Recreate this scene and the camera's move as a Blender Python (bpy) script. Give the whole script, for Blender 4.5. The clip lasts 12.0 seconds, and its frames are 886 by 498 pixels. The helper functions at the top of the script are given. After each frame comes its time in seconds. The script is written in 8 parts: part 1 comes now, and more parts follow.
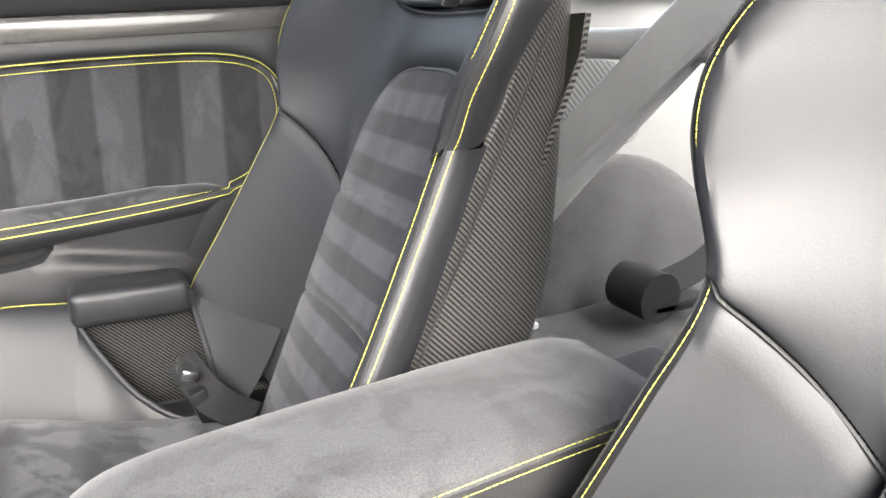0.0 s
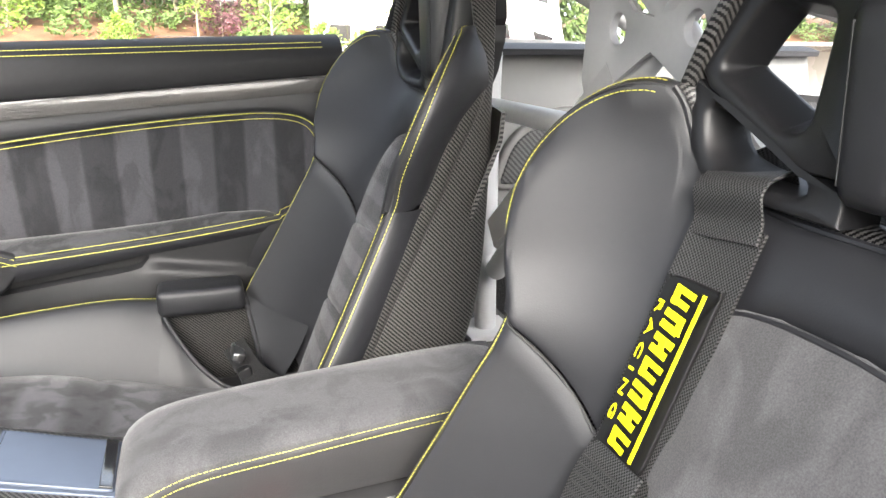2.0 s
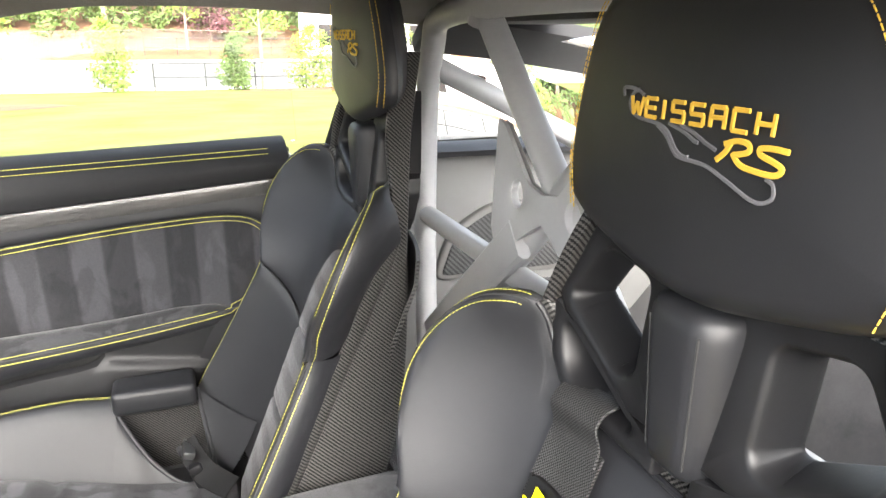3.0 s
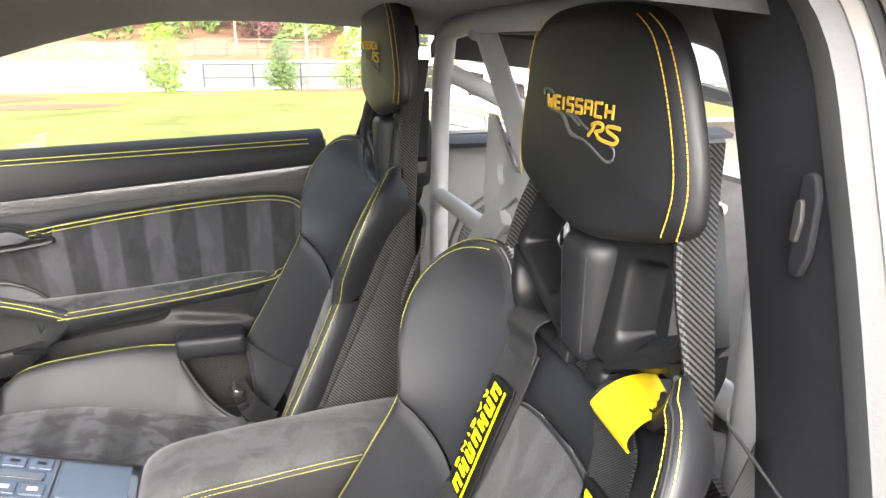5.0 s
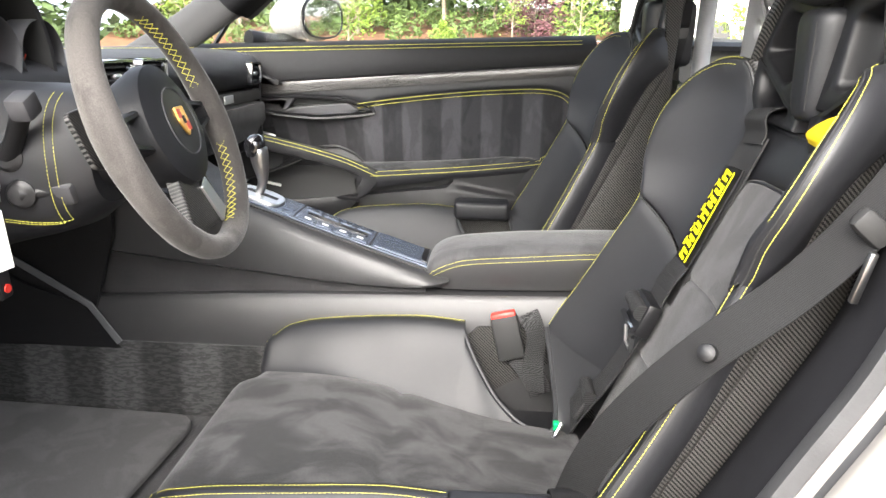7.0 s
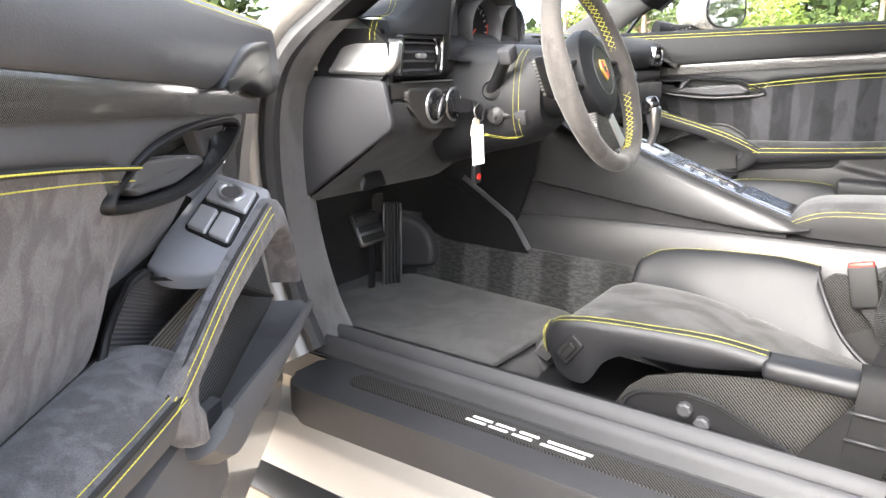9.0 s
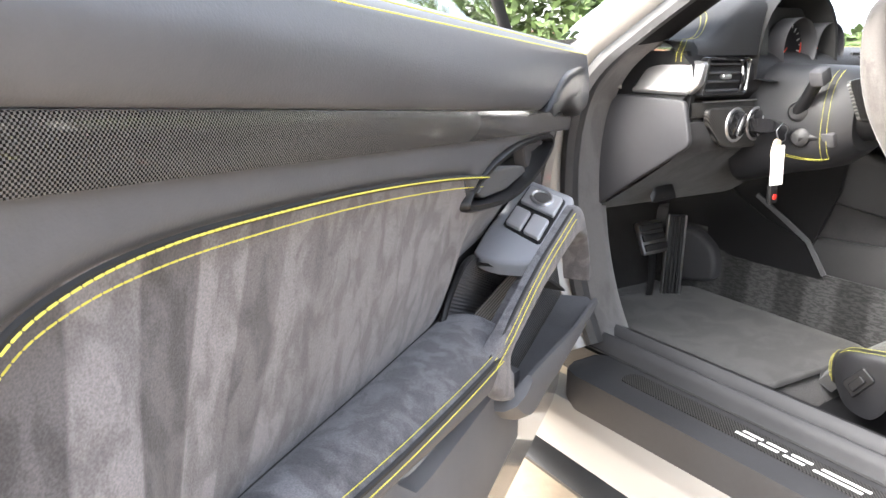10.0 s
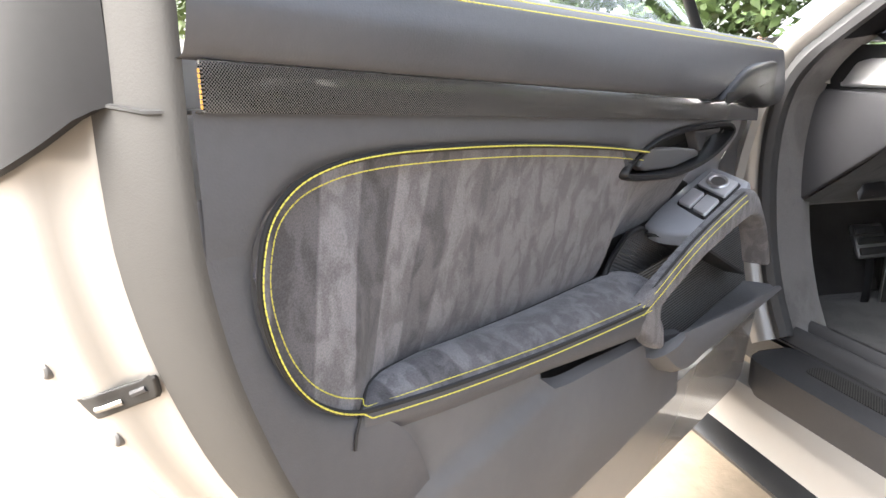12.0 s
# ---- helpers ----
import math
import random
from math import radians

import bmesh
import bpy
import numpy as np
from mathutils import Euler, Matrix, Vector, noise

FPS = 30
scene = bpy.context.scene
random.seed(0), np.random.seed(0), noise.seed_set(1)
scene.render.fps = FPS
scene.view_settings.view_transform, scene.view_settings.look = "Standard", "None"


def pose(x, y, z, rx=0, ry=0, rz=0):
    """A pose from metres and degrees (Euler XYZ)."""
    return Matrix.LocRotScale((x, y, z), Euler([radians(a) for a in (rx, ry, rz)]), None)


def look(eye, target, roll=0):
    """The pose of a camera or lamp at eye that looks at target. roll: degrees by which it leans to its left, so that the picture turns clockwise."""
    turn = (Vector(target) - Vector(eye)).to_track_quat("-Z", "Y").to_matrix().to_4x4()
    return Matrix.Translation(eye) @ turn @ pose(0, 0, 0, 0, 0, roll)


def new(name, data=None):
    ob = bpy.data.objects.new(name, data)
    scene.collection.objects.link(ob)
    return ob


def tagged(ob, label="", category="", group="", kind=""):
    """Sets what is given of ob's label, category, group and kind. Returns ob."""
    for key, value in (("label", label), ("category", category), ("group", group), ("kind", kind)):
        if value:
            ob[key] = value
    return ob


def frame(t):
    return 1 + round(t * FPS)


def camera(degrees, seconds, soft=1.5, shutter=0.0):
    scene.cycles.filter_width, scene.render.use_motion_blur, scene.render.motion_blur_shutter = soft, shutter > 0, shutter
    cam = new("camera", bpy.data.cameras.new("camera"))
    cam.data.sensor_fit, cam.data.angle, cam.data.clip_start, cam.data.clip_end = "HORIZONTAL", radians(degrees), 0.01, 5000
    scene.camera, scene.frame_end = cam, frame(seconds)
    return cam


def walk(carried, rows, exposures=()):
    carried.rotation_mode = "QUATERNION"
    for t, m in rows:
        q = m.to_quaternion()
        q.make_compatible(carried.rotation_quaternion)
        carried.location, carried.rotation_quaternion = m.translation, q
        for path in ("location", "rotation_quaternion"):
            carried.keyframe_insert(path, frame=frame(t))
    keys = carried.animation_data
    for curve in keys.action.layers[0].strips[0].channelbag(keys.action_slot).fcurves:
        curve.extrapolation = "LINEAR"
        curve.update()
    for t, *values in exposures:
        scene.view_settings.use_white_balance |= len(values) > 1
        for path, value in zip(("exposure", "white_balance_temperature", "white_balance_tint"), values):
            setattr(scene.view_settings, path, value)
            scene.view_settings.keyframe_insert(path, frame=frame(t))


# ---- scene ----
cam = camera(64.5, 12.0)
PATH = [
    (0, (0.033, -0.393, 0.860), (0.944, 1.294, 0.293), 0.8),
    (0.5, (0.017, -0.482, 0.836), (0.826, 1.256, 0.264), 0.9),
    (1, (0.001, -0.553, 0.827), (0.728, 1.220, 0.255), 0.7),
    (1.5, (0.028, -0.634, 0.870), (0.709, 1.158, 0.299), 0.6),
    (2, (0.088, -0.691, 0.977), (0.746, 1.110, 0.406), 0.7),
    (2.5, (0.139, -0.722, 1.093), (0.799, 1.074, 0.509), 0.3),
    (3, (0.179, -0.737, 1.189), (0.855, 1.053, 0.608), 0.3),
    (3.2, (0.196, -0.745, 1.221), (0.880, 1.044, 0.644), 0.4),
    (4.8, (0.143, -0.94, 1.215), (0.76, 0.869, 0.626), 0.4),
    (5, (0.158, -0.992, 1.206), (0.725, 0.836, 0.627), 0.3),
    (5.5, (0.179, -1.094, 1.184), (0.639, 0.765, 0.608), 0.8),
    (6, (0.159, -1.173, 1.114), (0.465, 0.718, 0.536), 0.8),
    (6.5, (0.116, -1.243, 1.025), (0.208, 0.674, 0.46), 1.3),
    (6.7, (0.109, -1.272, 0.994), (0.107, 0.646, 0.429), 1.2),
    (8.3, (0.099, -1.534, 0.9), (-0.553, 0.275, 0.348), -0.0),
    (8.5, (0.135, -1.574, 0.888), (-0.642, 0.185, 0.339), -0.1),
    (9, (0.214, -1.675, 0.886), (-0.88, -0.091, 0.343), 0.2),
    (9.5, (0.262, -1.761, 0.927), (-1.131, -0.432, 0.387), 0.1),
    (10, (0.282, -1.791, 0.922), (-1.338, -0.749, 0.383), 0.0),
    (10.5, (0.269, -1.769, 0.922), (-1.492, -0.991, 0.382), 0.2),
    (11, (0.305, -1.75, 0.92), (-1.546, -1.19, 0.409), -0.5),
    (11.5, (0.386, -1.759, 0.913), (-1.496, -1.309, 0.412), -1.3),
    (12, (0.487, -1.81, 0.904), (-1.393, -1.352, 0.396), -1.2),
]
walk(cam, [(t, look(eye, target, roll)) for t, eye, target, roll in PATH], [(0, 3.27), (1.5, 2.92), (2.5, 2.9), (3.0, 3.02), (5.0, 2.75), (6.0, 2.16), (6.7, 2.36), (8.3, 3.0), (9.5, 3.1), (10.5, 3.25), (11.5, 3.06), (12, 2.78)])

# ---- light: bright hazy daylight ----
SUN_EL, SUN_AZ = 36.0, 192.0
world = bpy.data.worlds.new("world")
scene.world = world
world.use_nodes = True
wn = world.node_tree.nodes
sky = wn.new("ShaderNodeTexSky")
sky.sky_type = "NISHITA"
sky.sun_disc = False
sky.sun_elevation, sky.sun_rotation = radians(SUN_EL), radians(SUN_AZ)
sky.air_density, sky.dust_density, sky.ozone_density = 1.0, 4.0, 1.0
haze = wn.new("ShaderNodeHueSaturation")
haze.inputs["Saturation"].default_value = 0.45
world.node_tree.links.new(sky.outputs[0], haze.inputs["Color"])
world.node_tree.links.new(haze.outputs[0], wn["Background"].inputs[0])
wn["Background"].inputs[1].default_value = 0.165
sun = new("sun", bpy.data.lights.new("sun", "SUN"))
sun.data.energy, sun.data.angle, sun.data.color = 2.6, radians(80), (1.0, 0.965, 0.93)
az, el = radians(SUN_AZ), radians(SUN_EL)
sun.matrix_world = look((0, 0, 0), (-math.sin(az) * math.cos(el), -math.cos(az) * math.cos(el), -math.sin(el)))

# ---- materials ----
def mat(name, color, rough=0.5, metal=0.0, coat=0.0, sheen=0.0, spec=0.5, var=0.0, var_scale=6.0, bump=0.0, bump_scale=400.0, trans=0.0, coord="Object"):
    """Principled surface: colour varied at two scales, fine relief. var_scale and bump_scale are per metre."""
    m = bpy.data.materials.new(name)
    m.use_nodes = True
    n, l = m.node_tree.nodes, m.node_tree.links
    b = n["Principled BSDF"]
    b.inputs["Base Color"].default_value = (*color, 1)
    b.inputs["Roughness"].default_value, b.inputs["Metallic"].default_value = rough, metal
    b.inputs["Coat Weight"].default_value, b.inputs["Coat Roughness"].default_value = coat, 0.05
    b.inputs["Sheen Weight"].default_value, b.inputs["Sheen Roughness"].default_value = sheen, 0.4
    b.inputs["Specular IOR Level"].default_value = spec
    b.inputs["Transmission Weight"].default_value = trans
    tc = n.new("ShaderNodeTexCoord")
    if var:
        n1, n2 = n.new("ShaderNodeTexNoise"), n.new("ShaderNodeTexNoise")
        n1.inputs["Scale"].default_value, n2.inputs["Scale"].default_value = var_scale, var_scale * 11
        n1.inputs["Detail"].default_value, n2.inputs["Detail"].default_value = 5, 3
        add = n.new("ShaderNodeMath")
        add.operation = "MULTIPLY_ADD"
        add.inputs[1].default_value = 0.35
        mr = n.new("ShaderNodeMapRange")
        mr.inputs["From Min"].default_value, mr.inputs["From Max"].default_value = 0.45, 0.9
        mr.inputs["To Min"].default_value, mr.inputs["To Max"].default_value = 1 - var, 1 + var
        mul = n.new("ShaderNodeVectorMath")
        mul.operation = "SCALE"
        mul.inputs[0].default_value = color
        for t in (n1, n2):
            l.new(tc.outputs[coord], t.inputs["Vector"])
        l.new(n2.outputs["Fac"], add.inputs[0])
        l.new(n1.outputs["Fac"], add.inputs[2])
        l.new(add.outputs[0], mr.inputs["Value"])
        l.new(mr.outputs[0], mul.inputs["Scale"])
        l.new(mul.outputs[0], b.inputs["Base Color"])
        rr = n.new("ShaderNodeMapRange")
        rr.inputs["To Min"].default_value, rr.inputs["To Max"].default_value = max(0.02, rough - 0.08), min(1, rough + 0.08)
        l.new(n1.outputs["Fac"], rr.inputs["Value"])
        l.new(rr.outputs[0], b.inputs["Roughness"])
    if bump:
        nb = n.new("ShaderNodeTexNoise")
        nb.inputs["Scale"].default_value, nb.inputs["Detail"].default_value = bump_scale, 4
        bp = n.new("ShaderNodeBump")
        bp.inputs["Strength"].default_value, bp.inputs["Distance"].default_value = bump, 0.001
        l.new(tc.outputs[coord], nb.inputs["Vector"])
        l.new(nb.outputs["Fac"], bp.inputs["Height"])
        l.new(bp.outputs[0], b.inputs["Normal"])
    return m


def math_node(nt, op, a, b=None):
    nd = nt.nodes.new("ShaderNodeMath")
    nd.operation = op
    for i, v in enumerate((a, b)):
        if v is None:
            continue
        if isinstance(v, (int, float)):
            nd.inputs[i].default_value = v
        else:
            nt.links.new(v, nd.inputs[i])
    return nd.outputs[0]


def weave(name, axes, tow, dark, light, rough, coat, twill=True, bump=0.0):
    """Woven surface in the plane of two object axes: 2/2 twill or plain weave with tows of that width."""
    m = mat(name, dark, rough, coat=coat)
    nt = m.node_tree
    b = nt.nodes["Principled BSDF"]
    tc = nt.nodes.new("ShaderNodeTexCoord")
    sp = nt.nodes.new("ShaderNodeSeparateXYZ")
    nt.links.new(tc.outputs["Object"], sp.inputs[0])
    fa = math_node(nt, "FLOOR", math_node(nt, "DIVIDE", sp.outputs[axes[0]], tow))
    fb = math_node(nt, "FLOOR", math_node(nt, "DIVIDE", sp.outputs[axes[1]], tow))
    per = 4.0 if twill else 2.0
    s = math_node(nt, "FLOORED_MODULO", math_node(nt, "ADD", fa, fb), per)
    k = math_node(nt, "LESS_THAN", s, per / 2 - 0.01)
    mx = nt.nodes.new("ShaderNodeMix")
    mx.data_type = "RGBA"
    mx.inputs["A"].default_value, mx.inputs["B"].default_value = (*dark, 1), (*light, 1)
    nt.links.new(k, mx.inputs["Factor"])
    nt.links.new(mx.outputs["Result"], b.inputs["Base Color"])
    if bump:
        bp = nt.nodes.new("ShaderNodeBump")
        bp.inputs["Strength"].default_value, bp.inputs["Distance"].default_value = bump, 0.0006
        nt.links.new(k, bp.inputs["Height"])
        nt.links.new(bp.outputs[0], b.inputs["Normal"])
    return m


def suede(name, color, stripes=None, period=0.085, soft=0.12, blotch=(22, 22, 9), depth=0.28, fade=None, lean=0.0, spread=0.07):
    """Brushed microfibre: blotches where the nap lies over, optional vacuumed bands along one object axis."""
    m = mat(name, color, 0.95, sheen=0.18, spec=0.12, bump=0.35, bump_scale=900)
    nt = m.node_tree
    n, l = nt.nodes, nt.links
    b = n["Principled BSDF"]
    tc = n.new("ShaderNodeTexCoord")
    mp = n.new("ShaderNodeMapping")
    mp.inputs["Scale"].default_value = blotch
    l.new(tc.outputs["Object"], mp.inputs[0])
    n1 = n.new("ShaderNodeTexNoise")
    n1.inputs["Scale"].default_value, n1.inputs["Detail"].default_value = 1.0, 7
    n1.inputs["Distortion"].default_value = 0.6
    l.new(mp.outputs[0], n1.inputs["Vector"])
    r1 = n.new("ShaderNodeMapRange")
    r1.interpolation_type = "SMOOTHSTEP"
    for k, v in (("From Min", 0.5 - spread), ("From Max", 0.5 + spread), ("To Min", 1 - depth), ("To Max", 1 + depth)):
        r1.inputs[k].default_value = v
    l.new(n1.outputs["Fac"], r1.inputs["Value"])
    n2 = n.new("ShaderNodeTexNoise")
    n2.inputs["Scale"].default_value, n2.inputs["Detail"].default_value = 700, 2
    l.new(tc.outputs["Object"], n2.inputs["Vector"])
    r2 = n.new("ShaderNodeMapRange")
    for k, v in (("From Min", 0.3), ("From Max", 0.7), ("To Min", 0.8), ("To Max", 1.2)):
        r2.inputs[k].default_value = v
    l.new(n2.outputs["Fac"], r2.inputs["Value"])
    f = math_node(nt, "MULTIPLY", r1.outputs[0], r2.outputs[0])
    if stripes is not None:
        sp = n.new("ShaderNodeSeparateXYZ")
        l.new(tc.outputs["Object"], sp.inputs[0])
        wob = math_node(nt, "MULTIPLY", n1.outputs["Fac"], 0.06)
        ph = math_node(nt, "ADD", math_node(nt, "DIVIDE", math_node(nt, "ADD", sp.outputs[stripes], math_node(nt, "MULTIPLY", sp.outputs[2], lean)), period), wob)
        sn = math_node(nt, "SINE", math_node(nt, "MULTIPLY", ph, 2 * math.pi))
        r3 = n.new("ShaderNodeMapRange")
        r3.interpolation_type = "SMOOTHSTEP"
        for k, v in (("From Min", -soft), ("From Max", soft), ("To Min", 0.70), ("To Max", 1.30)):
            r3.inputs[k].default_value = v
        l.new(sn, r3.inputs["Value"])
        band = r3.outputs[0]
        if fade:
            rf = n.new("ShaderNodeMapRange")
            rf.inputs["From Min"].default_value, rf.inputs["From Max"].default_value = fade
            l.new(sp.outputs[stripes], rf.inputs["Value"])
            band = math_node(nt, "ADD", math_node(nt, "MULTIPLY", math_node(nt, "SUBTRACT", band, 1.0), rf.outputs[0]), 1.0)
        f = math_node(nt, "MULTIPLY", f, band)
    sc = n.new("ShaderNodeVectorMath")
    sc.operation = "SCALE"
    sc.inputs[0].default_value = color
    l.new(f, sc.inputs["Scale"])
    l.new(sc.outputs[0], b.inputs["Base Color"])
    return m


def ribbed(name, axis, period, dark, light, rough=0.6):
    """Fine raised ribs, one above another along an object axis."""
    m = mat(name, dark, rough)
    nt = m.node_tree
    tc, sp = nt.nodes.new("ShaderNodeTexCoord"), nt.nodes.new("ShaderNodeSeparateXYZ")
    nt.links.new(tc.outputs["Object"], sp.inputs[0])
    sn = math_node(nt, "SINE", math_node(nt, "MULTIPLY", sp.outputs[axis], 2 * math.pi / period))
    k = math_node(nt, "ADD", math_node(nt, "MULTIPLY", sn, 0.5), 0.5)
    mx = nt.nodes.new("ShaderNodeMix")
    mx.data_type = "RGBA"
    mx.inputs["A"].default_value, mx.inputs["B"].default_value = (*dark, 1), (*light, 1)
    nt.links.new(k, mx.inputs["Factor"])
    b = nt.nodes["Principled BSDF"]
    nt.links.new(mx.outputs["Result"], b.inputs["Base Color"])
    bp = nt.nodes.new("ShaderNodeBump")
    bp.inputs["Strength"].default_value, bp.inputs["Distance"].default_value = 0.7, period * 0.3
    nt.links.new(k, bp.inputs["Height"])
    nt.links.new(bp.outputs[0], b.inputs["Normal"])
    return m


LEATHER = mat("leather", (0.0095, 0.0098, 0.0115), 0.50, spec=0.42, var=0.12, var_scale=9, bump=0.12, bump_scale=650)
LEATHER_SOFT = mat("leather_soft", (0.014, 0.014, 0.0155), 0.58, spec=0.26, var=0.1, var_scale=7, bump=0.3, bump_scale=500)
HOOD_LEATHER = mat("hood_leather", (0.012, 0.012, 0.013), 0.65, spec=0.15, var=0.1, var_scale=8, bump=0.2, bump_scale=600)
SEAM = mat("seam", (0.012, 0.012, 0.012), 0.7)
SUEDE = suede("suede", (0.050, 0.050, 0.052), depth=0.17, spread=0.12)
# plain suede for the passenger door, darkened: cabin shade in the colour
SUEDE_SHADED = suede("suede_shaded", (0.030, 0.030, 0.032))
SILL = mat("sill_plastic", (0.034, 0.034, 0.036), 0.55, spec=0.35, var=0.12, var_scale=9, bump=0.2, bump_scale=900)
MAT = suede("mat_pile", (0.068, 0.067, 0.067), blotch=(14, 14, 14), depth=0.11)
# driver's door suede: real brushed bands, base lightened to stand for daylight
SUEDE_BRUSHED_LIT = suede("suede_brushed_lit", (0.108, 0.106, 0.113), stripes=0, period=0.08515, soft=0.16, blotch=(46, 46, 24), depth=0.20, fade=(0.86, 1.04), lean=0.14, spread=0.11)
# black plastic lightened for the open door: daylight put into the colour
DOOR_PLASTIC_LIT = mat("door_plastic_lit", (0.095, 0.095, 0.099), 0.55, spec=0.35, var=0.12, bump=0.2, bump_scale=900)
# the black leather again, lightened: the open door's daylight is in the colour
DOOR_LEATHER_LIT = mat("door_leather_lit", (0.064, 0.066, 0.074), 0.5, spec=0.4, var=0.12, var_scale=9, bump=0.2, bump_scale=520)
KICK = suede("kick_cloth", (0.115, 0.112, 0.112), blotch=(9, 9, 6), depth=0.14)
# passenger's banded door suede, the same cloth with cabin shade in its colour
SUEDE_DOOR_SHADED = suede("suede_door_shaded", (0.030, 0.030, 0.033), stripes=0, period=0.115, soft=0.25, depth=0.14)
SUEDE_CUSHION = suede("suede_cushion", (0.045, 0.045, 0.048), stripes=0, period=0.13, soft=0.5)
SUEDE_SEAT = suede("suede_seat", (0.050, 0.050, 0.055), stripes=2, period=0.056, soft=0.35, depth=0.12, spread=0.12)
CARBON_XZ = weave("carbon_xz", (0, 2), 0.0015, (0.001, 0.001, 0.001), (0.058, 0.056, 0.054), 0.38, 0.10)
CARBON_XY = weave("carbon_xy", (0, 1), 0.0015, (0.001, 0.001, 0.001), (0.058, 0.056, 0.054), 0.38, 0.10)
CARBON_YZ = weave("carbon_yz", (1, 2), 0.0015, (0.001, 0.001, 0.001), (0.058, 0.056, 0.054), 0.38, 0.10)
CARBON_PLAIN = weave("carbon_plain", (0, 2), 0.0011, (0.003, 0.003, 0.003), (0.085, 0.082, 0.08), 0.24, 0.30, twill=False)
for woven in (CARBON_XZ, CARBON_XY, CARBON_YZ, CARBON_PLAIN):
    woven.node_tree.nodes["Principled BSDF"].inputs["Specular IOR Level"].default_value = 0.18
WEBBING = weave("webbing", (1, 2), 0.0017, (0.0015, 0.0015, 0.0015), (0.042, 0.042, 0.043), 0.6, 0.0, twill=False, bump=0.8)
GREY_WEB = ribbed("grey_webbing", 2, 0.0023, (0.05, 0.05, 0.052), (0.12, 0.12, 0.125), 0.6)
BELT = weave("belt_webbing", (0, 2), 0.0010, (0.0015, 0.0015, 0.0015), (0.012, 0.012, 0.0125), 0.65, 0.0, twill=False, bump=0.6)
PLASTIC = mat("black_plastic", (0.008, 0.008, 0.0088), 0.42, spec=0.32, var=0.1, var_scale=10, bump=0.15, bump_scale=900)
SEAL = mat("seal_rubber", (0.042, 0.042, 0.043), 0.5, spec=0.4, var=0.15, var_scale=14, bump=0.2, bump_scale=300)
PLASTIC_GREY = mat("grey_plastic", (0.037, 0.037, 0.04), 0.55, spec=0.35, var=0.1, bump=0.2, bump_scale=900)
RUBBER = mat("rubber", (0.018, 0.018, 0.0185), 0.45, spec=0.5, var=0.15, var_scale=14, bump=0.2, bump_scale=300)
RIBS = ribbed("ribbed_mesh", 2, 0.0042, (0.012, 0.012, 0.012), (0.13, 0.13, 0.13))
for web in (WEBBING, BELT):
    web.node_tree.nodes["Principled BSDF"].inputs["Specular IOR Level"].default_value = 0.2
RIB_MESH = mat("rib_mesh", (0.075, 0.075, 0.078), 0.55, spec=0.3)
KNEE = suede("knee_suede", (0.020, 0.0195, 0.020), blotch=(16, 16, 16), depth=0.40, spread=0.14)
SUEDE_WORN = suede("suede_worn", (0.040, 0.0395, 0.040), blotch=(11, 17, 11), depth=0.36, spread=0.12)
LINING_EDGE = mat("lining_edge", (0.040, 0.039, 0.037), 0.65, spec=0.25, var=0.08, var_scale=8, bump=0.2, bump_scale=600)
PATCH = mat("patch_rubber", (0.004, 0.004, 0.0042), 0.55, spec=0.25, bump=0.2, bump_scale=400)
GLOSS_SATIN = mat("gloss_satin_black", (0.008, 0.008, 0.009), 0.6, spec=0.2, var=0.2, var_scale=8)
GLOSS = mat("gloss_black", (0.008, 0.008, 0.009), 0.08, coat=1.0)
BLUE_GLOSS = mat("grey_gloss_panel", (0.07, 0.085, 0.115), 0.22, metal=0.3, var=0.05)
DOOR_SATIN = mat("grey_satin_panel", (0.28, 0.285, 0.305), 0.4, var=0.05)
CONSOLE_LEATHER = mat("console_leather", (0.023, 0.0228, 0.0235), 0.42, spec=0.48, var=0.1, var_scale=7, bump=0.25, bump_scale=500)
SWITCH_SILVER = mat("switch_silver", (0.5, 0.5, 0.51), 0.3, metal=0.35, var=0.05)
LEVER = mat("lever_grey", (0.075, 0.077, 0.082), 0.5, var=0.08)
SILVER = mat("silver", (0.68, 0.68, 0.69), 0.38, metal=1.0, var=0.06, bump=0.05, bump_scale=200)
STEEL = mat("steel", (0.4, 0.4, 0.4), 0.3, metal=1.0)
CAGE = mat("cage_paint", (0.33, 0.33, 0.33), 0.38, var=0.06, var_scale=12, bump=0.05, bump_scale=80)
PAINT = mat("white_paint", (0.235, 0.222, 0.204), 0.25, coat=0.7, var=0.03, var_scale=3)
YELLOW = mat("yellow_thread", (0.50, 0.46, 0.075), 0.7)
YELLOW_CLOTH = mat("yellow_webbing", (0.62, 0.44, 0.0), 0.75, var=0.1, var_scale=30, bump=0.4, bump_scale=500)
YELLOW_PRINT = mat("yellow_print", (0.8, 0.78, 0.0), 0.55)
ORANGE_THREAD = mat("gold_thread", (0.5, 0.31, 0.03), 0.7, bump=0.5, bump_scale=900)
GREY_THREAD = mat("grey_thread", (0.09, 0.09, 0.1), 0.6, bump=0.5, bump_scale=900)
RED = mat("red_plastic", (0.6, 0.03, 0.02), 0.4)
WHITE = mat("white_card", (0.8, 0.8, 0.76), 0.6, var=0.04)
CARPET = mat("carpet", (0.032, 0.031, 0.032), 1.0, sheen=0.3, spec=0.1, var=0.25, var_scale=14, bump=1.0, bump_scale=700)
RIBBED = suede("ribbed_carpet", (0.035, 0.035, 0.035), stripes=0, period=0.16, soft=0.4, blotch=(60, 60, 200), depth=0.25)
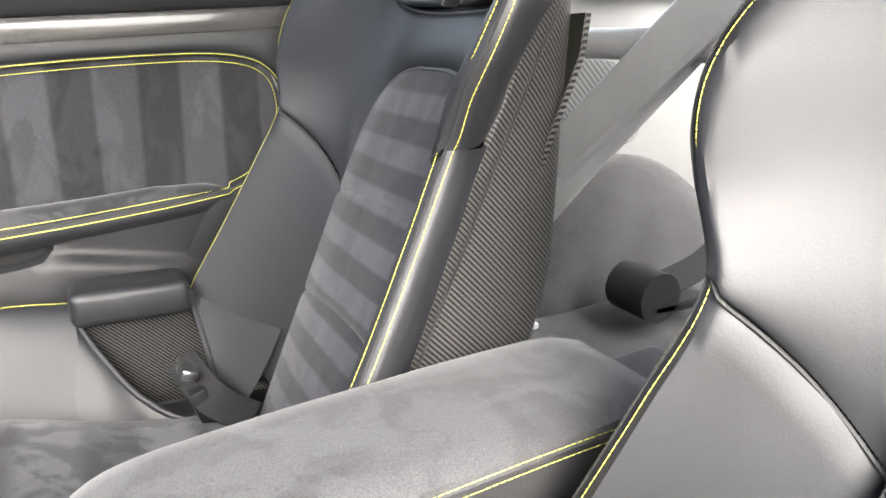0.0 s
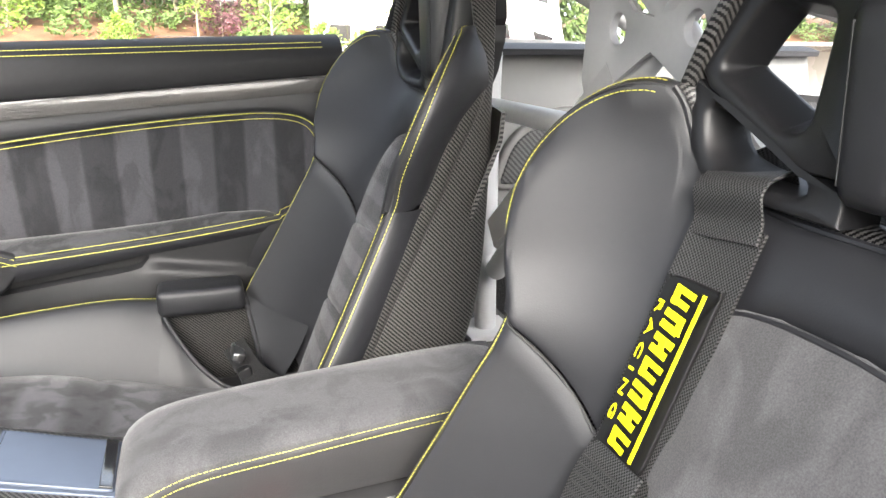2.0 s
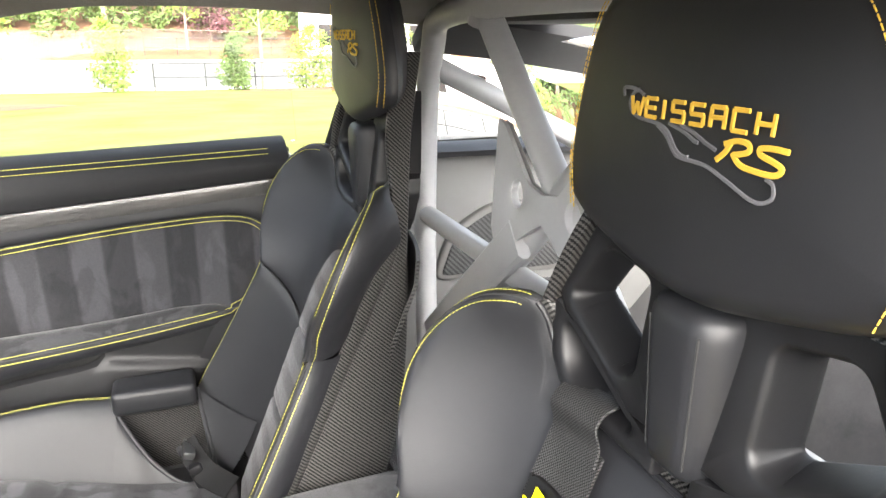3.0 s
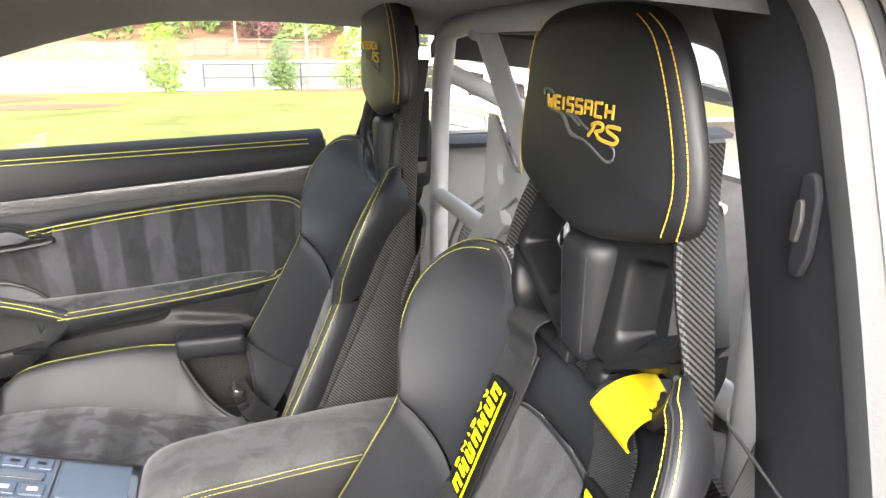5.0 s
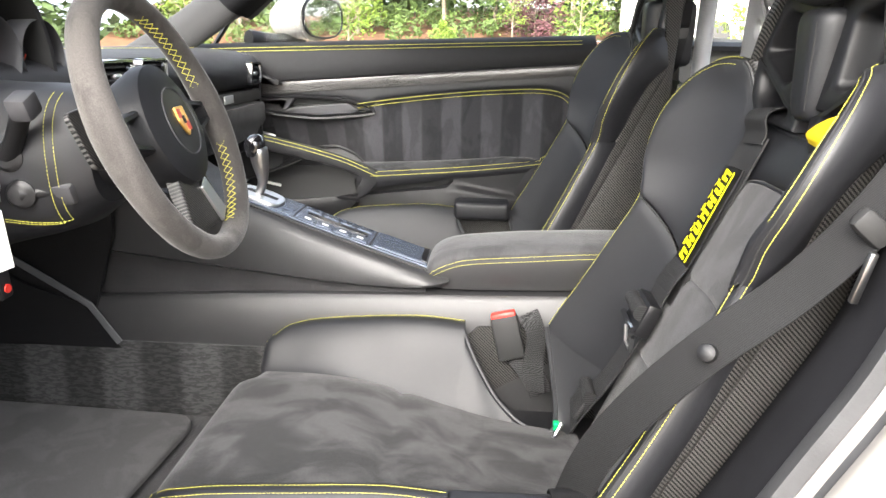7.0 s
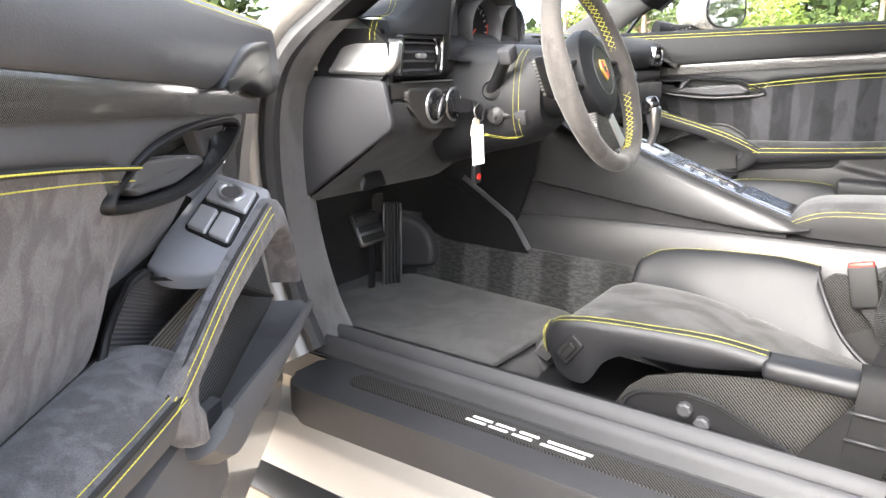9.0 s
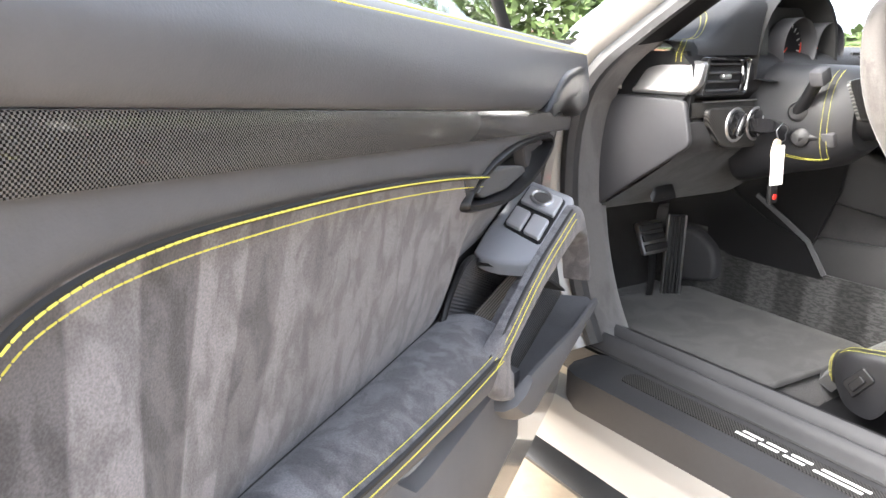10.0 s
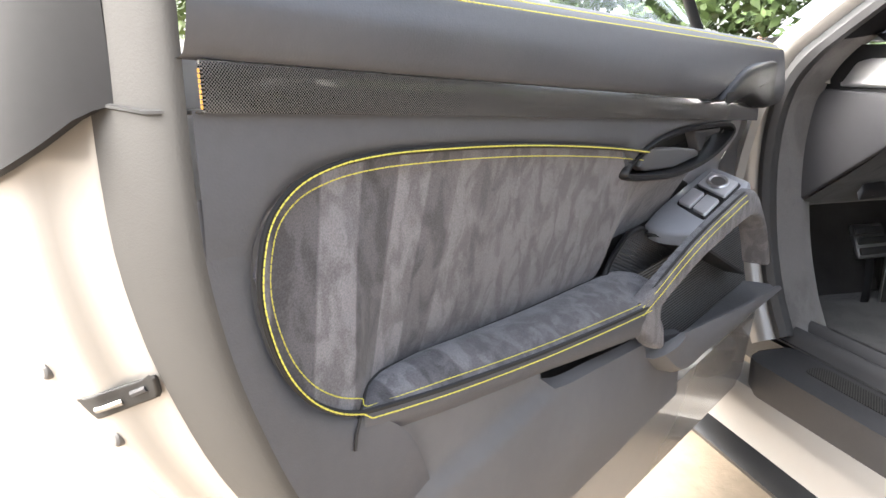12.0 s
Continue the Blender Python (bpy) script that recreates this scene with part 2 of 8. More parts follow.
SPEAKER = weave("speaker_cloth", (0, 2), 0.003, (0.008, 0.008, 0.008), (0.05, 0.05, 0.05), 0.6, 0.0, bump=0.8)
HEADLINER = mat("headliner", (0.013, 0.013, 0.0135), 0.9, sheen=0.2, var=0.1, bump=0.4, bump_scale=800)
GREY_TRIM = mat("grey_trim", (0.10, 0.096, 0.092), 0.6, var=0.06, bump=0.2, bump_scale=600)
QUARTER = mat("quarter_trim", (0.11, 0.108, 0.105), 0.7, var=0.06, bump=0.3, bump_scale=600)
GOLD = mat("gold", (0.75, 0.45, 0.12), 0.3, metal=1.0)
MIRROR = mat("mirror", (0.9, 0.9, 0.9), 0.02, metal=1.0)
GLASS = mat("glass", (0.95, 0.98, 0.97), 0.0, trans=1.0)
GLASS.node_tree.nodes["Principled BSDF"].inputs["IOR"].default_value = 1.12

# ---- mesh helpers ----
def thing(name, label="", category="", group="", kind="", place=None):
    ob = tagged(new(name), label, category, group, kind)
    ob.empty_display_size = 0.05
    if place is not None:
        ob.matrix_world = place
    return ob


def part(name, bm, material, parent=None, label="", smooth=True, flip=False):
    """Links a bmesh as one mesh object under a thing or a part."""
    if flip:
        bmesh.ops.reverse_faces(bm, faces=bm.faces)
    me = bpy.data.meshes.new(name)
    bm.normal_update()
    bm.to_mesh(me)
    bm.free()
    if smooth:
        me.shade_smooth()
        me.set_sharp_from_angle(angle=radians(42))
    for m in material if isinstance(material, (list, tuple)) else [material]:
        me.materials.append(m)
    ob = new(name, me)
    if parent is not None:
        ob.parent = parent
    if label:
        ob["label"] = label
    return ob


def cat(pts, n=6, closed=False):
    """A smooth line through points, n steps between each two."""
    p = [Vector(q) for q in pts]
    out, k = [], len(p)
    for i in range(k if closed else k - 1):
        if closed:
            a, b, c, d = p[i - 1], p[i], p[(i + 1) % k], p[(i + 2) % k]
        else:
            a, b, c, d = p[max(i - 1, 0)], p[i], p[i + 1], p[min(i + 2, k - 1)]
        for j in range(n):
            t = j / n
            out.append(0.5 * (2 * b + (c - a) * t + (2 * a - 5 * b + 4 * c - d) * t * t + (3 * b - a - 3 * c + d) * t ** 3))
    if not closed:
        out.append(p[-1])
    return out


def lerp(table, x):
    """Smooth value from a small table of (x, value)."""
    if x <= table[0][0]:
        return table[0][1]
    for (x0, v0), (x1, v1) in zip(table, table[1:]):
        if x <= x1:
            t = (x - x0) / (x1 - x0)
            return v0 + (v1 - v0) * t
    return table[-1][1]


def spline(table, x):
    """Catmull-Rom value from a table of (x, value)."""
    xs = [a for a, _ in table]
    if x <= xs[0]:
        return table[0][1]
    if x >= xs[-1]:
        return table[-1][1]
    i = max(j for j in range(len(xs)) if xs[j] <= x)
    i = min(i, len(xs) - 2)
    h = xs[i + 1] - xs[i]
    t = (x - xs[i]) / h

    def slope(j):
        if j <= 0:
            return (table[1][1] - table[0][1]) / (xs[1] - xs[0])
        if j >= len(xs) - 1:
            return (table[-1][1] - table[-2][1]) / (xs[-1] - xs[-2])
        return (table[j + 1][1] - table[j - 1][1]) / (xs[j + 1] - xs[j - 1])
    a, b, m0, m1 = table[i][1], table[i + 1][1], slope(i) * h, slope(i + 1) * h
    return (2 * t ** 3 - 3 * t * t + 1) * a + (t ** 3 - 2 * t * t + t) * m0 + (3 * t * t - 2 * t ** 3) * b + (t ** 3 - t * t) * m1


def loft(rings, closed=True, caps=True, loop=False, bm=None):
    bm = bm or bmesh.new()
    rows = [[bm.verts.new(p) for p in r] for r in rings]
    k = len(rows[0])
    pairs = list(zip(rows, rows[1:]))
    if loop:
        pairs.append((rows[-1], rows[0]))
    for a, b in pairs:
        for i in range(k if closed else k - 1):
            j = (i + 1) % k
            try:
                bm.faces.new((a[i], a[j], b[j], b[i]))
            except ValueError:
                pass
    if caps and closed and not loop:
        bm.faces.new(rows[0][::-1])
        bm.faces.new(rows[-1])
    bmesh.ops.recalc_face_normals(bm, faces=bm.faces)
    return bm


def frames_along(p, closed=False, up=None):
    """Tangent and two normals at each point of a line, turning little."""
    k = len(p)
    out, prev = [], up
    for i in range(k):
        a = p[(i - 1) % k] if closed or i else p[0]
        b = p[(i + 1) % k] if closed or i < k - 1 else p[-1]
        t = (b - a).normalized()
        if prev is None:
            prev = Vector((0, 0, 1)) if abs(t.z) < 0.9 else Vector((1, 0, 0))
        n = (prev - t * prev.dot(t)).normalized()
        out.append((t, n, t.cross(n)))
        prev = up if up is not None else n
    return out


def tube(pts, r, seg=10, closed=False, flat=1.0, up=None, bm=None, caps=True):
    """A round or flattened bar along a line; r: radius or one for each point."""
    p = [Vector(q) for q in pts]
    rr = r if isinstance(r, (list, tuple)) else [r] * len(p)
    rings = []
    for q, rad, (t, n, b) in zip(p, rr, frames_along(p, closed, up)):
        rings.append([q + (n * math.cos(a) * flat + b * math.sin(a)) * rad for a in [2 * math.pi * i / seg for i in range(seg)]])
    return loft(rings, True, caps, closed, bm)


def strip(pts, width, thick, up, bm=None, closed=False):
    """A flat band along a line: width across, thick along up (a vector, or one for each point)."""
    p = [Vector(q) for q in pts]
    rings = []
    k = len(p)
    for i, q in enumerate(p):
        t = (p[min(i + 1, k - 1)] - p[max(i - 1, 0)]).normalized()
        u = Vector(up[i] if isinstance(up, list) else up)
        u = (u - t * u.dot(t)).normalized()
        s = t.cross(u)
        w = width[i] if isinstance(width, list) else width
        h, e = w / 2, thick / 2
        c = min(e, h) * 0.6
        rings.append([q + s * a + u * b for a, b in ((-h, -e + c), (-h + c, -e), (h - c, -e), (h, -e + c), (h, e - c), (h - c, e), (-h + c, e), (-h, e - c))])
    return loft(rings, True, True, False, bm)


def box(c, s, bevel=0.0, seg=2, rot=None, bm=None):
    bm2 = bmesh.new()
    bmesh.ops.create_cube(bm2, size=1.0, matrix=Matrix.Diagonal((*s, 1)))
    if bevel:
        bmesh.ops.bevel(bm2, geom=bm2.edges[:], offset=bevel, segments=seg, profile=0.5, affect="EDGES")
    m = Matrix.Translation(c) @ (rot.to_4x4() if rot is not None else Matrix())
    bmesh.ops.transform(bm2, matrix=m, verts=bm2.verts)
    return join(bm, bm2) if bm is not None else bm2


def join(bm, other):
    me = bpy.data.meshes.new("tmp")
    other.to_mesh(me)
    other.free()
    bm.from_mesh(me)
    bpy.data.meshes.remove(me)
    return bm


def prism(outline, place, depth, bevel=0.0, seg=2, bm=None):
    """A plate: outline of (a, b), thickened from c = 0 to depth, put in place by place(a, b, c)."""
    b2 = bmesh.new()
    lo = [b2.verts.new((a, b, 0)) for a, b in outline]
    hi = [b2.verts.new((a, b, depth)) for a, b in outline]
    k = len(lo)
    b2.faces.new(lo[::-1])
    top = b2.faces.new(hi)
    for i in range(k):
        b2.faces.new((lo[i], lo[(i + 1) % k], hi[(i + 1) % k], hi[i]))
    if bevel:
        bmesh.ops.bevel(b2, geom=list(top.edges), offset=bevel, segments=seg, profile=0.5, affect="EDGES")
    for v in b2.verts:
        v.co = place(*v.co)
    bmesh.ops.recalc_face_normals(b2, faces=b2.faces)
    return join(bm, b2) if bm is not None else b2


def round_hole(outer, hole):
    """Outer edge of a plate, one place on it for each place of its hole, along rays from the hole's middle."""
    n = len(hole)
    cy, cz = sum(p[0] for p in hole) / n, sum(p[1] for p in hole) / n
    out = []
    for hy, hz in hole:
        dy, dz = hy - cy, hz - cz
        best = None
        for (ay, az), (by, bz) in zip(outer, list(outer[1:]) + [outer[0]]):
            ey, ez = by - ay, bz - az
            det = ey * dz - ez * dy
            if abs(det) < 1e-12:
                continue
            t = (ey * (az - cz) - ez * (ay - cy)) / det
            w = (dy * (az - cz) - dz * (ay - cy)) / det
            if t > 1.0 and -1e-6 <= w <= 1 + 1e-6 and (best is None or t < best):
                best = t
        best = best or 1.3
        out.append((cy + dy * best, cz + dz * best))
    return out


def inset_ring(o, d):
    """The outline moved inward by d along its normals (counter-clockwise or not)."""
    k = len(o)
    area = sum(o[i][0] * o[(i + 1) % k][1] - o[(i + 1) % k][0] * o[i][1] for i in range(k))
    s = 1 if area > 0 else -1
    out = []
    for i in range(k):
        a, b = o[i - 1], o[(i + 1) % k]
        tx, ty = b[0] - a[0], b[1] - a[1]
        h = math.hypot(tx, ty) or 1
        out.append((o[i][0] - ty / h * d * s, o[i][1] + tx / h * d * s))
    return out


def pillow(outline, place, depth, edge=0.01, bulge=0.0, back=0.0, steps=4, bm=None):
    """A padded panel: the outline with rounded edges, its middle raised by bulge, put in place by place(a, b, c)."""
    rings = []
    rings.append([(a, b, back) for a, b in outline])
    for i in range(steps + 1):
        t = i / steps * math.pi / 2
        rings.append([(a, b, depth - edge + edge * math.sin(t)) for a, b in inset_ring(outline, edge * (1 - math.cos(t)))])
    inner = inset_ring(outline, edge)
    cx, cy = sum(a for a, b in inner) / len(inner), sum(b for a, b in inner) / len(inner)
    for f in (0.85, 0.65, 0.4, 0.15):
        rings.append([(cx + (a - cx) * f, cy + (b - cy) * f, depth + bulge * (1 - f * f)) for a, b in inner])
    return loft([[place(*p) for p in r] for r in rings], True, True, False, bm)


def sheet(f, nu, nv, thick=0.0, bm=None):
    """A surface f(u, v) for u, v from 0 to 1, thickened to its back."""
    P = [[Vector(f(i / nu, j / nv)) for j in range(nv + 1)] for i in range(nu + 1)]
    bm = bm or bmesh.new()
    rows = [[bm.verts.new(p) for p in r] for r in P]
    faces = [bm.faces.new((rows[i][j], rows[i + 1][j], rows[i + 1][j + 1], rows[i][j + 1])) for i in range(nu) for j in range(nv)]
    if thick:
        bm.normal_update()
        back = [[bm.verts.new(v.co - v.normal * thick) for v in r] for r in rows]
        for i in range(nu):
            for j in range(nv):
                bm.faces.new((back[i][j + 1], back[i + 1][j + 1], back[i + 1][j], back[i][j]))
        rim = [(i, 0) for i in range(nu)] + [(nu, j) for j in range(nv)] + [(i, nv) for i in range(nu, 0, -1)] + [(0, j) for j in range(nv, 0, -1)]
        for (a, b), (c, d) in zip(rim, rim[1:] + rim[:1]):
            bm.faces.new((rows[c][d], rows[a][b], back[a][b], back[c][d]))
    return bm


def stitches(pts, length=0.0042, gap=0.0016, r=0.0007, lift=None, bm=None):
    """A row of thread stitches along a line."""
    p = [Vector(q) for q in pts]
    bm = bm or bmesh.new()
    r *= 0.74
    gap *= 0.6
    d = [0.0]
    for a, b in zip(p, p[1:]):
        d.append(d[-1] + (b - a).length)

    def at(s):
        i = max(j for j in range(len(d) - 1) if d[j] <= s + 1e-9)
        t = (s - d[i]) / max(d[i + 1] - d[i], 1e-9)
        return p[i].lerp(p[i + 1], min(t, 1))
    s = 0.0
    while s + length < d[-1]:
        a, b = at(s), at(s + length)
        t = (b - a).normalized()
        n = t.orthogonal().normalized()
        m = t.cross(n)
        rings = []
        for f in (0.10, 0.90):
            q = a.lerp(b, f)
            rings.append([bm.verts.new(q + (n * math.cos(k) + m * math.sin(k)) * r) for k in (0.785, 2.356, 3.927, 5.498)])
        va, vb = bm.verts.new(a), bm.verts.new(b)
        for i in range(4):
            j = (i + 1) % 4
            bm.faces.new((va, rings[0][j], rings[0][i]))
            bm.faces.new((vb, rings[1][i], rings[1][j]))
            bm.faces.new((rings[0][i], rings[0][j], rings[1][j], rings[1][i]))
        s += length + gap
    return bm


def letters(text, size, depth=0.0004):
    """The outline of a word in the built-in font, as a mesh in the xy plane."""
    cu = bpy.data.curves.new("word", "FONT")
    cu.body, cu.size, cu.extrude, cu.align_x, cu.align_y = text, size, depth, "CENTER", "CENTER"
    ob = new("word", cu)
    me = bpy.data.meshes.new_from_object(ob.evaluated_get(bpy.context.evaluated_depsgraph_get()))
    bpy.data.objects.remove(ob)
    bm = bmesh.new()
    bm.from_mesh(me)
    bpy.data.meshes.remove(me)
    return bm


def ellipse(cx, cy, rx, ry, n=24, power=2.0):
    out = []
    for i in range(n):
        a = 2 * math.pi * i / n
        c, s = math.cos(a), math.sin(a)
        out.append((cx + rx * math.copysign(abs(c) ** (2 / power), c), cy + ry * math.copysign(abs(s) ** (2 / power), s)))
    return out


def round_poly(pts, r, n=5):
    """A polygon with its corners rounded."""
    out = []
    k = len(pts)
    for i in range(k):
        p, a, b = Vector(pts[i]), Vector(pts[i - 1]), Vector(pts[(i + 1) % k])
        rr = r[i] if isinstance(r, (list, tuple)) else r
        da, db = (a - p), (b - p)
        ra, rb = min(rr, da.length * 0.48), min(rr, db.length * 0.48)
        s, e = p + da.normalized() * ra, p + db.normalized() * rb
        for j in range(n + 1):
            t = j / n
            q = s * (1 - t) ** 2 + p * 2 * t * (1 - t) + e * t * t
            out.append((q.x, q.y))
    return out

# ---- ground, lawn, road and bank ----
def ground_height(y):
    return spline([(-60, 0.0), (3.5, 0.0), (10, -0.25), (30, -0.95), (36, -0.85), (46, -0.35), (50, 0.7), (58, 2.2), (90, 5.0), (200, 8.0), (900, 10.0)], y)


XS = [-900, -300, -120, -60, -40, -30, -24, -18, -14, -10, -7, -5, -3, -1.5, 0, 1.5, 3, 5, 7, 10, 14, 18, 24, 30, 40, 60, 120, 300, 900]
YS = [-900, -300, -100, -40, -20, -10, -5, -2, 0, 2, 3, 4, 5, 6, 8, 10, 13, 16, 19, 22, 25, 28, 29.5, 31, 33, 36, 39, 42, 44, 46, 47.5, 49, 51, 54, 58, 70, 90, 140, 200, 400, 900]


def ground_mesh(x0, x1, y0, y1, lift, edge=0.0):
    xs = [x0] + [x for x in XS if x0 < x < x1] + [x1]
    ys = [y0] + [y for y in YS if y0 < y < y1] + [y1]
    bm = bmesh.new()
    rows = []
    for x in xs:
        row = []
        for y in ys:
            yy = y
            if y in (y0, y1) and edge:
                yy = y + edge * noise.noise((x * 0.31, y, 2.0))
            row.append(bm.verts.new((x, yy, ground_height(yy) + lift)))
        rows.append(row)
    for i in range(len(xs) - 1):
        for j in range(len(ys) - 1):
            bm.faces.new((rows[i][j], rows[i + 1][j], rows[i + 1][j + 1], rows[i][j + 1]))
    return bm


CONCRETE = mat("paving", (0.27, 0.215, 0.155), 0.9, var=0.25, var_scale=2.5, bump=0.8, bump_scale=120)
ASPHALT = mat("road_surface", (0.12, 0.117, 0.113), 0.9, var=0.12, var_scale=0.4, bump=0.4, bump_scale=60)
GRASS = mat("lawn", (0.13, 0.14, 0.042), 0.95, spec=0.1, var=0.35, var_scale=0.8, bump=1.0, bump_scale=40)
MULCH = mat("mulch", (0.13, 0.062, 0.028), 0.95, var=0.35, var_scale=1.2, bump=1.0, bump_scale=30)
tagged(part("ground", ground_mesh(-900, 900, -900, 900, 0.0), CONCRETE), "pale concrete parking area under the car", "ground", kind="structure")
tagged(part("lawn", ground_mesh(-40, 40, 4.5, 29.2, 0.02, 0.5), GRASS), "sunlit mown grass sloping down to the road", "lawn", kind="structure")
tagged(part("road", ground_mesh(-300, 300, 30.2, 45.5, 0.015), ASPHALT), "pale sun-bleached road beyond the lawn", "road", kind="structure")
tagged(part("bank", ground_mesh(-300, 300, 45.5, 140, 0.03, 0.8), MULCH), "bare orange-brown earth bank below the woods", "bank", kind="structure")
kb = bmesh.new()
for y, h in ((29.9, 0.12), (45.4, 0.14)):
    box((0, y, ground_height(y) + h / 2), (500, 0.18, h), 0.02, 1, None, kb)
tagged(part("kerb", kb, mat("kerb_stone", (0.5, 0.48, 0.45), 0.85, var=0.1)), "pale concrete kerb along the road", "kerb", kind="structure")
for cx, cy, rx, ry in ((-9, 24.5, 4.2, 3.0), (6.2, 27.6, 3.6, 1.3), (9.5, 27.0, 3.0, 1.6), (-4.5, 20, 2.2, 1.6)):
    o = [(a * (1 + 0.15 * noise.noise((a, b, 3))), b) for a, b in ellipse(cx, cy, rx, ry, 28)]
    bm = bmesh.new()
    c = bm.verts.new((cx, cy, ground_height(cy) + 0.10))
    vs = [bm.verts.new((a, b, ground_height(b) + 0.028)) for a, b in o]
    for i in range(len(vs)):
        bm.faces.new((vs[i], vs[(i + 1) % len(vs)], c))
    tagged(part("mulch_bed", bm, MULCH), "low bed of orange-brown mulch in the lawn", "mulch bed", "mulch beds in the lawn")


# ---- trees and shrubs ----
def leaf_mat(name, c):
    m = mat(name, c, 0.7, sheen=0.2, var=0.45, var_scale=0.9)
    b = m.node_tree.nodes["Principled BSDF"]
    b.inputs["Subsurface Weight"].default_value = 0.0
    return m


LEAF_A = leaf_mat("leaf_fresh", (0.13, 0.19, 0.02))
LEAF_B = leaf_mat("leaf_mid", (0.07, 0.11, 0.02))
LEAF_C = leaf_mat("leaf_dark", (0.05, 0.085, 0.018))
LEAF_R = leaf_mat("leaf_maroon", (0.09, 0.03, 0.035))
BARK = mat("bark", (0.2, 0.16, 0.12), 0.95, var=0.3, var_scale=8, bump=1.0, bump_scale=60)


def leaves(bm, c, r, count, size, rng):
    """Small pointed leaves scattered through one clump."""
    for _ in range(count):
        d = Vector((rng.gauss(0, 1), rng.gauss(0, 1), rng.gauss(0, 1))).normalized() * (rng.random() ** 0.45)
        p = c + Vector((d.x * r[0], d.y * r[1], d.z * r[2]))
        a = Vector((rng.gauss(0, 1), rng.gauss(0, 1), rng.gauss(0, 0.7))).normalized()
        b = a.orthogonal().normalized()
        s = size * rng.uniform(0.6, 1.4)
        v = [bm.verts.new(q) for q in (p - a * s, p - b * s * 0.45, p + a * s, p + b * s * 0.45)]
        bm.faces.new(v)


def tree(name, x, y, height, spread, leaf, label, category, seed, clumps=14, per=70, size=0.10, bare=0.35, lean=0.0, group=""):
    rng = random.Random(seed)
    z0 = ground_height(y) - 0.05
    t = thing(name, label, category, group, place=pose(x, y, z0))
    top = Vector((lean, 0, height * 0.9))
    trunk = cat([(0, 0, 0), (lean * 0.3 + rng.uniform(-.05, .05), 0, height * 0.3), (lean * 0.7, 0, height * 0.6), top], 4)
    bm = tube(trunk, [max(0.012, height * 0.014 * (1 - 0.85 * i / (len(trunk) - 1))) for i in range(len(trunk))], 7)
    crown = bmesh.new()
    for k in range(clumps):
        f = bare + (1 - bare) * (k + 0.5) / clumps
        w = spread * math.sin(math.pi * min(1, 0.18 + 0.8 * (f - bare) / (1 - bare))) ** 0.8
        a = k * 2.4 + rng.uniform(-.5, .5)
        c = Vector((lean * f + math.cos(a) * w * 0.6, math.sin(a) * w * 0.6, height * f))
        s = Vector((lean * f, 0, height * f * 0.82))
        tube([s, s.lerp(c, 0.6) + Vector((0, 0, 0.05)), c], [height * 0.006, height * 0.004, height * 0.002], 5, bm=bm)
        rr = w * rng.uniform(0.45, 0.7) + 0.1
        leaves(crown, c, (rr, rr, rr * 0.75), per, size, rng)
    part("trunk", bm, BARK, t)
    part("crown", crown, leaf, t, smooth=False)
    return t


def shrub(x, y, h, w, leaf, seed, label="young conical evergreen shrub on the lawn's edge"):
    return tree("shrub", x, y, h, w, leaf, label, "shrub", seed, clumps=16, per=150, size=0.07, bare=0.08, group="shrubs along the lawn's edge")


for i, (x, y, h, w) in enumerate(((-1.9, 28.6, 2.7, 0.75), (2.55, 28.4, 2.2, 0.62), (5.5, 28.4, 2.5, 1.05), (6.9, 27.2, 2.2, 0.95), (-11.8, 27.5, 2.2, 0.8), (13.5, 26, 2.6, 1.1), (17.5, 25, 2.2, 1.2))):
    shrub(x, y, h, w, LEAF_A if i != 1 else LEAF_B, 50 + i)
for i, (x, y, h, w, b) in enumerate(((-6.06, 29.6, 5.2, 1.3, .45), (3.66, 29.4, 6.0, 1.4, .42), (1.35, 48.5, 6.5, 1.3, .3), (9.2, 29.0, 5.0, 1.2, .4), (-13, 29.3, 5.5, 1.4, .45))):
    tree("young_tree", x, y, h, w, LEAF_A, "slender young roadside tree with fresh green leaves", "tree", 80 + i, clumps=12, per=90, size=0.09, bare=b, group="young trees by the road")
rng = random.Random(7)
for i in range(15):
    x = -34 + i * 5.0 + rng.uniform(-1.5, 1.5)
    y = 52 + rng.uniform(0, 5)
    tree("wood_tree", x, y, rng.uniform(11, 16), rng.uniform(2.6, 3.8), (LEAF_B, LEAF_C, LEAF_A)[i % 3], "tall leafy tree at the edge of the woods", "tree", 200 + i,
         clumps=22, per=130, size=0.24, bare=0.08 if i % 2 else 0.2, lean=rng.uniform(-.6, .6), group="trees at the edge of the woods")
tree("red_leaf_tree", 2.9, 50.2, 4.2, 2.0, LEAF_R, "small tree with dark red leaves on the bank", "tree", 333, clumps=14, per=130, size=0.14, bare=0.15)
uw = bmesh.new()
for i in range(430):
    x, y = rng.uniform(-70, 60), rng.uniform(49.5, 60)
    leaves(uw, Vector((x, y, ground_height(y) + rng.uniform(0.3, 1.3))), (rng.uniform(0.6, 1.8), 0.8, rng.uniform(0.5, 1.1)), 55, 0.2, rng)
tagged(part("undergrowth", uw, LEAF_B, smooth=False), "bushes and undergrowth along the bank", "undergrowth", kind="stuff")
fw = bmesh.new()
for i in range(950):
    a = rng.uniform(-1.9, 1.9)
    d = rng.uniform(64, 84)
    x, y = math.sin(a) * d * 1.3, math.cos(a) * d
    if y < -10:
        continue
    h = rng.uniform(0.08, 1.0) * 19
    leaves(fw, Vector((x, y, ground_height(y) + h)), (3.2, 2.5, 2.6), 80, 0.75, rng)
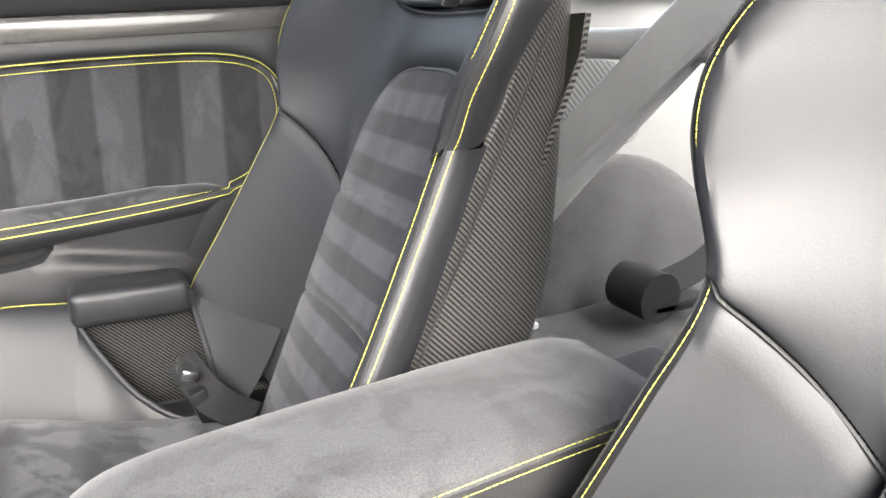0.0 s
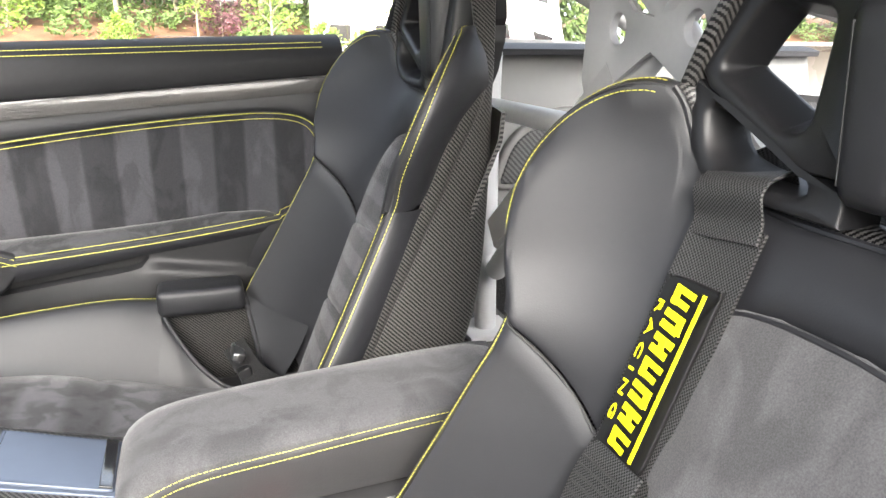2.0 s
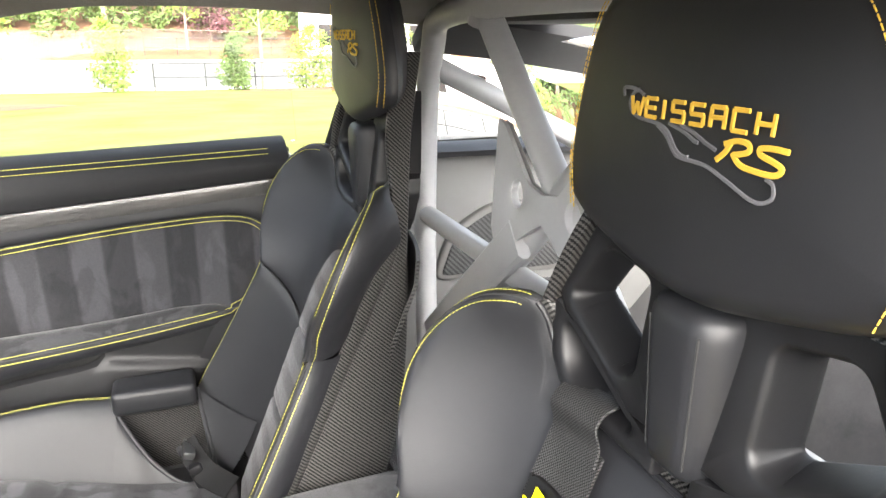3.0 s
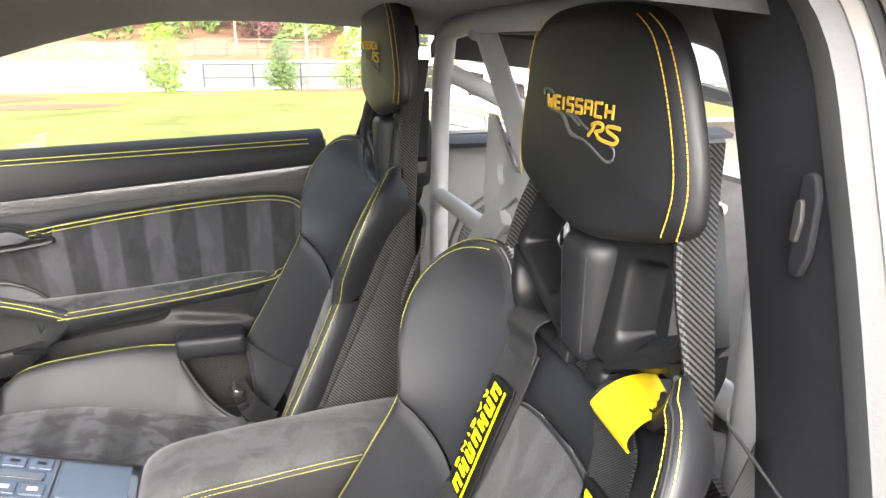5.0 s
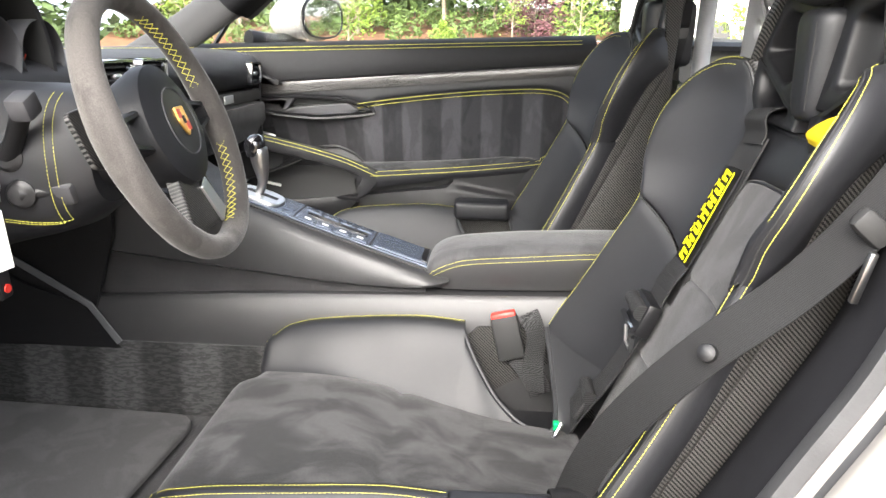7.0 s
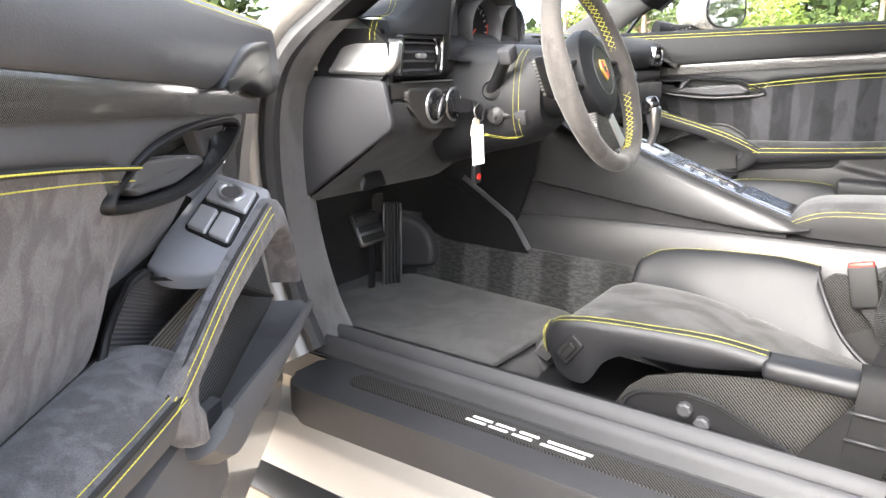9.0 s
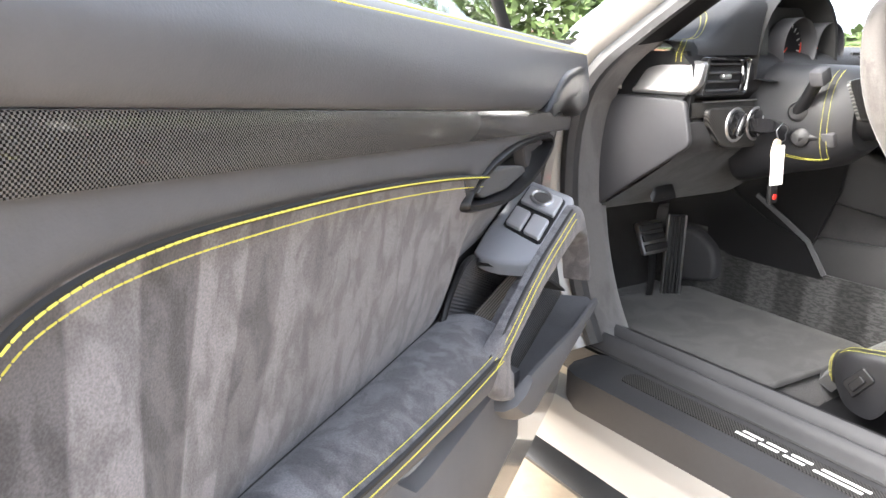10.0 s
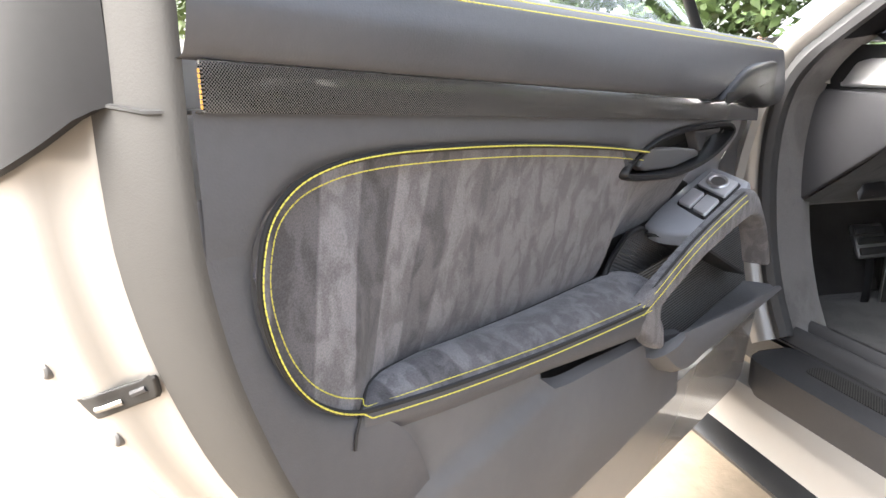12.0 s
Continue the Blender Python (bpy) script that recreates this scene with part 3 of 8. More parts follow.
tagged(part("far_woods", fw, LEAF_C, smooth=False), "dense dark woods in the distance", "woods", kind="stuff")


# ---- handrail fence by the road ----
def fence(xa, xb, y, h, n, label):
    t = thing("handrail", label, "fence", "handrails by the road", place=pose(xa, y, ground_height(y)))
    L = xb - xa
    for k in range(n + 1):
        part("post", tube([(L * k / n, 0, -0.05), (L * k / n, 0, h)], 0.03, 8), IRON, t)
    for z in (h, h * 0.5):
        part("rail", tube([(0, 0, z), (L, 0, z)], 0.026, 8), IRON, t)


IRON = mat("black_iron", (0.03, 0.03, 0.03), 0.5, var=0.1)
fence(-0.45, 5.2, 28.9, 1.05, 3, "black metal handrail along the pavement")
fence(5.3, 12.0, 28.7, 1.05, 4, "black metal handrail along the pavement")
fence(-1.2, 14.0, 47.2, 1.1, 8, "black metal handrail along the far kerb")


# ---- buildings seen between the trees and through the rear glass ----
def building(name, x0, x1, y0, y1, h, wall_m, label, rows, cols, face):
    t = thing(name, label, "building", place=pose((x0 + x1) / 2, (y0 + y1) / 2, ground_height(min(y0, 60)) - 0.3))
    w, d = x1 - x0, y1 - y0
    part("wall", box((0, 0, h / 2), (w, d, h), 0.05, 1), wall_m, t, smooth=False)
    part("roof", box((0, 0, h + 0.15), (w + 0.5, d + 0.5, 0.3), 0.05, 1), PLASTIC_GREY, t, smooth=False)
    for r in range(rows):
        for c in range(cols):
            z = h * (r + 0.55) / rows
            if face == "y":
                p, s, fs = (-w / 2 + w * (c + 0.5) / cols, -d / 2 - 0.02, z), (w / cols * 0.45, 0.06, h / rows * 0.45), (w / cols * 0.52, 0.04, h / rows * 0.52)
            else:
                p, s, fs = (-w / 2 - 0.02, -d / 2 + d * (c + 0.5) / cols, z), (0.06, d / cols * 0.45, h / rows * 0.45), (0.04, d / cols * 0.52, h / rows * 0.52)
            wd = part("window", box(p, fs, 0.01, 1), WHITE, t, smooth=False)
            part("pane", box(p, s, 0.01, 1), GLOSS, wd, smooth=False)


BRICK = mat("brick_wall", (0.28, 0.12, 0.09), 0.9, var=0.2, var_scale=3, bump=0.6, bump_scale=40)
building("white_building", 8.6, 24, 47, 49.5, 9, mat("render_wall", (0.75, 0.74, 0.7), 0.85, var=0.05), "white rendered building beyond the trees", 3, 5, "y")
building("brick_building", 40, 52, -24, 26, 8, BRICK, "red brick building behind the car park", 3, 10, "x")

# ---- car body shell ----
car = thing("sports_car", "white two-door sports car with its driver's door open", "car", place=pose(0, 0, 0))
FLOOR_Z = 0.235


# floor, sills and ground clearance
floor_o = round_poly([(-1.45, -0.63), (0.55, -0.63), (0.55, 0.66), (-1.45, 0.66)], 0.05)
part("floor_pan", prism(floor_o, lambda a, b, c: Vector((a, b, FLOOR_Z - 0.09 + c)), 0.075), PLASTIC, car)
part("carpet", sheet(lambda u, v: (-1.12 + 1.6 * u, -0.625 + 0.56 * v, FLOOR_Z + 0.004 * math.sin(9 * u + 4 * v)), 24, 10, 0.012), CARPET, car, "dark grey cut-pile floor carpet")
part("passenger_carpet", sheet(lambda u, v: (-1.12 + 1.6 * u, 0.09 + 0.56 * v, FLOOR_Z), 10, 6, 0.012), CARPET, car, "dark grey cut-pile floor carpet")
part("footwell_wall", sheet(lambda u, v: (-1.12 - 0.22 * math.sin(v * 1.5), -0.66 + 1.32 * u, FLOOR_Z + 0.5 * v), 6, 8, 0.02), CARPET, car)
part("kick_panel", sheet(lambda u, v: (-1.25 + (0.41 - 0.03 * v) * u, -0.62 - 0.05 * u ** 3, FLOOR_Z + 0.02 + 0.4 * v), 10, 6, 0.015), MAT, car)
part("floor_mat", pillow(round_poly([(-1.02, -0.58), (-0.47, -0.60), (-0.44, -0.13), (-0.98, -0.12)], 0.06), lambda a, b, c: Vector((a, b, FLOOR_Z + 0.012 + c + 0.05 * max(0, -0.8 - a))), 0.012, 0.006), MAT, car, "charcoal carpet floor mat")


def sill(sign):
    y = lambda d: sign * d
    prof = [(0.60, 0.245), (0.612, 0.300), (0.622, 0.311), (0.644, 0.312), (0.648, 0.306), (0.652, 0.307), (0.656, 0.322), (0.664, 0.335), (0.674, 0.338), (0.684, 0.333), (0.692, 0.318), (0.696, 0.307), (0.701, 0.306), (0.705, 0.318), (0.711, 0.329), (0.720, 0.333), (0.729, 0.330), (0.737, 0.316), (0.741, 0.300), (0.744, 0.296)]
    xs = [-0.80, -0.6, -0.4, -0.2, 0.0, 0.15, 0.26]
    rings = []
    for x in xs:
        rings.append([Vector((x, y(a), b)) for a, b in prof])
    part("sill_trim", loft(rings, False, False), SILL, car, "black ribbed sill trim with rubber door seal")
    for a, b, r in ((0.650, 0.3065, 0.0022), (0.6985, 0.3065, 0.0026), (0.7425, 0.2985, 0.0032)):
        part("sill_groove", tube([Vector((-0.80 + 0.106 * k, y(a), b)) for k in range(11)], r, 6), SEAM, car)
    part("scuff_strip", strip([Vector((-0.76, y(0.630), 0.3145)), Vector((0.20, y(0.630), 0.3145))], 0.016, 0.004, (0, 0, 1)), PLASTIC, car, "black scuffed strip along the sill")
    o = [(-0.71, 0.745), (0.42, 0.745), (0.42, 0.862), (-0.665, 0.872), (-0.71, 0.85)]
    cov = round_poly(o, 0.02)
    if sign > 0:
        cov = cov[::-1]
    part("rocker_cover", prism(cov, lambda a, b, c: Vector((a, y(b), 0.215 + c)), 0.083, 0.008, 3), SILL, car, "black plastic sill step")
    plate = round_poly([(-0.60, 0.765), (0.40, 0.762), (0.40, 0.806), (-0.60, 0.812)], 0.02)
    pl = part("kick_plate", prism(plate[::-1] if sign > 0 else plate, lambda a, b, c: Vector((a, y(b), 0.2975 + c)), 0.003, 0.001, 1), CARBON_XY, car, "glossy carbon sill plate with pale lettering")
    rk = [(0.80, 0.24), (0.868, 0.232), (0.885, 0.20), (0.895, 0.15), (0.90, 0.135), (0.80, 0.13)]
    part("rocker_panel", loft([[Vector((x, y(a), b)) for a, b in rk] for x in (-1.0, -0.6, 0.0, 0.6)], True, True), PAINT, car)
    sk = [(0.86, 0.137), (0.925, 0.132), (0.945, 0.112), (0.935, 0.095), (0.86, 0.09)]
    part("side_skirt", loft([[Vector((x, y(a + (0.03 if x > 0 else 0)), b)) for a, b in sk] for x in (-1.0, -0.4, 0.2, 0.6)], True, True), RUBBER, car, "matt black side skirt")
    return pl


plate_l = sill(-1)
sill(1)
# sill badge drawn as slanted bars, one pair for each sign
for k, (w, gap) in enumerate(((0.036, 0), (0.034, 0), (0.034, 0), (0.038, 0.006), (0.036, 0))):
    x0 = -0.346 + k * 0.0435 + gap
    bd = bmesh.new()
    for h0 in (0.0015, 0.0145):
        strip([Vector((x0 + h0 * 0.5, -0.797 + h0, 0.3017)), Vector((x0 + w + h0 * 0.5, -0.797 + h0, 0.3017))], 0.0062, 0.0006, (0, 0, 1), bd)
    part("badge_sign", bd, WHITE, plate_l, "pale slanted badge bars")

# front edge of the door opening: painted post, rubber seal, inner trim
FRONT = [(-0.72, 0.318), (-0.765, 0.40), (-0.805, 0.52), (-0.825, 0.66), (-0.815, 0.78), (-0.775, 0.865), (-0.69, 0.935), (-0.58, 1.015), (-0.44, 1.11), (-0.24, 1.20), (0.02, 1.268), (0.27, 1.285), (0.43, 1.275), (0.497, 1.22), (0.505, 1.12), (0.500, 1.0), (0.490, 0.90), (0.470, 0.80), (0.437, 0.70), (0.392, 0.61), (0.34, 0.51), (0.285, 0.415), (0.235, 0.335)]


def lean(x, z, y):
    """The side of the cabin leans inward above the belt line."""
    return y - 0.36 * max(0.0, z - 0.92)


PILLAR = mat("pillar_cloth", (0.013, 0.013, 0.0145), 0.9, spec=0.08, var=0.2, var_scale=7, bump=0.3, bump_scale=700)


def aperture(sign):
    base = cat([(x, 0, z) for x, z in FRONT], 5)

    if sign > 0:
        base = [q for q in base if q.z > 1.0]

    def ring_set(prof):
        rings = []
        k = len(base)
        for i in range(k):
            t = (base[min(i + 1, k - 1)] - base[max(i - 1, 0)]).normalized()
            n = Vector((t.z, 0, -t.x))
            row = []
            for a, b in prof:
                q = base[i] - n * b
                row.append(Vector((q.x, sign * lean(q.x, q.z, a), q.z)))
            rings.append(row)
        return rings
    seal = ring_set([(0.735, -0.002), (0.752, -0.004), (0.762, 0.008), (0.760, 0.024), (0.748, 0.034), (0.738, 0.026), (0.726, 0.030), (0.718, 0.020), (0.724, 0.004)])
    part("door_seal", loft(seal, True, True), SEAL, car, "thick black rubber door seal")
    post = ring_set([(0.755, 0.030), (0.772, 0.034), (0.782, 0.042), (0.786, 0.055), (0.786, 0.075)])
    part("door_post", loft(post, False, False), PAINT, car)
    if sign < 0:
        k0 = next(i for i, q in enumerate(base) if q.x > 0.45)
        jamb = ring_set([(0.748, 0.018), (0.754, 0.009), (0.763, 0.006), (0.771, 0.010), (0.775, 0.020), (0.778, 0.022), (0.781, 0.014), (0.788, 0.007), (0.800, 0.006), (0.810, 0.010), (0.816, 0.020), (0.818, 0.040)])
        part("rear_jamb", loft(jamb[k0:], False, False), PAINT, car, "painted rear edge of the door opening")
        rub = ring_set([(0.770, 0.014), (0.7745, 0.010), (0.780, 0.013), (0.780, 0.026), (0.770, 0.026)])
        part("jamb_seal", loft(rub[k0:], True, True), SEAL, car, "thin black seal in the painted jamb")
    inner = ring_set([(0.735, 0.000), (0.70, 0.004), (0.66, 0.010), (0.628, 0.020), (0.616, 0.040), (0.610, 0.065)])
    cut = next((i for i, q in enumerate(base) if q.z > 0.93), 0)
    if cut:
        part("kick_trim", loft(inner[:cut + 1], False, False), KICK, car, "grey cloth trim inside the front of the door opening")
    part("pillar_trim", loft(inner[cut:], False, False), PILLAR, car, "soft black pillar trim")


aperture(-1)
aperture(1)
# roof with headliner
part("headliner", sheet(lambda u, v: (-0.26 + 1.01 * u, -0.60 + 1.2 * v, 1.262 - 0.045 * (2 * v - 1) ** 2 + 0.03 * math.sin(math.pi * min(1, u * 1.1)) - 0.25 * max(0, 0.3 - u) ** 1.4), 16, 12, 0.012), HEADLINER, car, "black fabric headliner")
part("roof_panel", sheet(lambda u, v: (-0.26 + 1.01 * u, 0.64 - 1.28 * v, 1.292 - 0.05 * (2 * v - 1) ** 2 + 0.03 * math.sin(math.pi * min(1, u * 1.1)) - 0.25 * max(0, 0.3 - u) ** 1.4), 16, 12, 0.01), PAINT, car, flip=True)
# inner windscreen pillars and screen rail
for s in (-1, 1):
    pts = cat([(-0.92, s * 0.685, 0.885), (-0.74, s * 0.67, 0.985), (-0.60, s * 0.652, 1.075), (-0.46, s * 0.63, 1.165), (-0.29, s * 0.60, 1.25)], 5)
    part("windscreen_pillar", tube(pts, 0.05, 12, flat=0.62, up=Vector((0, s, 0.3))), HEADLINER, car, "black fabric-covered windscreen pillar")
part("screen_rail", tube(cat([(-0.28, -0.58, 1.25), (-0.34, -0.3, 1.265), (-0.355, 0, 1.27), (-0.34, 0.3, 1.265), (-0.28, 0.58, 1.25)], 5), 0.035, 10), HEADLINER, car)
ws = part("windscreen", sheet(lambda u, v: (-1.02 + 0.66 * v - 0.08 * math.sin(math.pi * u), -0.66 + 1.32 * u + (0.5 - u) * 0.12 * v, 0.93 + 0.33 * v ** 0.85), 12, 8), GLASS, car)
ws.visible_shadow = False
WING_EDGE = [(0.20, 0.20), (0.335, 0.262), (0.415, 0.312), (0.51, 0.367), (0.61, 0.419), (0.70, 0.464), (0.80, 0.497), (0.90, 0.517), (0.965, 0.526)]


def wing_y(x, z):
    """Rear wing: flares out behind the door, with a hollow ahead of the wheel."""
    f = max(0.0, min(1.0, (x - 0.40) / 0.6))
    hollow = 0.035 * math.exp(-((z - 0.80 + 0.30 * (x - 0.55)) / 0.055) ** 2) * math.exp(-((x - 0.72) / 0.16) ** 2)
    return 0.818 + 0.10 * f * f * (3 - 2 * f) + 0.03 * math.sin(math.pi * min(1.0, max(0.0, (z - 0.2) / 0.7))) - 0.36 * max(0.0, z - 0.92) - hollow


# bonnet and wings ahead of the screen
part("bonnet", sheet(lambda u, v: (-2.3 + 1.32 * v, -0.60 + 1.2 * u, 0.66 + 0.26 * v ** 0.8 - 0.05 * (2 * u - 1) ** 2), 10, 10, 0.02), PAINT, car)
for s in (-1, 1):
    part("front_wing", sheet(lambda u, v: (-2.3 + 1.50 * v, s * (0.60 + 0.30 * u ** 0.7), 0.66 + 0.25 * v ** 0.8 + 0.05 * math.sin(math.pi * u) * (1 - v * 0.3) - 0.05 - 0.55 * u ** 4), 12, 14, 0.02), PAINT, car, flip=(s > 0))
    part("rear_wing", sheet(lambda u, v: (lerp(WING_EDGE, 0.20 + 0.765 * u) + (2.0 - lerp(WING_EDGE, 0.20 + 0.765 * u)) * v ** 1.4, s * wing_y(lerp(WING_EDGE, 0.20 + 0.765 * u) + (2.0 - lerp(WING_EDGE, 0.20 + 0.765 * u)) * v ** 1.4, 0.20 + 0.765 * u), 0.20 + 0.765 * u), 24, 26, 0.012), PAINT, car, "white flared rear wing with a sculpted hollow", flip=(s > 0))
    part("wing_shoulder", sheet(lambda u, v: (0.53 + 1.47 * v, s * (wing_y(0.53 + 1.47 * v, 0.965) - 0.16 * u), 0.965 + 0.018 * math.sin(math.pi * 0.5 * u)), 6, 20, 0.01), PAINT, car, flip=(s < 0))
    qw = part("quarter_glass", sheet(lambda u, v: (0.57 + 0.66 * u, s * (0.715 - 0.10 * v - 0.06 * u * v), 0.925 + (0.24 - 0.19 * u ** 1.6) * v), 8, 6), GLASS, car, "dark quarter window glass")
    qw.visible_shadow = False
    # quarter trim inside
    part("quarter_trim", sheet(lambda u, v: (0.60 + 0.85 * u, s * (0.665 - 0.06 * u - 0.045 * math.sin(math.pi * v)), 0.40 + 0.56 * v), 10, 10, 0.015), QUARTER, car, "grey padded quarter panel trim", flip=(s > 0))
    part("quarter_ledge", sheet(lambda u, v: (0.60 + 0.85 * u, s * (0.60 + 0.13 * v - 0.03 * u), 0.962 + 0.012 * math.sin(math.pi * v)), 8, 5, 0.012), LEATHER_SOFT, car, flip=(s < 0))
    part("stitching", stitches([(0.62 + 0.1 * k, s * (0.628 - 0.0035 * k), 0.955) for k in range(8)], 0.0050, 0.0015, 0.0006), YELLOW, car)
    part("wheel_arch", sheet(lambda u, v: (0.68 + 0.52 * u, s * (0.640 - 0.16 * v), 0.41 + 0.245 * math.sin(math.pi * u) ** 0.55 * (1 - 0.9 * v ** 4)), 20, 10, 0.01), CARPET, car, "dark carpeted wheel arch", flip=(s > 0))
    so = round_poly([(0.66, 0.68), (0.98, 0.68), (0.98, 0.80), (0.92, 0.845), (0.80, 0.85), (0.70, 0.79)], 0.04)
    part("speaker_frame", pillow(so if s < 0 else so[::-1], lambda a, b, c: Vector((a, s * (0.622 - 0.04 * (a - 0.6) - c), b)), 0.016, 0.008), GREY_TRIM, car)
    si = inset_ring(so, 0.014)
    part("speaker_grille", pillow(si if s < 0 else si[::-1], lambda a, b, c: Vector((a, s * (0.618 - 0.04 * (a - 0.6) - c), b)), 0.016, 0.004), SPEAKER, car, "grey perforated speaker grille")
part("belt_recess", pillow(round_poly([(-0.014, -0.085), (0.004, -0.092), (0.016, -0.05), (0.017, 0.04), (0.008, 0.075), (-0.012, 0.070)], 0.012), lambda a, b, c: Vector((0.505 - c - 0.06 * a, -0.650 - 0.6 * a, 1.096 + 0.42 * b)), 0.0045, 0.003), PILLAR, car, "black recess round the belt slot")
part("belt_slot", pillow(round_poly([(-0.010, -0.034), (0.0, -0.036), (0.005, 0.0), (0.002, 0.034), (-0.008, 0.030)], 0.006), lambda a, b, c: Vector((0.5005 - c - 0.06 * a, -0.649 - 0.6 * a, 1.096 + 0.42 * b)), 0.0030, 0.002), SEAM, car, "dark belt slot in the pillar")
part("pillar_joint", tube([Vector((0.506 - 0.003 * k, -0.604 - 0.024 * k, 0.925 - 0.006 * k)) for k in range(6)], 0.0014, 6), SEAM, car)
# rear bulkhead, parcel floor, rear window
part("rear_floor", sheet(lambda u, v: (0.50 + 0.62 * u, -0.62 + 1.24 * v, 0.40 + 0.05 * u + 0.02 * math.cos(6 * v)), 8, 8, 0.02), CARPET, car, "dark grey carpeted rear floor", flip=True)
part("floor_riser", sheet(lambda u, v: (0.505, -0.62 + 1.24 * u, FLOOR_Z + 0.18 * v), 4, 3, 0.01), CARPET, car)
part("rear_wall", sheet(lambda u, v: (1.10 + 0.30 * v, -0.64 + 1.28 * u, 0.43 + 0.42 * v), 8, 8, 0.02), CARPET, car, "dark carpet over the engine bulkhead")
part("parcel_shelf", sheet(lambda u, v: (1.38 + 0.35 * v, -0.62 + 1.24 * u, 0.85 + 0.03 * v), 8, 4, 0.02), CARPET, car, flip=True)
rw = part("rear_window", sheet(lambda u, v: (0.86 + 0.95 * v, -0.50 + 1.0 * u, 1.205 - 0.27 * v ** 1.2 - 0.03 * (2 * u - 1) ** 2), 8, 8), GLASS, car)
rw.visible_shadow = False
for s in (-1, 1):
    part("rear_pillar", sheet(lambda u, v: (0.62 + 1.15 * u, s * (0.60 - 0.10 * v - 0.05 * u), 1.16 - 0.20 * u ** 1.3 + 0.06 * v), 10, 4, 0.03), HEADLINER, car, flip=(s > 0))
part("roof_rear_rail", box((0.80, 0, 1.225), (0.13, 1.0, 0.03), 0.012, 2), HEADLINER, car)
part("engine_cover", sheet(lambda u, v: (1.7 + 0.7 * v, -0.6 + 1.2 * u, 0.94 - 0.12 * v - 0.03 * (2 * u - 1) ** 2), 8, 6, 0.02), PAINT, car, flip=True)

# passenger door mirror, as it shows through the window
mirror = thing("door_mirror", "white door mirror with a dark-rimmed glass", "mirror", place=pose(-0.465, 0.985, 1.028, 0, 0, -18))
part("shell", pillow(ellipse(0, 0, 0.125, 0.068, 28, 2.6), lambda a, b, c: Vector((0.03 - c, a, b + 0.012 * math.sin(a * 9))), 0.14, 0.06, -0.006), PAINT, mirror, "white painted shell")
part("rim", tube([Vector((0.034, a, b)) for a, b in ellipse(0, 0, 0.117, 0.061, 28, 2.6)], 0.0035, 8, True), PLASTIC, mirror)
part("mirror_glass", prism(ellipse(0, 0, 0.114, 0.058, 28, 2.6), lambda a, b, c: Vector((0.034 + c - 0.02 * a, a, b)), 0.003), MIRROR, mirror)
part("stalk", tube(cat([(-0.02, -0.04, -0.06), (-0.05, -0.13, -0.075), (-0.09, -0.22, -0.07)], 4), [0.022, 0.02, 0.025, 0.025, 0.025, 0.026, 0.028, 0.03, 0.03], 10), PLASTIC, mirror)


# ---- roll cage ----
cage = thing("roll_cage", "grey painted tubular roll cage behind the seats", "roll cage", place=pose(0, 0, 0))
hx = 0.615
part("main_hoop", tube(cat([(hx, 0.50, 0.40), (hx, 0.515, 0.80), (hx, 0.505, 1.05), (hx - 0.005, 0.46, 1.17), (hx - 0.01, 0.38, 1.222), (hx - 0.01, 0, 1.235), (hx - 0.01, -0.38, 1.222), (hx - 0.005, -0.46, 1.17), (hx, -0.505, 1.05), (hx, -0.515, 0.80), (hx, -0.50, 0.40)], 6), 0.021, 14), CAGE, cage)
for s in (-1, 1):
    part("diagonal", tube([(hx, s * 0.25, 1.23), (hx, s * 0.10, 1.09), (hx, 0.0, 1.0), (hx, -s * 0.30, 0.72), (hx, -s * 0.46, 0.56)], 0.020, 14), CAGE, cage)
    part("rear_stay", tube([(hx, s * 0.49, 1.14), (1.05, s * 0.46, 0.93), (1.35, s * 0.44, 0.78)], 0.02, 14), CAGE, cage)
    part("collar", tube([(hx, s * 0.25, 1.205), (hx, s * 0.235, 1.245)], 0.026, 14), CAGE, cage)
    part("foot_plate", box((hx, s * 0.50, 0.425), (0.10, 0.10, 0.012), 0.003), CAGE, cage)
part("harness_bar", tube([(hx, 0.50, 0.86), (hx, -0.50, 0.86)], 0.018, 14), CAGE, cage)
for s in (-1, 1):
    outer = [(s * a, b) for a, b in ((0.128, 1.095), (0.036, 1.010), (0.0, 1.006), (0.0, 0.966), (0.017, 0.958), (0.118, 0.900), (0.146, 0.922))]
    if s < 0:
        outer = outer[::-1]
    hole = ellipse(s * 0.070, 0.992, 0.017, 0.019, 40)
    rim = round_hole(outer, hole)
    rings = [[Vector((hx + x, a, b)) for a, b in ring] for ring, x in ((rim, -0.024), (rim, -0.030), (inset_ring(hole, -0.003), -0.030), (hole, -0.028), (hole, -0.018), (rim, -0.018))]
    part("gusset", loft(rings, True, False), CAGE, cage, "welded gusset plate with a round hole")
    part("flat_strut", strip([Vector((hx - 0.022, s * 0.070, 0.932)), Vector((hx - 0.022, s * 0.246, 0.788)), Vector((hx - 0.022, s * 0.42, 0.645))], 0.062, 0.018, (-1, 0, 0)), CAGE, cage, "wide flat lower strut")
part("weatherstrip", tube(cat([(0.522, -0.742, 0.972), (0.545, -0.750, 0.970), (0.59, -0.752, 0.955), (0.70, -0.755, 0.950), (0.90, -0.73, 0.945)], 4), 0.009, 8, flat=0.7), RUBBER, car, "black rubber strip at the quarter window's foot")
fb = bmesh.new()
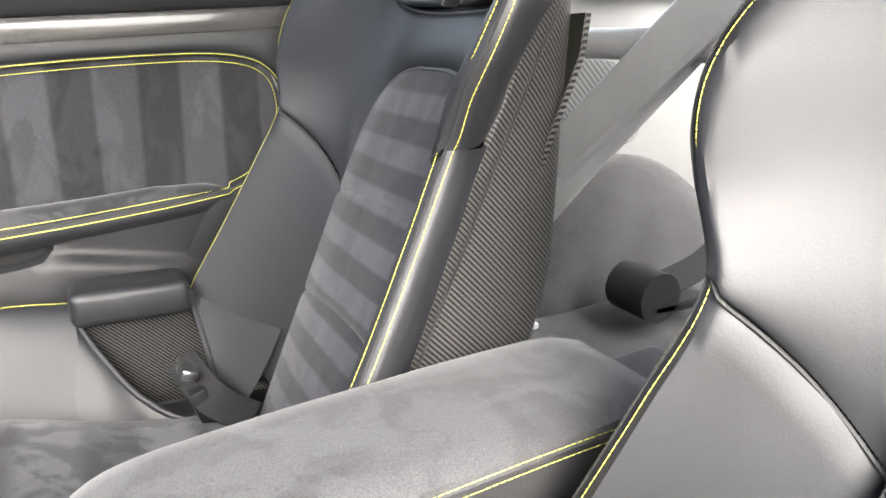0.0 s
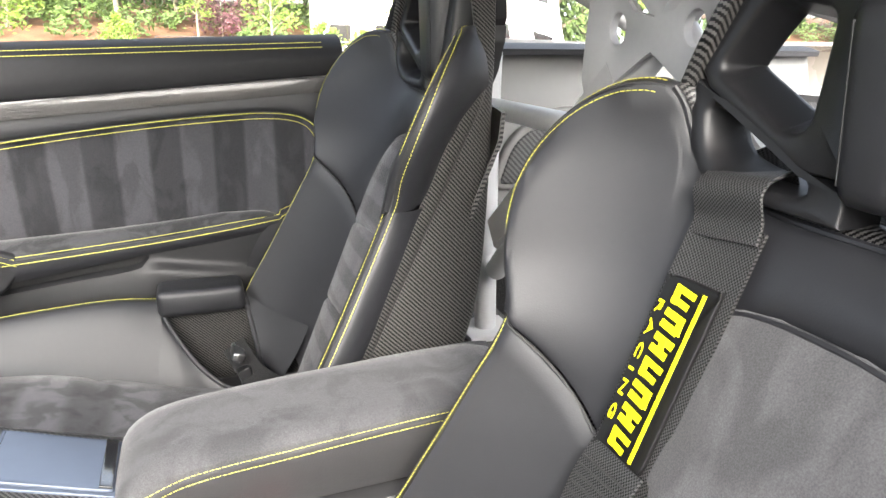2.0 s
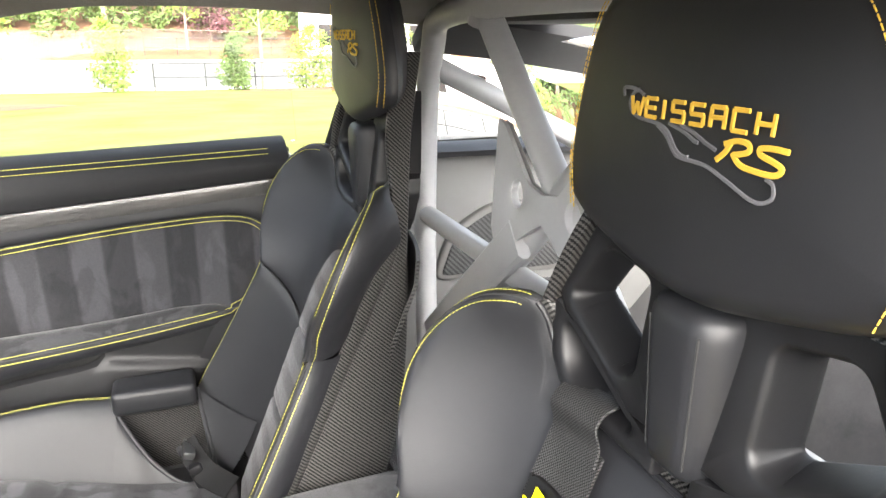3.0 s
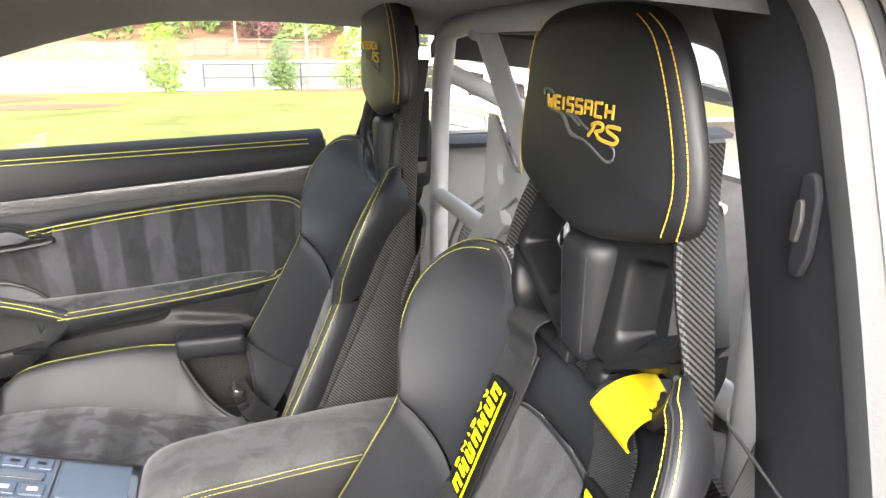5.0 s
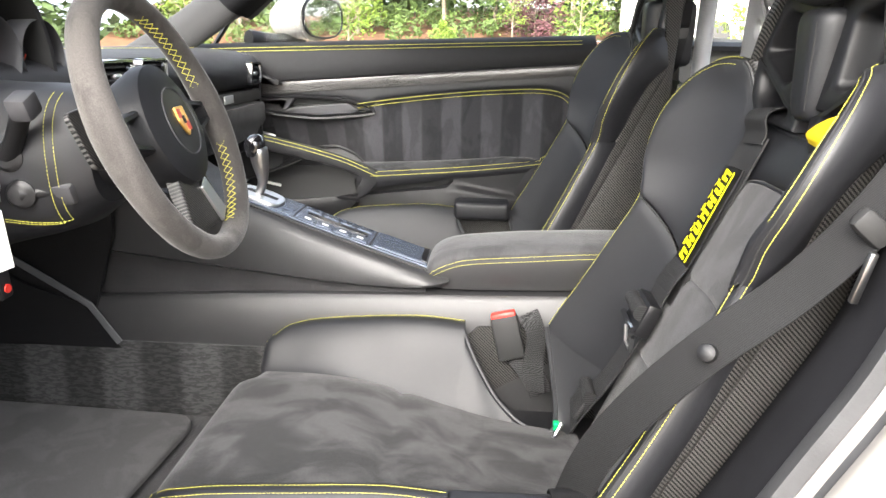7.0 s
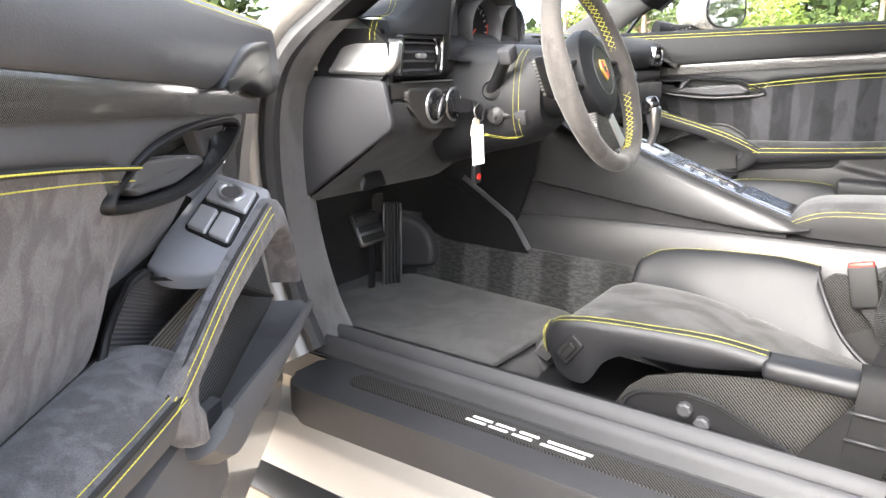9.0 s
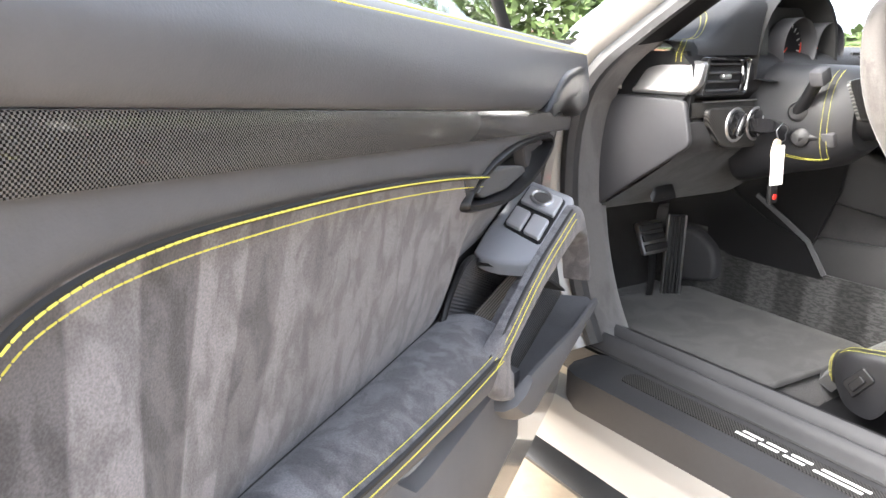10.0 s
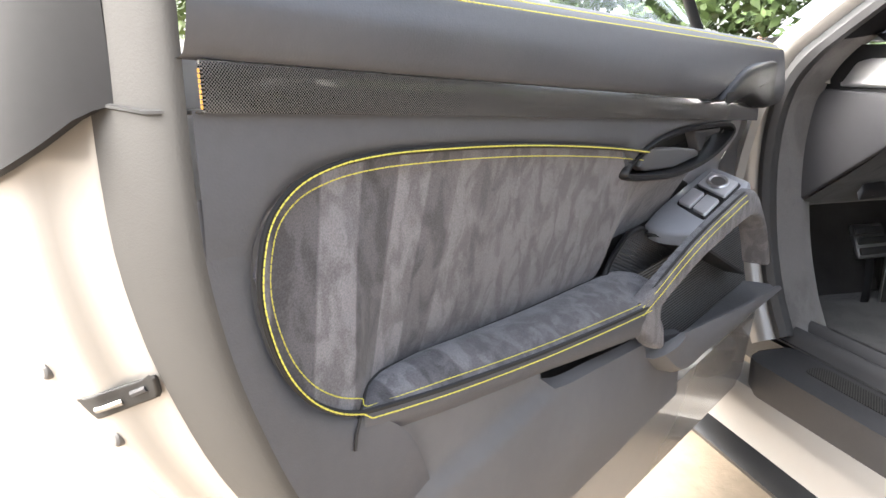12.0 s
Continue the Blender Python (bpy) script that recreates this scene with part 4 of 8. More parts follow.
for dx, dy, lx, ly in ((0.0, 0.0, 0.0, 0.05), (0.012, 0.01, 0.028, -0.03), (0.04, 0.0, 0.0, 0.05)):
    strip([Vector((1.0 + dx, 0.14 + dy, 0.476)), Vector((1.0 + dx + lx, 0.14 + dy + ly, 0.476))], 0.008, 0.002, (0, 0, 1), fb)
part("floor_badge", fb, YELLOW, car, "yellow stitched bars on the rear carpet")

# ---- bucket seats ----
# seat space: x to the rear, y across with 0 in the middle, z up, as the driver's seat stands
W_TAB = [(0.26, 0.245), (0.36, 0.272), (0.45, 0.282), (0.55, 0.272), (0.65, 0.256), (0.72, 0.246), (0.765, 0.262), (0.81, 0.284), (0.85, 0.292), (0.89, 0.284), (0.92, 0.264), (0.94, 0.235)]
XB_TAB = [(0.26, 0.20), (0.40, 0.205), (0.46, 0.228), (0.55, 0.278), (0.65, 0.33), (0.727, 0.366), (0.78, 0.372), (0.83, 0.386), (0.88, 0.41), (0.92, 0.44), (0.945, 0.47)]


def back_x(z):
    """The middle of the backrest, front face."""
    return 0.305 + (z - 0.33) * 0.405


def half(z):
    return spline(W_TAB, z)


def wing_x(z):
    return spline(XB_TAB, z)


def front(y, z):
    """Front face of the backrest at a place across and up: hollow in the middle, wings forward at the sides."""
    base = min(back_x(z), 0.522)
    w = half(z) - 0.012
    a = max(0.0, min(1.0, (abs(y) - 0.105) / (w - 0.105)))
    return base + (wing_x(z) - base) * a ** 2.1


EDGE = [(0.246, 0.727), (0.2535, 0.745), (0.262, 0.765), (0.275, 0.79), (0.284, 0.81), (0.290, 0.835), (0.2905, 0.855), (0.287, 0.875), (0.279, 0.895), (0.266, 0.914), (0.248, 0.929), (0.228, 0.9375), (0.211, 0.9400), (0.200, 0.9375)]
NECKLINE = [(0.200, 0.9375), (0.1935, 0.924), (0.188, 0.905), (0.181, 0.885), (0.168, 0.866), (0.148, 0.852), (0.12, 0.845), (0.08, 0.8405), (0.04, 0.839), (0.0, 0.8385)]
SEAMLINE = [(0.246, 0.727), (0.228, 0.709), (0.203, 0.682), (0.178, 0.655), (0.157, 0.634), (0.140, 0.620)]
ARCH = [(0.140, 0.620), (0.1395, 0.66), (0.135, 0.70), (0.124, 0.735), (0.102, 0.760), (0.07, 0.773), (0.035, 0.778), (0.0, 0.779)]
SHELL_Y = [(0.24, 0.235), (0.45, 0.258), (0.60, 0.248), (0.72, 0.231), (0.80, 0.230), (0.86, 0.224), (0.94, 0.200), (1.0, 0.172), (1.05, 0.150), (1.12, 0.125)]
SHELL_FRONT = [(0.24, 0.26), (0.45, 0.290), (0.55, 0.338), (0.65, 0.390), (0.727, 0.430), (0.80, 0.462), (0.86, 0.492), (0.90, 0.500), (0.94, 0.504), (1.0, 0.508), (1.05, 0.519), (1.12, 0.538)]
SHELL_REAR = [(0.24, 0.38), (0.40, 0.43), (0.50, 0.468), (0.58, 0.496), (0.70, 0.516), (0.80, 0.520), (0.86, 0.520), (0.94, 0.528), (1.0, 0.540), (1.12, 0.572)]


def along(pts, n):
    """n + 1 evenly spaced places on a smooth line through (a, b) points."""
    p = cat([(q[0], q[1], 0) for q in pts], 8)
    d = [0.0]
    for u, v in zip(p, p[1:]):
        d.append(d[-1] + (v - u).length)
    out, i = [], 0
    for k in range(n + 1):
        t = d[-1] * k / n
        while i < len(d) - 2 and d[i + 1] < t:
            i += 1
        q = p[i].lerp(p[i + 1], (t - d[i]) / max(1e-9, d[i + 1] - d[i]))
        out.append((q.x, q.y))
    return out


def outward(loop, i):
    """Normal of a line in the plane of the backrest, pointing away from its middle."""
    a, b = loop[max(i - 1, 0)], loop[min(i + 1, len(loop) - 1)]
    ty, tz = b[0] - a[0], b[1] - a[1]
    h = math.hypot(ty, tz) or 1.0
    return tz / h, -ty / h


def seat_side(t, s):
    """Leather of one half of the backrest with its stitched edge, and the carbon shell beside it."""
    edge, neck = along(EDGE, 30), along(NECKLINE, 26)
    loop = edge + neck[1:]
    inner = along(SEAMLINE, 30) + along(ARCH, 26)[1:]
    wrap = [1.0 if i < 20 else max(0.0, 1 - (i - 20) / 9) for i in range(len(loop))]
    rings = []
    for k in range(15):
        f = k / 14
        row = []
        for (ya, za), (yb, zb) in zip(inner, loop):
            y, z = ya + (yb - ya) * f, za + (zb - za) * f
            row.append(Vector((front(y, z) - 0.005 * math.sin(math.pi * f) + 0.004 * (1 - f) ** 8, s * y, z)))
        rings.append(row)
    for dn, dnw, dx, dxw in ((0.004, 0, 0.003, 0), (0.0068, 0, 0.008, 0), (0.008, 0, 0.014, 0), (0.008, -0.008, 0.016, 0.020), (0.007, -0.030, 0.017, 0.045), (0.004, -0.050, 0.018, 0.062)):
        row = []
        for i, (y, z) in enumerate(loop):
            ny, nz = outward(loop, i)
            d = dn + dnw * wrap[i]
            row.append(Vector((front(y, z) + dx + dxw * wrap[i], s * (y + ny * d), z + nz * d)))
        rings.append(row)
    part("shoulder_pad", loft(rings, False, False), LEATHER, t)
    # side pad below the seam
    rows = []
    for k in range(27):
        f = k / 26
        zo, zi = 0.455 + 0.2705 * f, 0.335 + 0.2835 * f
        yo = half(zo)
        row = []
        for j in range(15):
            q = j / 14
            y, z = 0.141 + (yo - 0.141) * q, zi + (zo - zi) * q
            row.append(Vector((front(y, z) - 0.007 * math.sin(math.pi * q) + 0.004 * (1 - q) ** 8 + 0.004 * max(0.0, (f - 0.95) / 0.05) ** 2, s * y, z)))
        for dn, dx in ((0.004, 0.003), (0.0068, 0.008), (0.008, 0.014), (0.004, 0.034), (-0.012, 0.056), (-0.026, 0.070)):
            row.append(Vector((front(yo, zo) + dx, s * (yo + dn), zo)))
        rows.append(row)
    first = rows[0]
    for dx, dz in ((0.003, -0.004), (0.010, -0.008), (0.024, -0.009)):
        rows.insert(0, [p + Vector((dx, 0, dz)) for p in first])
    part("side_pad", loft(rows, False, False), LEATHER, t)
    sm = along(SEAMLINE, 20)
    part("seam", tube([Vector((front(y, z) - 0.0006, s * y, z)) for y, z in sm], 0.0017, 6), SEAM, t)
    low = [(half(0.458 + 0.265 * k / 30), 0.458 + 0.265 * k / 30) for k in range(30)]
    full = low + edge
    part("neck_bead", tube([Vector((front(y, z) + 0.0075, s * (y + 0.0065 * outward(neck, i)[0]), z + 0.0065 * outward(neck, i)[1])) for i, (y, z) in enumerate(neck)], 0.0034, 8), LEATHER, t)
    part("neck_seam", tube([Vector((front(y, z) - 0.0004, s * (y - 0.009 * outward(neck, i)[0]), z - 0.009 * outward(neck, i)[1])) for i, (y, z) in enumerate(neck)], 0.0011, 6), SEAM, t)
    for dn, dx in ((-0.0035, -0.0012), (0.0072, 0.0075)):
        line = []
        for i, (y, z) in enumerate(full):
            ny, nz = outward(full, i)
            line.append(Vector((front(y, z) + dx, s * (y + ny * dn), z + nz * dn)))
        part("stitching", stitches(line, 0.0046, 0.0014, 0.00062), YELLOW, t, "yellow stitching")
    pipe = []
    for i, (y, z) in enumerate(full):
        ny, nz = outward(full, i)
        pipe.append(Vector((front(y, z) + 0.0022, s * (y + ny * 0.0030), z + nz * 0.0030)))
    part("edge_seam", tube(pipe, 0.0012, 6), SEAM, t)
    # carbon side of the shell, running up into the spar beside the headrest
    sec = []
    for k in range(45):
        z = 0.24 + 0.88 * k / 44
        y, x0, x1 = spline(SHELL_Y, z), spline(SHELL_FRONT, z), spline(SHELL_REAR, z)
        th = spline([(0.24, 0.006), (0.84, 0.006), (0.93, 0.014), (1.12, 0.014)], z)
        bow = spline([(0.24, 0.022), (0.80, 0.020), (0.92, 0.004), (1.12, 0.002)], z)
        pts = [(0.0, -th), (-0.004, -th * 0.6), (-0.005, -th * 0.25), (-0.002, 0.0)]
        pts += [((x1 - x0) * q, -bow * q * q) for q in (0.12, 0.3, 0.5, 0.7, 0.86, 0.95)]
        pts += [((x1 - x0), -bow - 0.002), ((x1 - x0) + 0.001, -bow - th * 0.6), ((x1 - x0) - 0.003, -bow - th), ((x1 - x0) * 0.5, -bow * 0.25 - th)]
        sec.append([Vector((x0 + a, s * (y + b), z)) for a, b in pts])
    part("side_shell", loft(sec, True, True), CARBON_XZ, t, "glossy woven carbon side of the shell")
    fl = []
    for k in range(24):
        z = 0.47 + 0.415 * k / 23
        y, x0 = spline(SHELL_Y, z), spline(SHELL_FRONT, z)
        fl.append([Vector((x0 + a, s * (y + b), z)) for a, b in ((-0.016, 0.004), (-0.012, 0.0075), (0.002, 0.006), (0.010, 0.001), (0.012, -0.004))])
    part("shell_flange", loft(fl, False, False), CARBON_XZ, t, "pale woven carbon edge of the shell")
    # carbon collar between the leather and the black frame
    col = []
    for d, dx in ((0.004, 0.012), (0.009, 0.010), (0.014, 0.014), (0.017, 0.030)):
        col.append([Vector((front(y, z) + dx, s * max(0.0, y + d * outward(neck, i)[0]), z + d * outward(neck, i)[1])) for i, (y, z) in enumerate(neck)])
    part("shell_collar", loft(col, False, False), CARBON_YZ, t, "woven carbon collar below the openings")


def seat(name, label, centre, dz, dx, harness):
    t = thing(name, label, "seat", "bucket seats", place=pose(dx, centre, dz))
    for s in (-1, 1):
        seat_side(t, s)
        # cushion side wings
        def wing(u, v):
            x = -0.286 + 0.356 * u
            top = spline([(0, 0.428), (0.05, 0.441), (0.12, 0.449), (0.22, 0.456), (0.46, 0.464), (0.78, 0.470), (1, 0.464)], u)
            yo = spline([(0, 0.262), (0.06, 0.274), (0.15, 0.280), (0.5, 0.283), (1, 0.280)], u)
            low = spline([(0, 0.366), (0.06, 0.345), (0.113, 0.336), (0.20, 0.335), (0.245, 0.350), (0.29, 0.380), (0.36, 0.400), (0.43, 0.410), (0.72, 0.416), (1, 0.435)], u)
            yi = 0.150 + 0.03 * (1 - u)
            zi = spline([(0, 0.372), (0.3, 0.372), (0.6, 0.345), (1, 0.315)], u)
            if v < 0.5:
                a = v / 0.5
                return (x, s * (yi + (yo - 0.02 - yi) * a), zi + (top - zi) * (a * a * (3 - 2 * a)))
            if v < 0.7:
                a = (v - 0.5) / 0.2 * math.pi / 2
                return (x, s * (yo - 0.02 + 0.02 * math.sin(a)), top - 0.018 * (1 - math.cos(a)))
            a = (v - 0.7) / 0.3
            return (x, s * (yo - 0.012 * a * a), top - 0.018 + (low - top + 0.018) * a)
        wbm = sheet(wing, 44, 22)
        part("cushion_wing", wbm, LEATHER, t, flip=(s < 0))
        for v in (0.50, 0.575):
            part("stitching", stitches([Vector(wing(k / 40, v)) + Vector((0, 0, 0.0005)) for k in range(41)], 0.0046, 0.0014, 0.0005), YELLOW, t, "yellow stitching")
        # rounded front nose of the wing
        nose = [[Vector(wing(0, v)) for v in [k / 22 for k in range(23)]]]
        for k in range(1, 7):
            a = k / 6
            nose.append([p.lerp(Vector((p.x, s * 0.225, 0.388)), 1 - math.cos(a * math.pi / 2)) + Vector((-0.020 * math.sin(a * math.pi / 2), 0, 0)) for p in nose[0]])
        part("wing_nose", loft(nose, False, False), LEATHER, t, flip=(s > 0))
        for k, off in ((1, 0.0012), (3, 0.0008)):
            part("stitching", stitches([nose[k][i] + Vector((-off, s * off, 0)) for i in range(11, 23)], 0.0046, 0.0014, 0.0006), YELLOW, t, "yellow stitching")
        # carbon cheek below the wing and in the buckle cut-out
        part("shell_cheek", sheet(lambda u, v: (-0.165 + 0.405 * u, s * (0.262 + 0.012 * u), 0.285 + (lerp([(0, 0.015), (0.10, 0.085), (0.3, 0.115), (0.62, 0.14), (0.64, 0.165), (1, 0.165)], u)) * v), 14, 6, 0.006), CARBON_XZ, t, "woven carbon cheek of the shell", flip=(s < 0))
        rim = [(0.060, 0.262, 0.462), (0.085, 0.224, 0.415), (0.121, 0.192, 0.360), (0.150, 0.174, 0.331), (0.177, 0.161, 0.313), (0.205, 0.156, 0.304), (0.230, 0.157, 0.302), (0.238, 0.180, 0.330), (0.230, 0.225, 0.400), (0.220, 0.262, 0.458)]
        lipc = cat(rim, 5)
        part("cutout_lip", tube([Vector((p.x, s * p.y, p.z)) for p in lipc], 0.005, 8), LEATHER, t)
        foot = cat([(0.058, 0.148, 0.3155), (0.10, 0.146, 0.309), (0.13, 0.146, 0.306), (0.15, 0.146, 0.304), (0.18, 0.146, 0.302), (0.21, 0.147, 0.300), (0.25, 0.147, 0.301), (0.275, 0.149, 0.33), (0.300, 0.150, 0.37), (0.325, 0.151, 0.42)], 5)

        def hip(u, v):
            i = min(int(u * (len(lipc) - 1) + 0.5), len(lipc) - 1)
            a, b = foot[i], lipc[i]
            w = min(1.0, u / 0.3)
            e = (v * v * (3 - 2 * v) * (1 - w) + v ** 1.4 * w) if u < 0.5 else v
            return (a.x + (b.x - a.x) * v, s * (a.y + (b.y - a.y) * v), a.z + (b.z - a.z) * e - 0.006 * w * math.sin(math.pi * v))
        part("hip_pad", sheet(hip, 30, 10), LEATHER, t, flip=(s < 0))
    # middle insert under its arch
    arch_w = [(z, y) for y, z in along(ARCH, 40)]

    def insert(u, v):
        z = 0.300 + 0.478 * v
        w = 0.1405 if z < 0.622 else max(0.02, lerp(arch_w, z))
        y = (2 * u - 1) * w
        puff = 0.012 * (1 - abs(2 * u - 1) ** 5) * (1 - v ** 18)
        groove = sum(0.008 * math.exp(-((z + 0.012 * (2 * u - 1) ** 2 - g) / 0.0045) ** 2) for g in (0.624, 0.486))
        return (front(y, z) + 0.005 - puff + groove, y, z)
    part("back_insert", sheet(insert, 18, 110, 0.008), SUEDE if harness else SUEDE_SEAT, t, "grey suede insert" if harness else "grey suede insert with brushed bands")
    for g in (0.624, 0.486):
        part("insert_seam", tube([Vector(insert(k / 16, (g - 0.012 * (k / 8 - 1) ** 2 - 0.300) / 0.478)) - Vector((0.0006, 0, 0)) for k in range(17)], 0.0010, 6), SEAM, t)
    ar = along(ARCH, 24)
    ring = [Vector((front(y, z) - 0.001, y, z)) for y, z in ar] + [Vector((front(y, z) - 0.001, -y, z)) for y, z in ar[-2::-1]]
    part("insert_piping", tube(ring, 0.0042, 8), LEATHER, t)

    def back_shell(u, v):
        z = 0.24 + 0.60 * v
        return (min(back_x(z), 0.50) + 0.035 + 0.04 * (1 - (2 * u - 1) ** 2), (2 * u - 1) * 0.222, z)
    part("back_shell", sheet(back_shell, 12, 16, 0.006), CARBON_YZ, t, "woven carbon back of the shell")

    # black moulded frame below the headrest, two deep openings on each side
    def plate(a, b, c):
        return Vector((0.4985 + (b - 0.875) * 0.13 + 0.010 * (1 - min(1.0, abs(a) / 0.19) ** 2) + c, a, b))
    for s in (-1, 1):
        cells = (([(0.020, 1.060), (0.132, 1.066), (0.160, 1.008), (0.1835, 0.957), (0.170, 0.940), (0.060, 0.886), (0.020, 0.886)],
                  [(0.066, 1.000), (0.126, 1.012), (0.142, 0.992), (0.1615, 0.960), (0.156, 0.951), (0.084, 0.912), (0.066, 0.918)]),
                 ([(0.1835, 0.957), (0.188, 0.930), (0.178, 0.890), (0.160, 0.869), (0.125, 0.857), (0.020, 0.852), (0.020, 0.886), (0.060, 0.886), (0.170, 0.940)],
                  [(0.157, 0.930), (0.167, 0.924), (0.160, 0.895), (0.145, 0.879), (0.115, 0.870), (0.060, 0.868), (0.052, 0.876), (0.068, 0.886), (0.110, 0.908)]))
        for co, ch in cells:
            h = along(list(round_poly(ch, 0.012, 6)) + [round_poly(ch, 0.012, 6)[0]], 84)[:-1]
            o = round_hole(co, h)
            rg = []
            for ring, c in ((o, 0.040), (o, 0.004), (inset_ring(o, 0.0015), 0.0008), (inset_ring(o, 0.003), 0.0), (inset_ring(h, -0.006), 0.0), (inset_ring(h, -0.003), 0.0014), (inset_ring(h, -0.0008), 0.005), (h, 0.010), (inset_ring(h, 0.009), 0.034), (inset_ring(h, 0.008), 0.040), (inset_ring(h, 0.001), 0.040)):
                rg.append([plate(s * p, q, c) for p, q in ring])
            part("opening_frame", loft(rg, True, False), PLASTIC, t, "black moulded frame of the harness openings")
    part("upper_bridge", sheet(lambda u, v: plate((2 * u - 1) * (0.150 - 0.02 * v), 1.030 + 0.08 * v, 0.006 + 0.012 * v), 12, 6, 0.01), CARBON_YZ, t, "woven carbon bridge under the headrest", flip=True)
    # padded block below the headrest
    nr = []
    for z, k in ((0.868, 0.30), (0.869, 0.66), (0.872, 0.86), (0.878, 0.96), (0.888, 1.0), (0.92, 1.0), (0.95, 1.0), (0.975, 1.0), (0.990, 0.995), (0.999, 0.965), (1.005, 0.90), (1.009, 0.76), (1.010, 0.30)):
        f = (z - 0.868) / 0.142
        w, x0, x1 = (0.031 + 0.011 * f) * k, 0.500 - 0.004 * f, 0.600
        mx = (x0 + x1) / 2
        xa, xm, xb = mx + (x0 - mx) * k, mx + (x0 + 0.016 - mx) * k, mx + (x1 - mx) * k
        ring = round_poly([(xa, -w * 0.66), (xm, -w), (xb, -w), (xb, w), (xm, w), (xa, w * 0.66)], [0.010 * k, 0.012 * k, 0.004 * k, 0.004 * k, 0.012 * k, 0.010 * k], 6)
        nr.append([Vector((p - 0.004 * (1 - (q / w) ** 2) * (p < mx), q, z)) for p, q in ring])
    part("neck_pad", loft(nr, True, True), LEATHER, t)
    for s in (-1, 1):
        ns_ = [Vector((0.5000 - 0.004 * (z - 0.868) / 0.142, s * 0.66 * (0.031 + 0.010 * (z - 0.868) / 0.142), z)) for z in [0.885 + 0.0098 * k for k in range(12)]]
        part("pad_seam", tube(ns_, 0.0011, 6), SEAM, t)
    # headrest
    ho = cat([(-0.152, 1.045), (-0.06, 1.018), (0.0, 1.010), (0.06, 1.018), (0.152, 1.045), (0.166, 1.085), (0.152, 1.15), (0.128, 1.205), (0.09, 1.232), (0.0, 1.240), (-0.09, 1.232), (-0.128, 1.205), (-0.152, 1.15), (-0.166, 1.085)], 5, True)
    ho = [(p.x * 1.065, p.y) for p in ho]
    def hrest(a, b, c):
        k = 1 - 0.30 * max(0.0, 0.082 - c) / 0.034
        return Vector((0.589 - c + 0.010 * (abs(a) / 0.16) ** 2.2, a * k, 1.13 + (b - 1.13) * (0.5 + 0.5 * k)))
    part("headrest", pillow(ho, hrest, 0.098, 0.024, 0.006, 0.048, 6), LEATHER, t, "black leather headrest with gold embroidery")
    for s in (-1, 1):
        for d in (0.0, 0.012):
            ln = cat([(s * (0.160 - d * 0.2), 1.046), (s * 0.1665, 1.09), (s * 0.153, 1.15), (s * 0.128, 1.205), (s * 0.098, 1.228)], 8)
            part("stitching", stitches([hrest(p.x - s * d, p.y, 0.0955 if d == 0 else 0.0992) for p in ln], 0.0042, 0.0012, 0.0008), ORANGE_THREAD, t, "golden stitching")
    # embroidery: a row of gold letter bars, a slanted pair below, and a grey outline of a winding line
    em = bmesh.new()
    strokes = {"W": ((0, 1, .25, 0), (.25, 0, .5, .7), (.5, .7, .75, 0), (.75, 0, 1, 1)), "E": ((0, 0, 0, 1), (0, 1, .8, 1), (0, .5, .7, .5), (0, 0, .8, 0)), "I": ((.2, 0, .2, 1),), "S": ((.8, 1, 0, 1), (0, 1, 0, .5), (0, .5, .8, .5), (.8, .5, .8, 0), (.8, 0, 0, 0)), "A": ((0, 0, 0, 1), (0, 1, .8, 1), (.8, 1, .8, 0), (0, .5, .8, .5)), "C": ((.8, 1, 0, 1), (0, 1, 0, 0), (0, 0, .8, 0)), "H": ((0, 0, 0, 1), (.8, 0, .8, 1), (0, .5, .8, .5)), "R": ((0, 0, .2, 1), (.2, 1, .8, 1), (.8, 1, .8, .55), (.8, .55, .15, .5), (.4, .5, .8, 0))}
    def word(text, x0, z0, w, h, slant, wid, gap):
        x = x0
        for ch in text:
            cw = w * (0.45 if ch == "I" else 1)
            for a0, b0, a1, b1 in strokes[ch]:
                p = [hrest(-(x + a * cw + slant * b * h), z0 + b * h, 0.1046) for a, b in ((a0, b0), (a1, b1))]
                strip(p, wid, 0.0016, (-1, 0, 0), em)
            x += cw + gap
    word("WEISSACH", -0.056, 1.1365, 0.0146, 0.0124, 0.06, 0.0030, 0.0036)

    def swash(pts):
        p = [hrest(y - 0.005, z + 0.001, 0.1046) for y, z, _ in cat([(a, b, 0) for a, b in pts], 6)]
        strip(p, 0.0036, 0.0016, (-1, 0, 0), em)
    swash([(-0.0305, 1.1165), (-0.0375, 1.1225), (-0.0415, 1.1290)])
    swash([(-0.0360, 1.1270), (-0.0460, 1.1300), (-0.0545, 1.1290), (-0.0545, 1.1245), (-0.0440, 1.1215)])
    swash([(-0.0430, 1.1225), (-0.0495, 1.1165), (-0.0620, 1.1145), (-0.0750, 1.1145), (-0.0795, 1.1185), (-0.0740, 1.1215), (-0.0640, 1.1245), (-0.0635, 1.1280), (-0.0720, 1.1290), (-0.0825, 1.1285)])
    part("lettering", em, ORANGE_THREAD, t, "gold embroidered lettering")
    outline = bmesh.new()
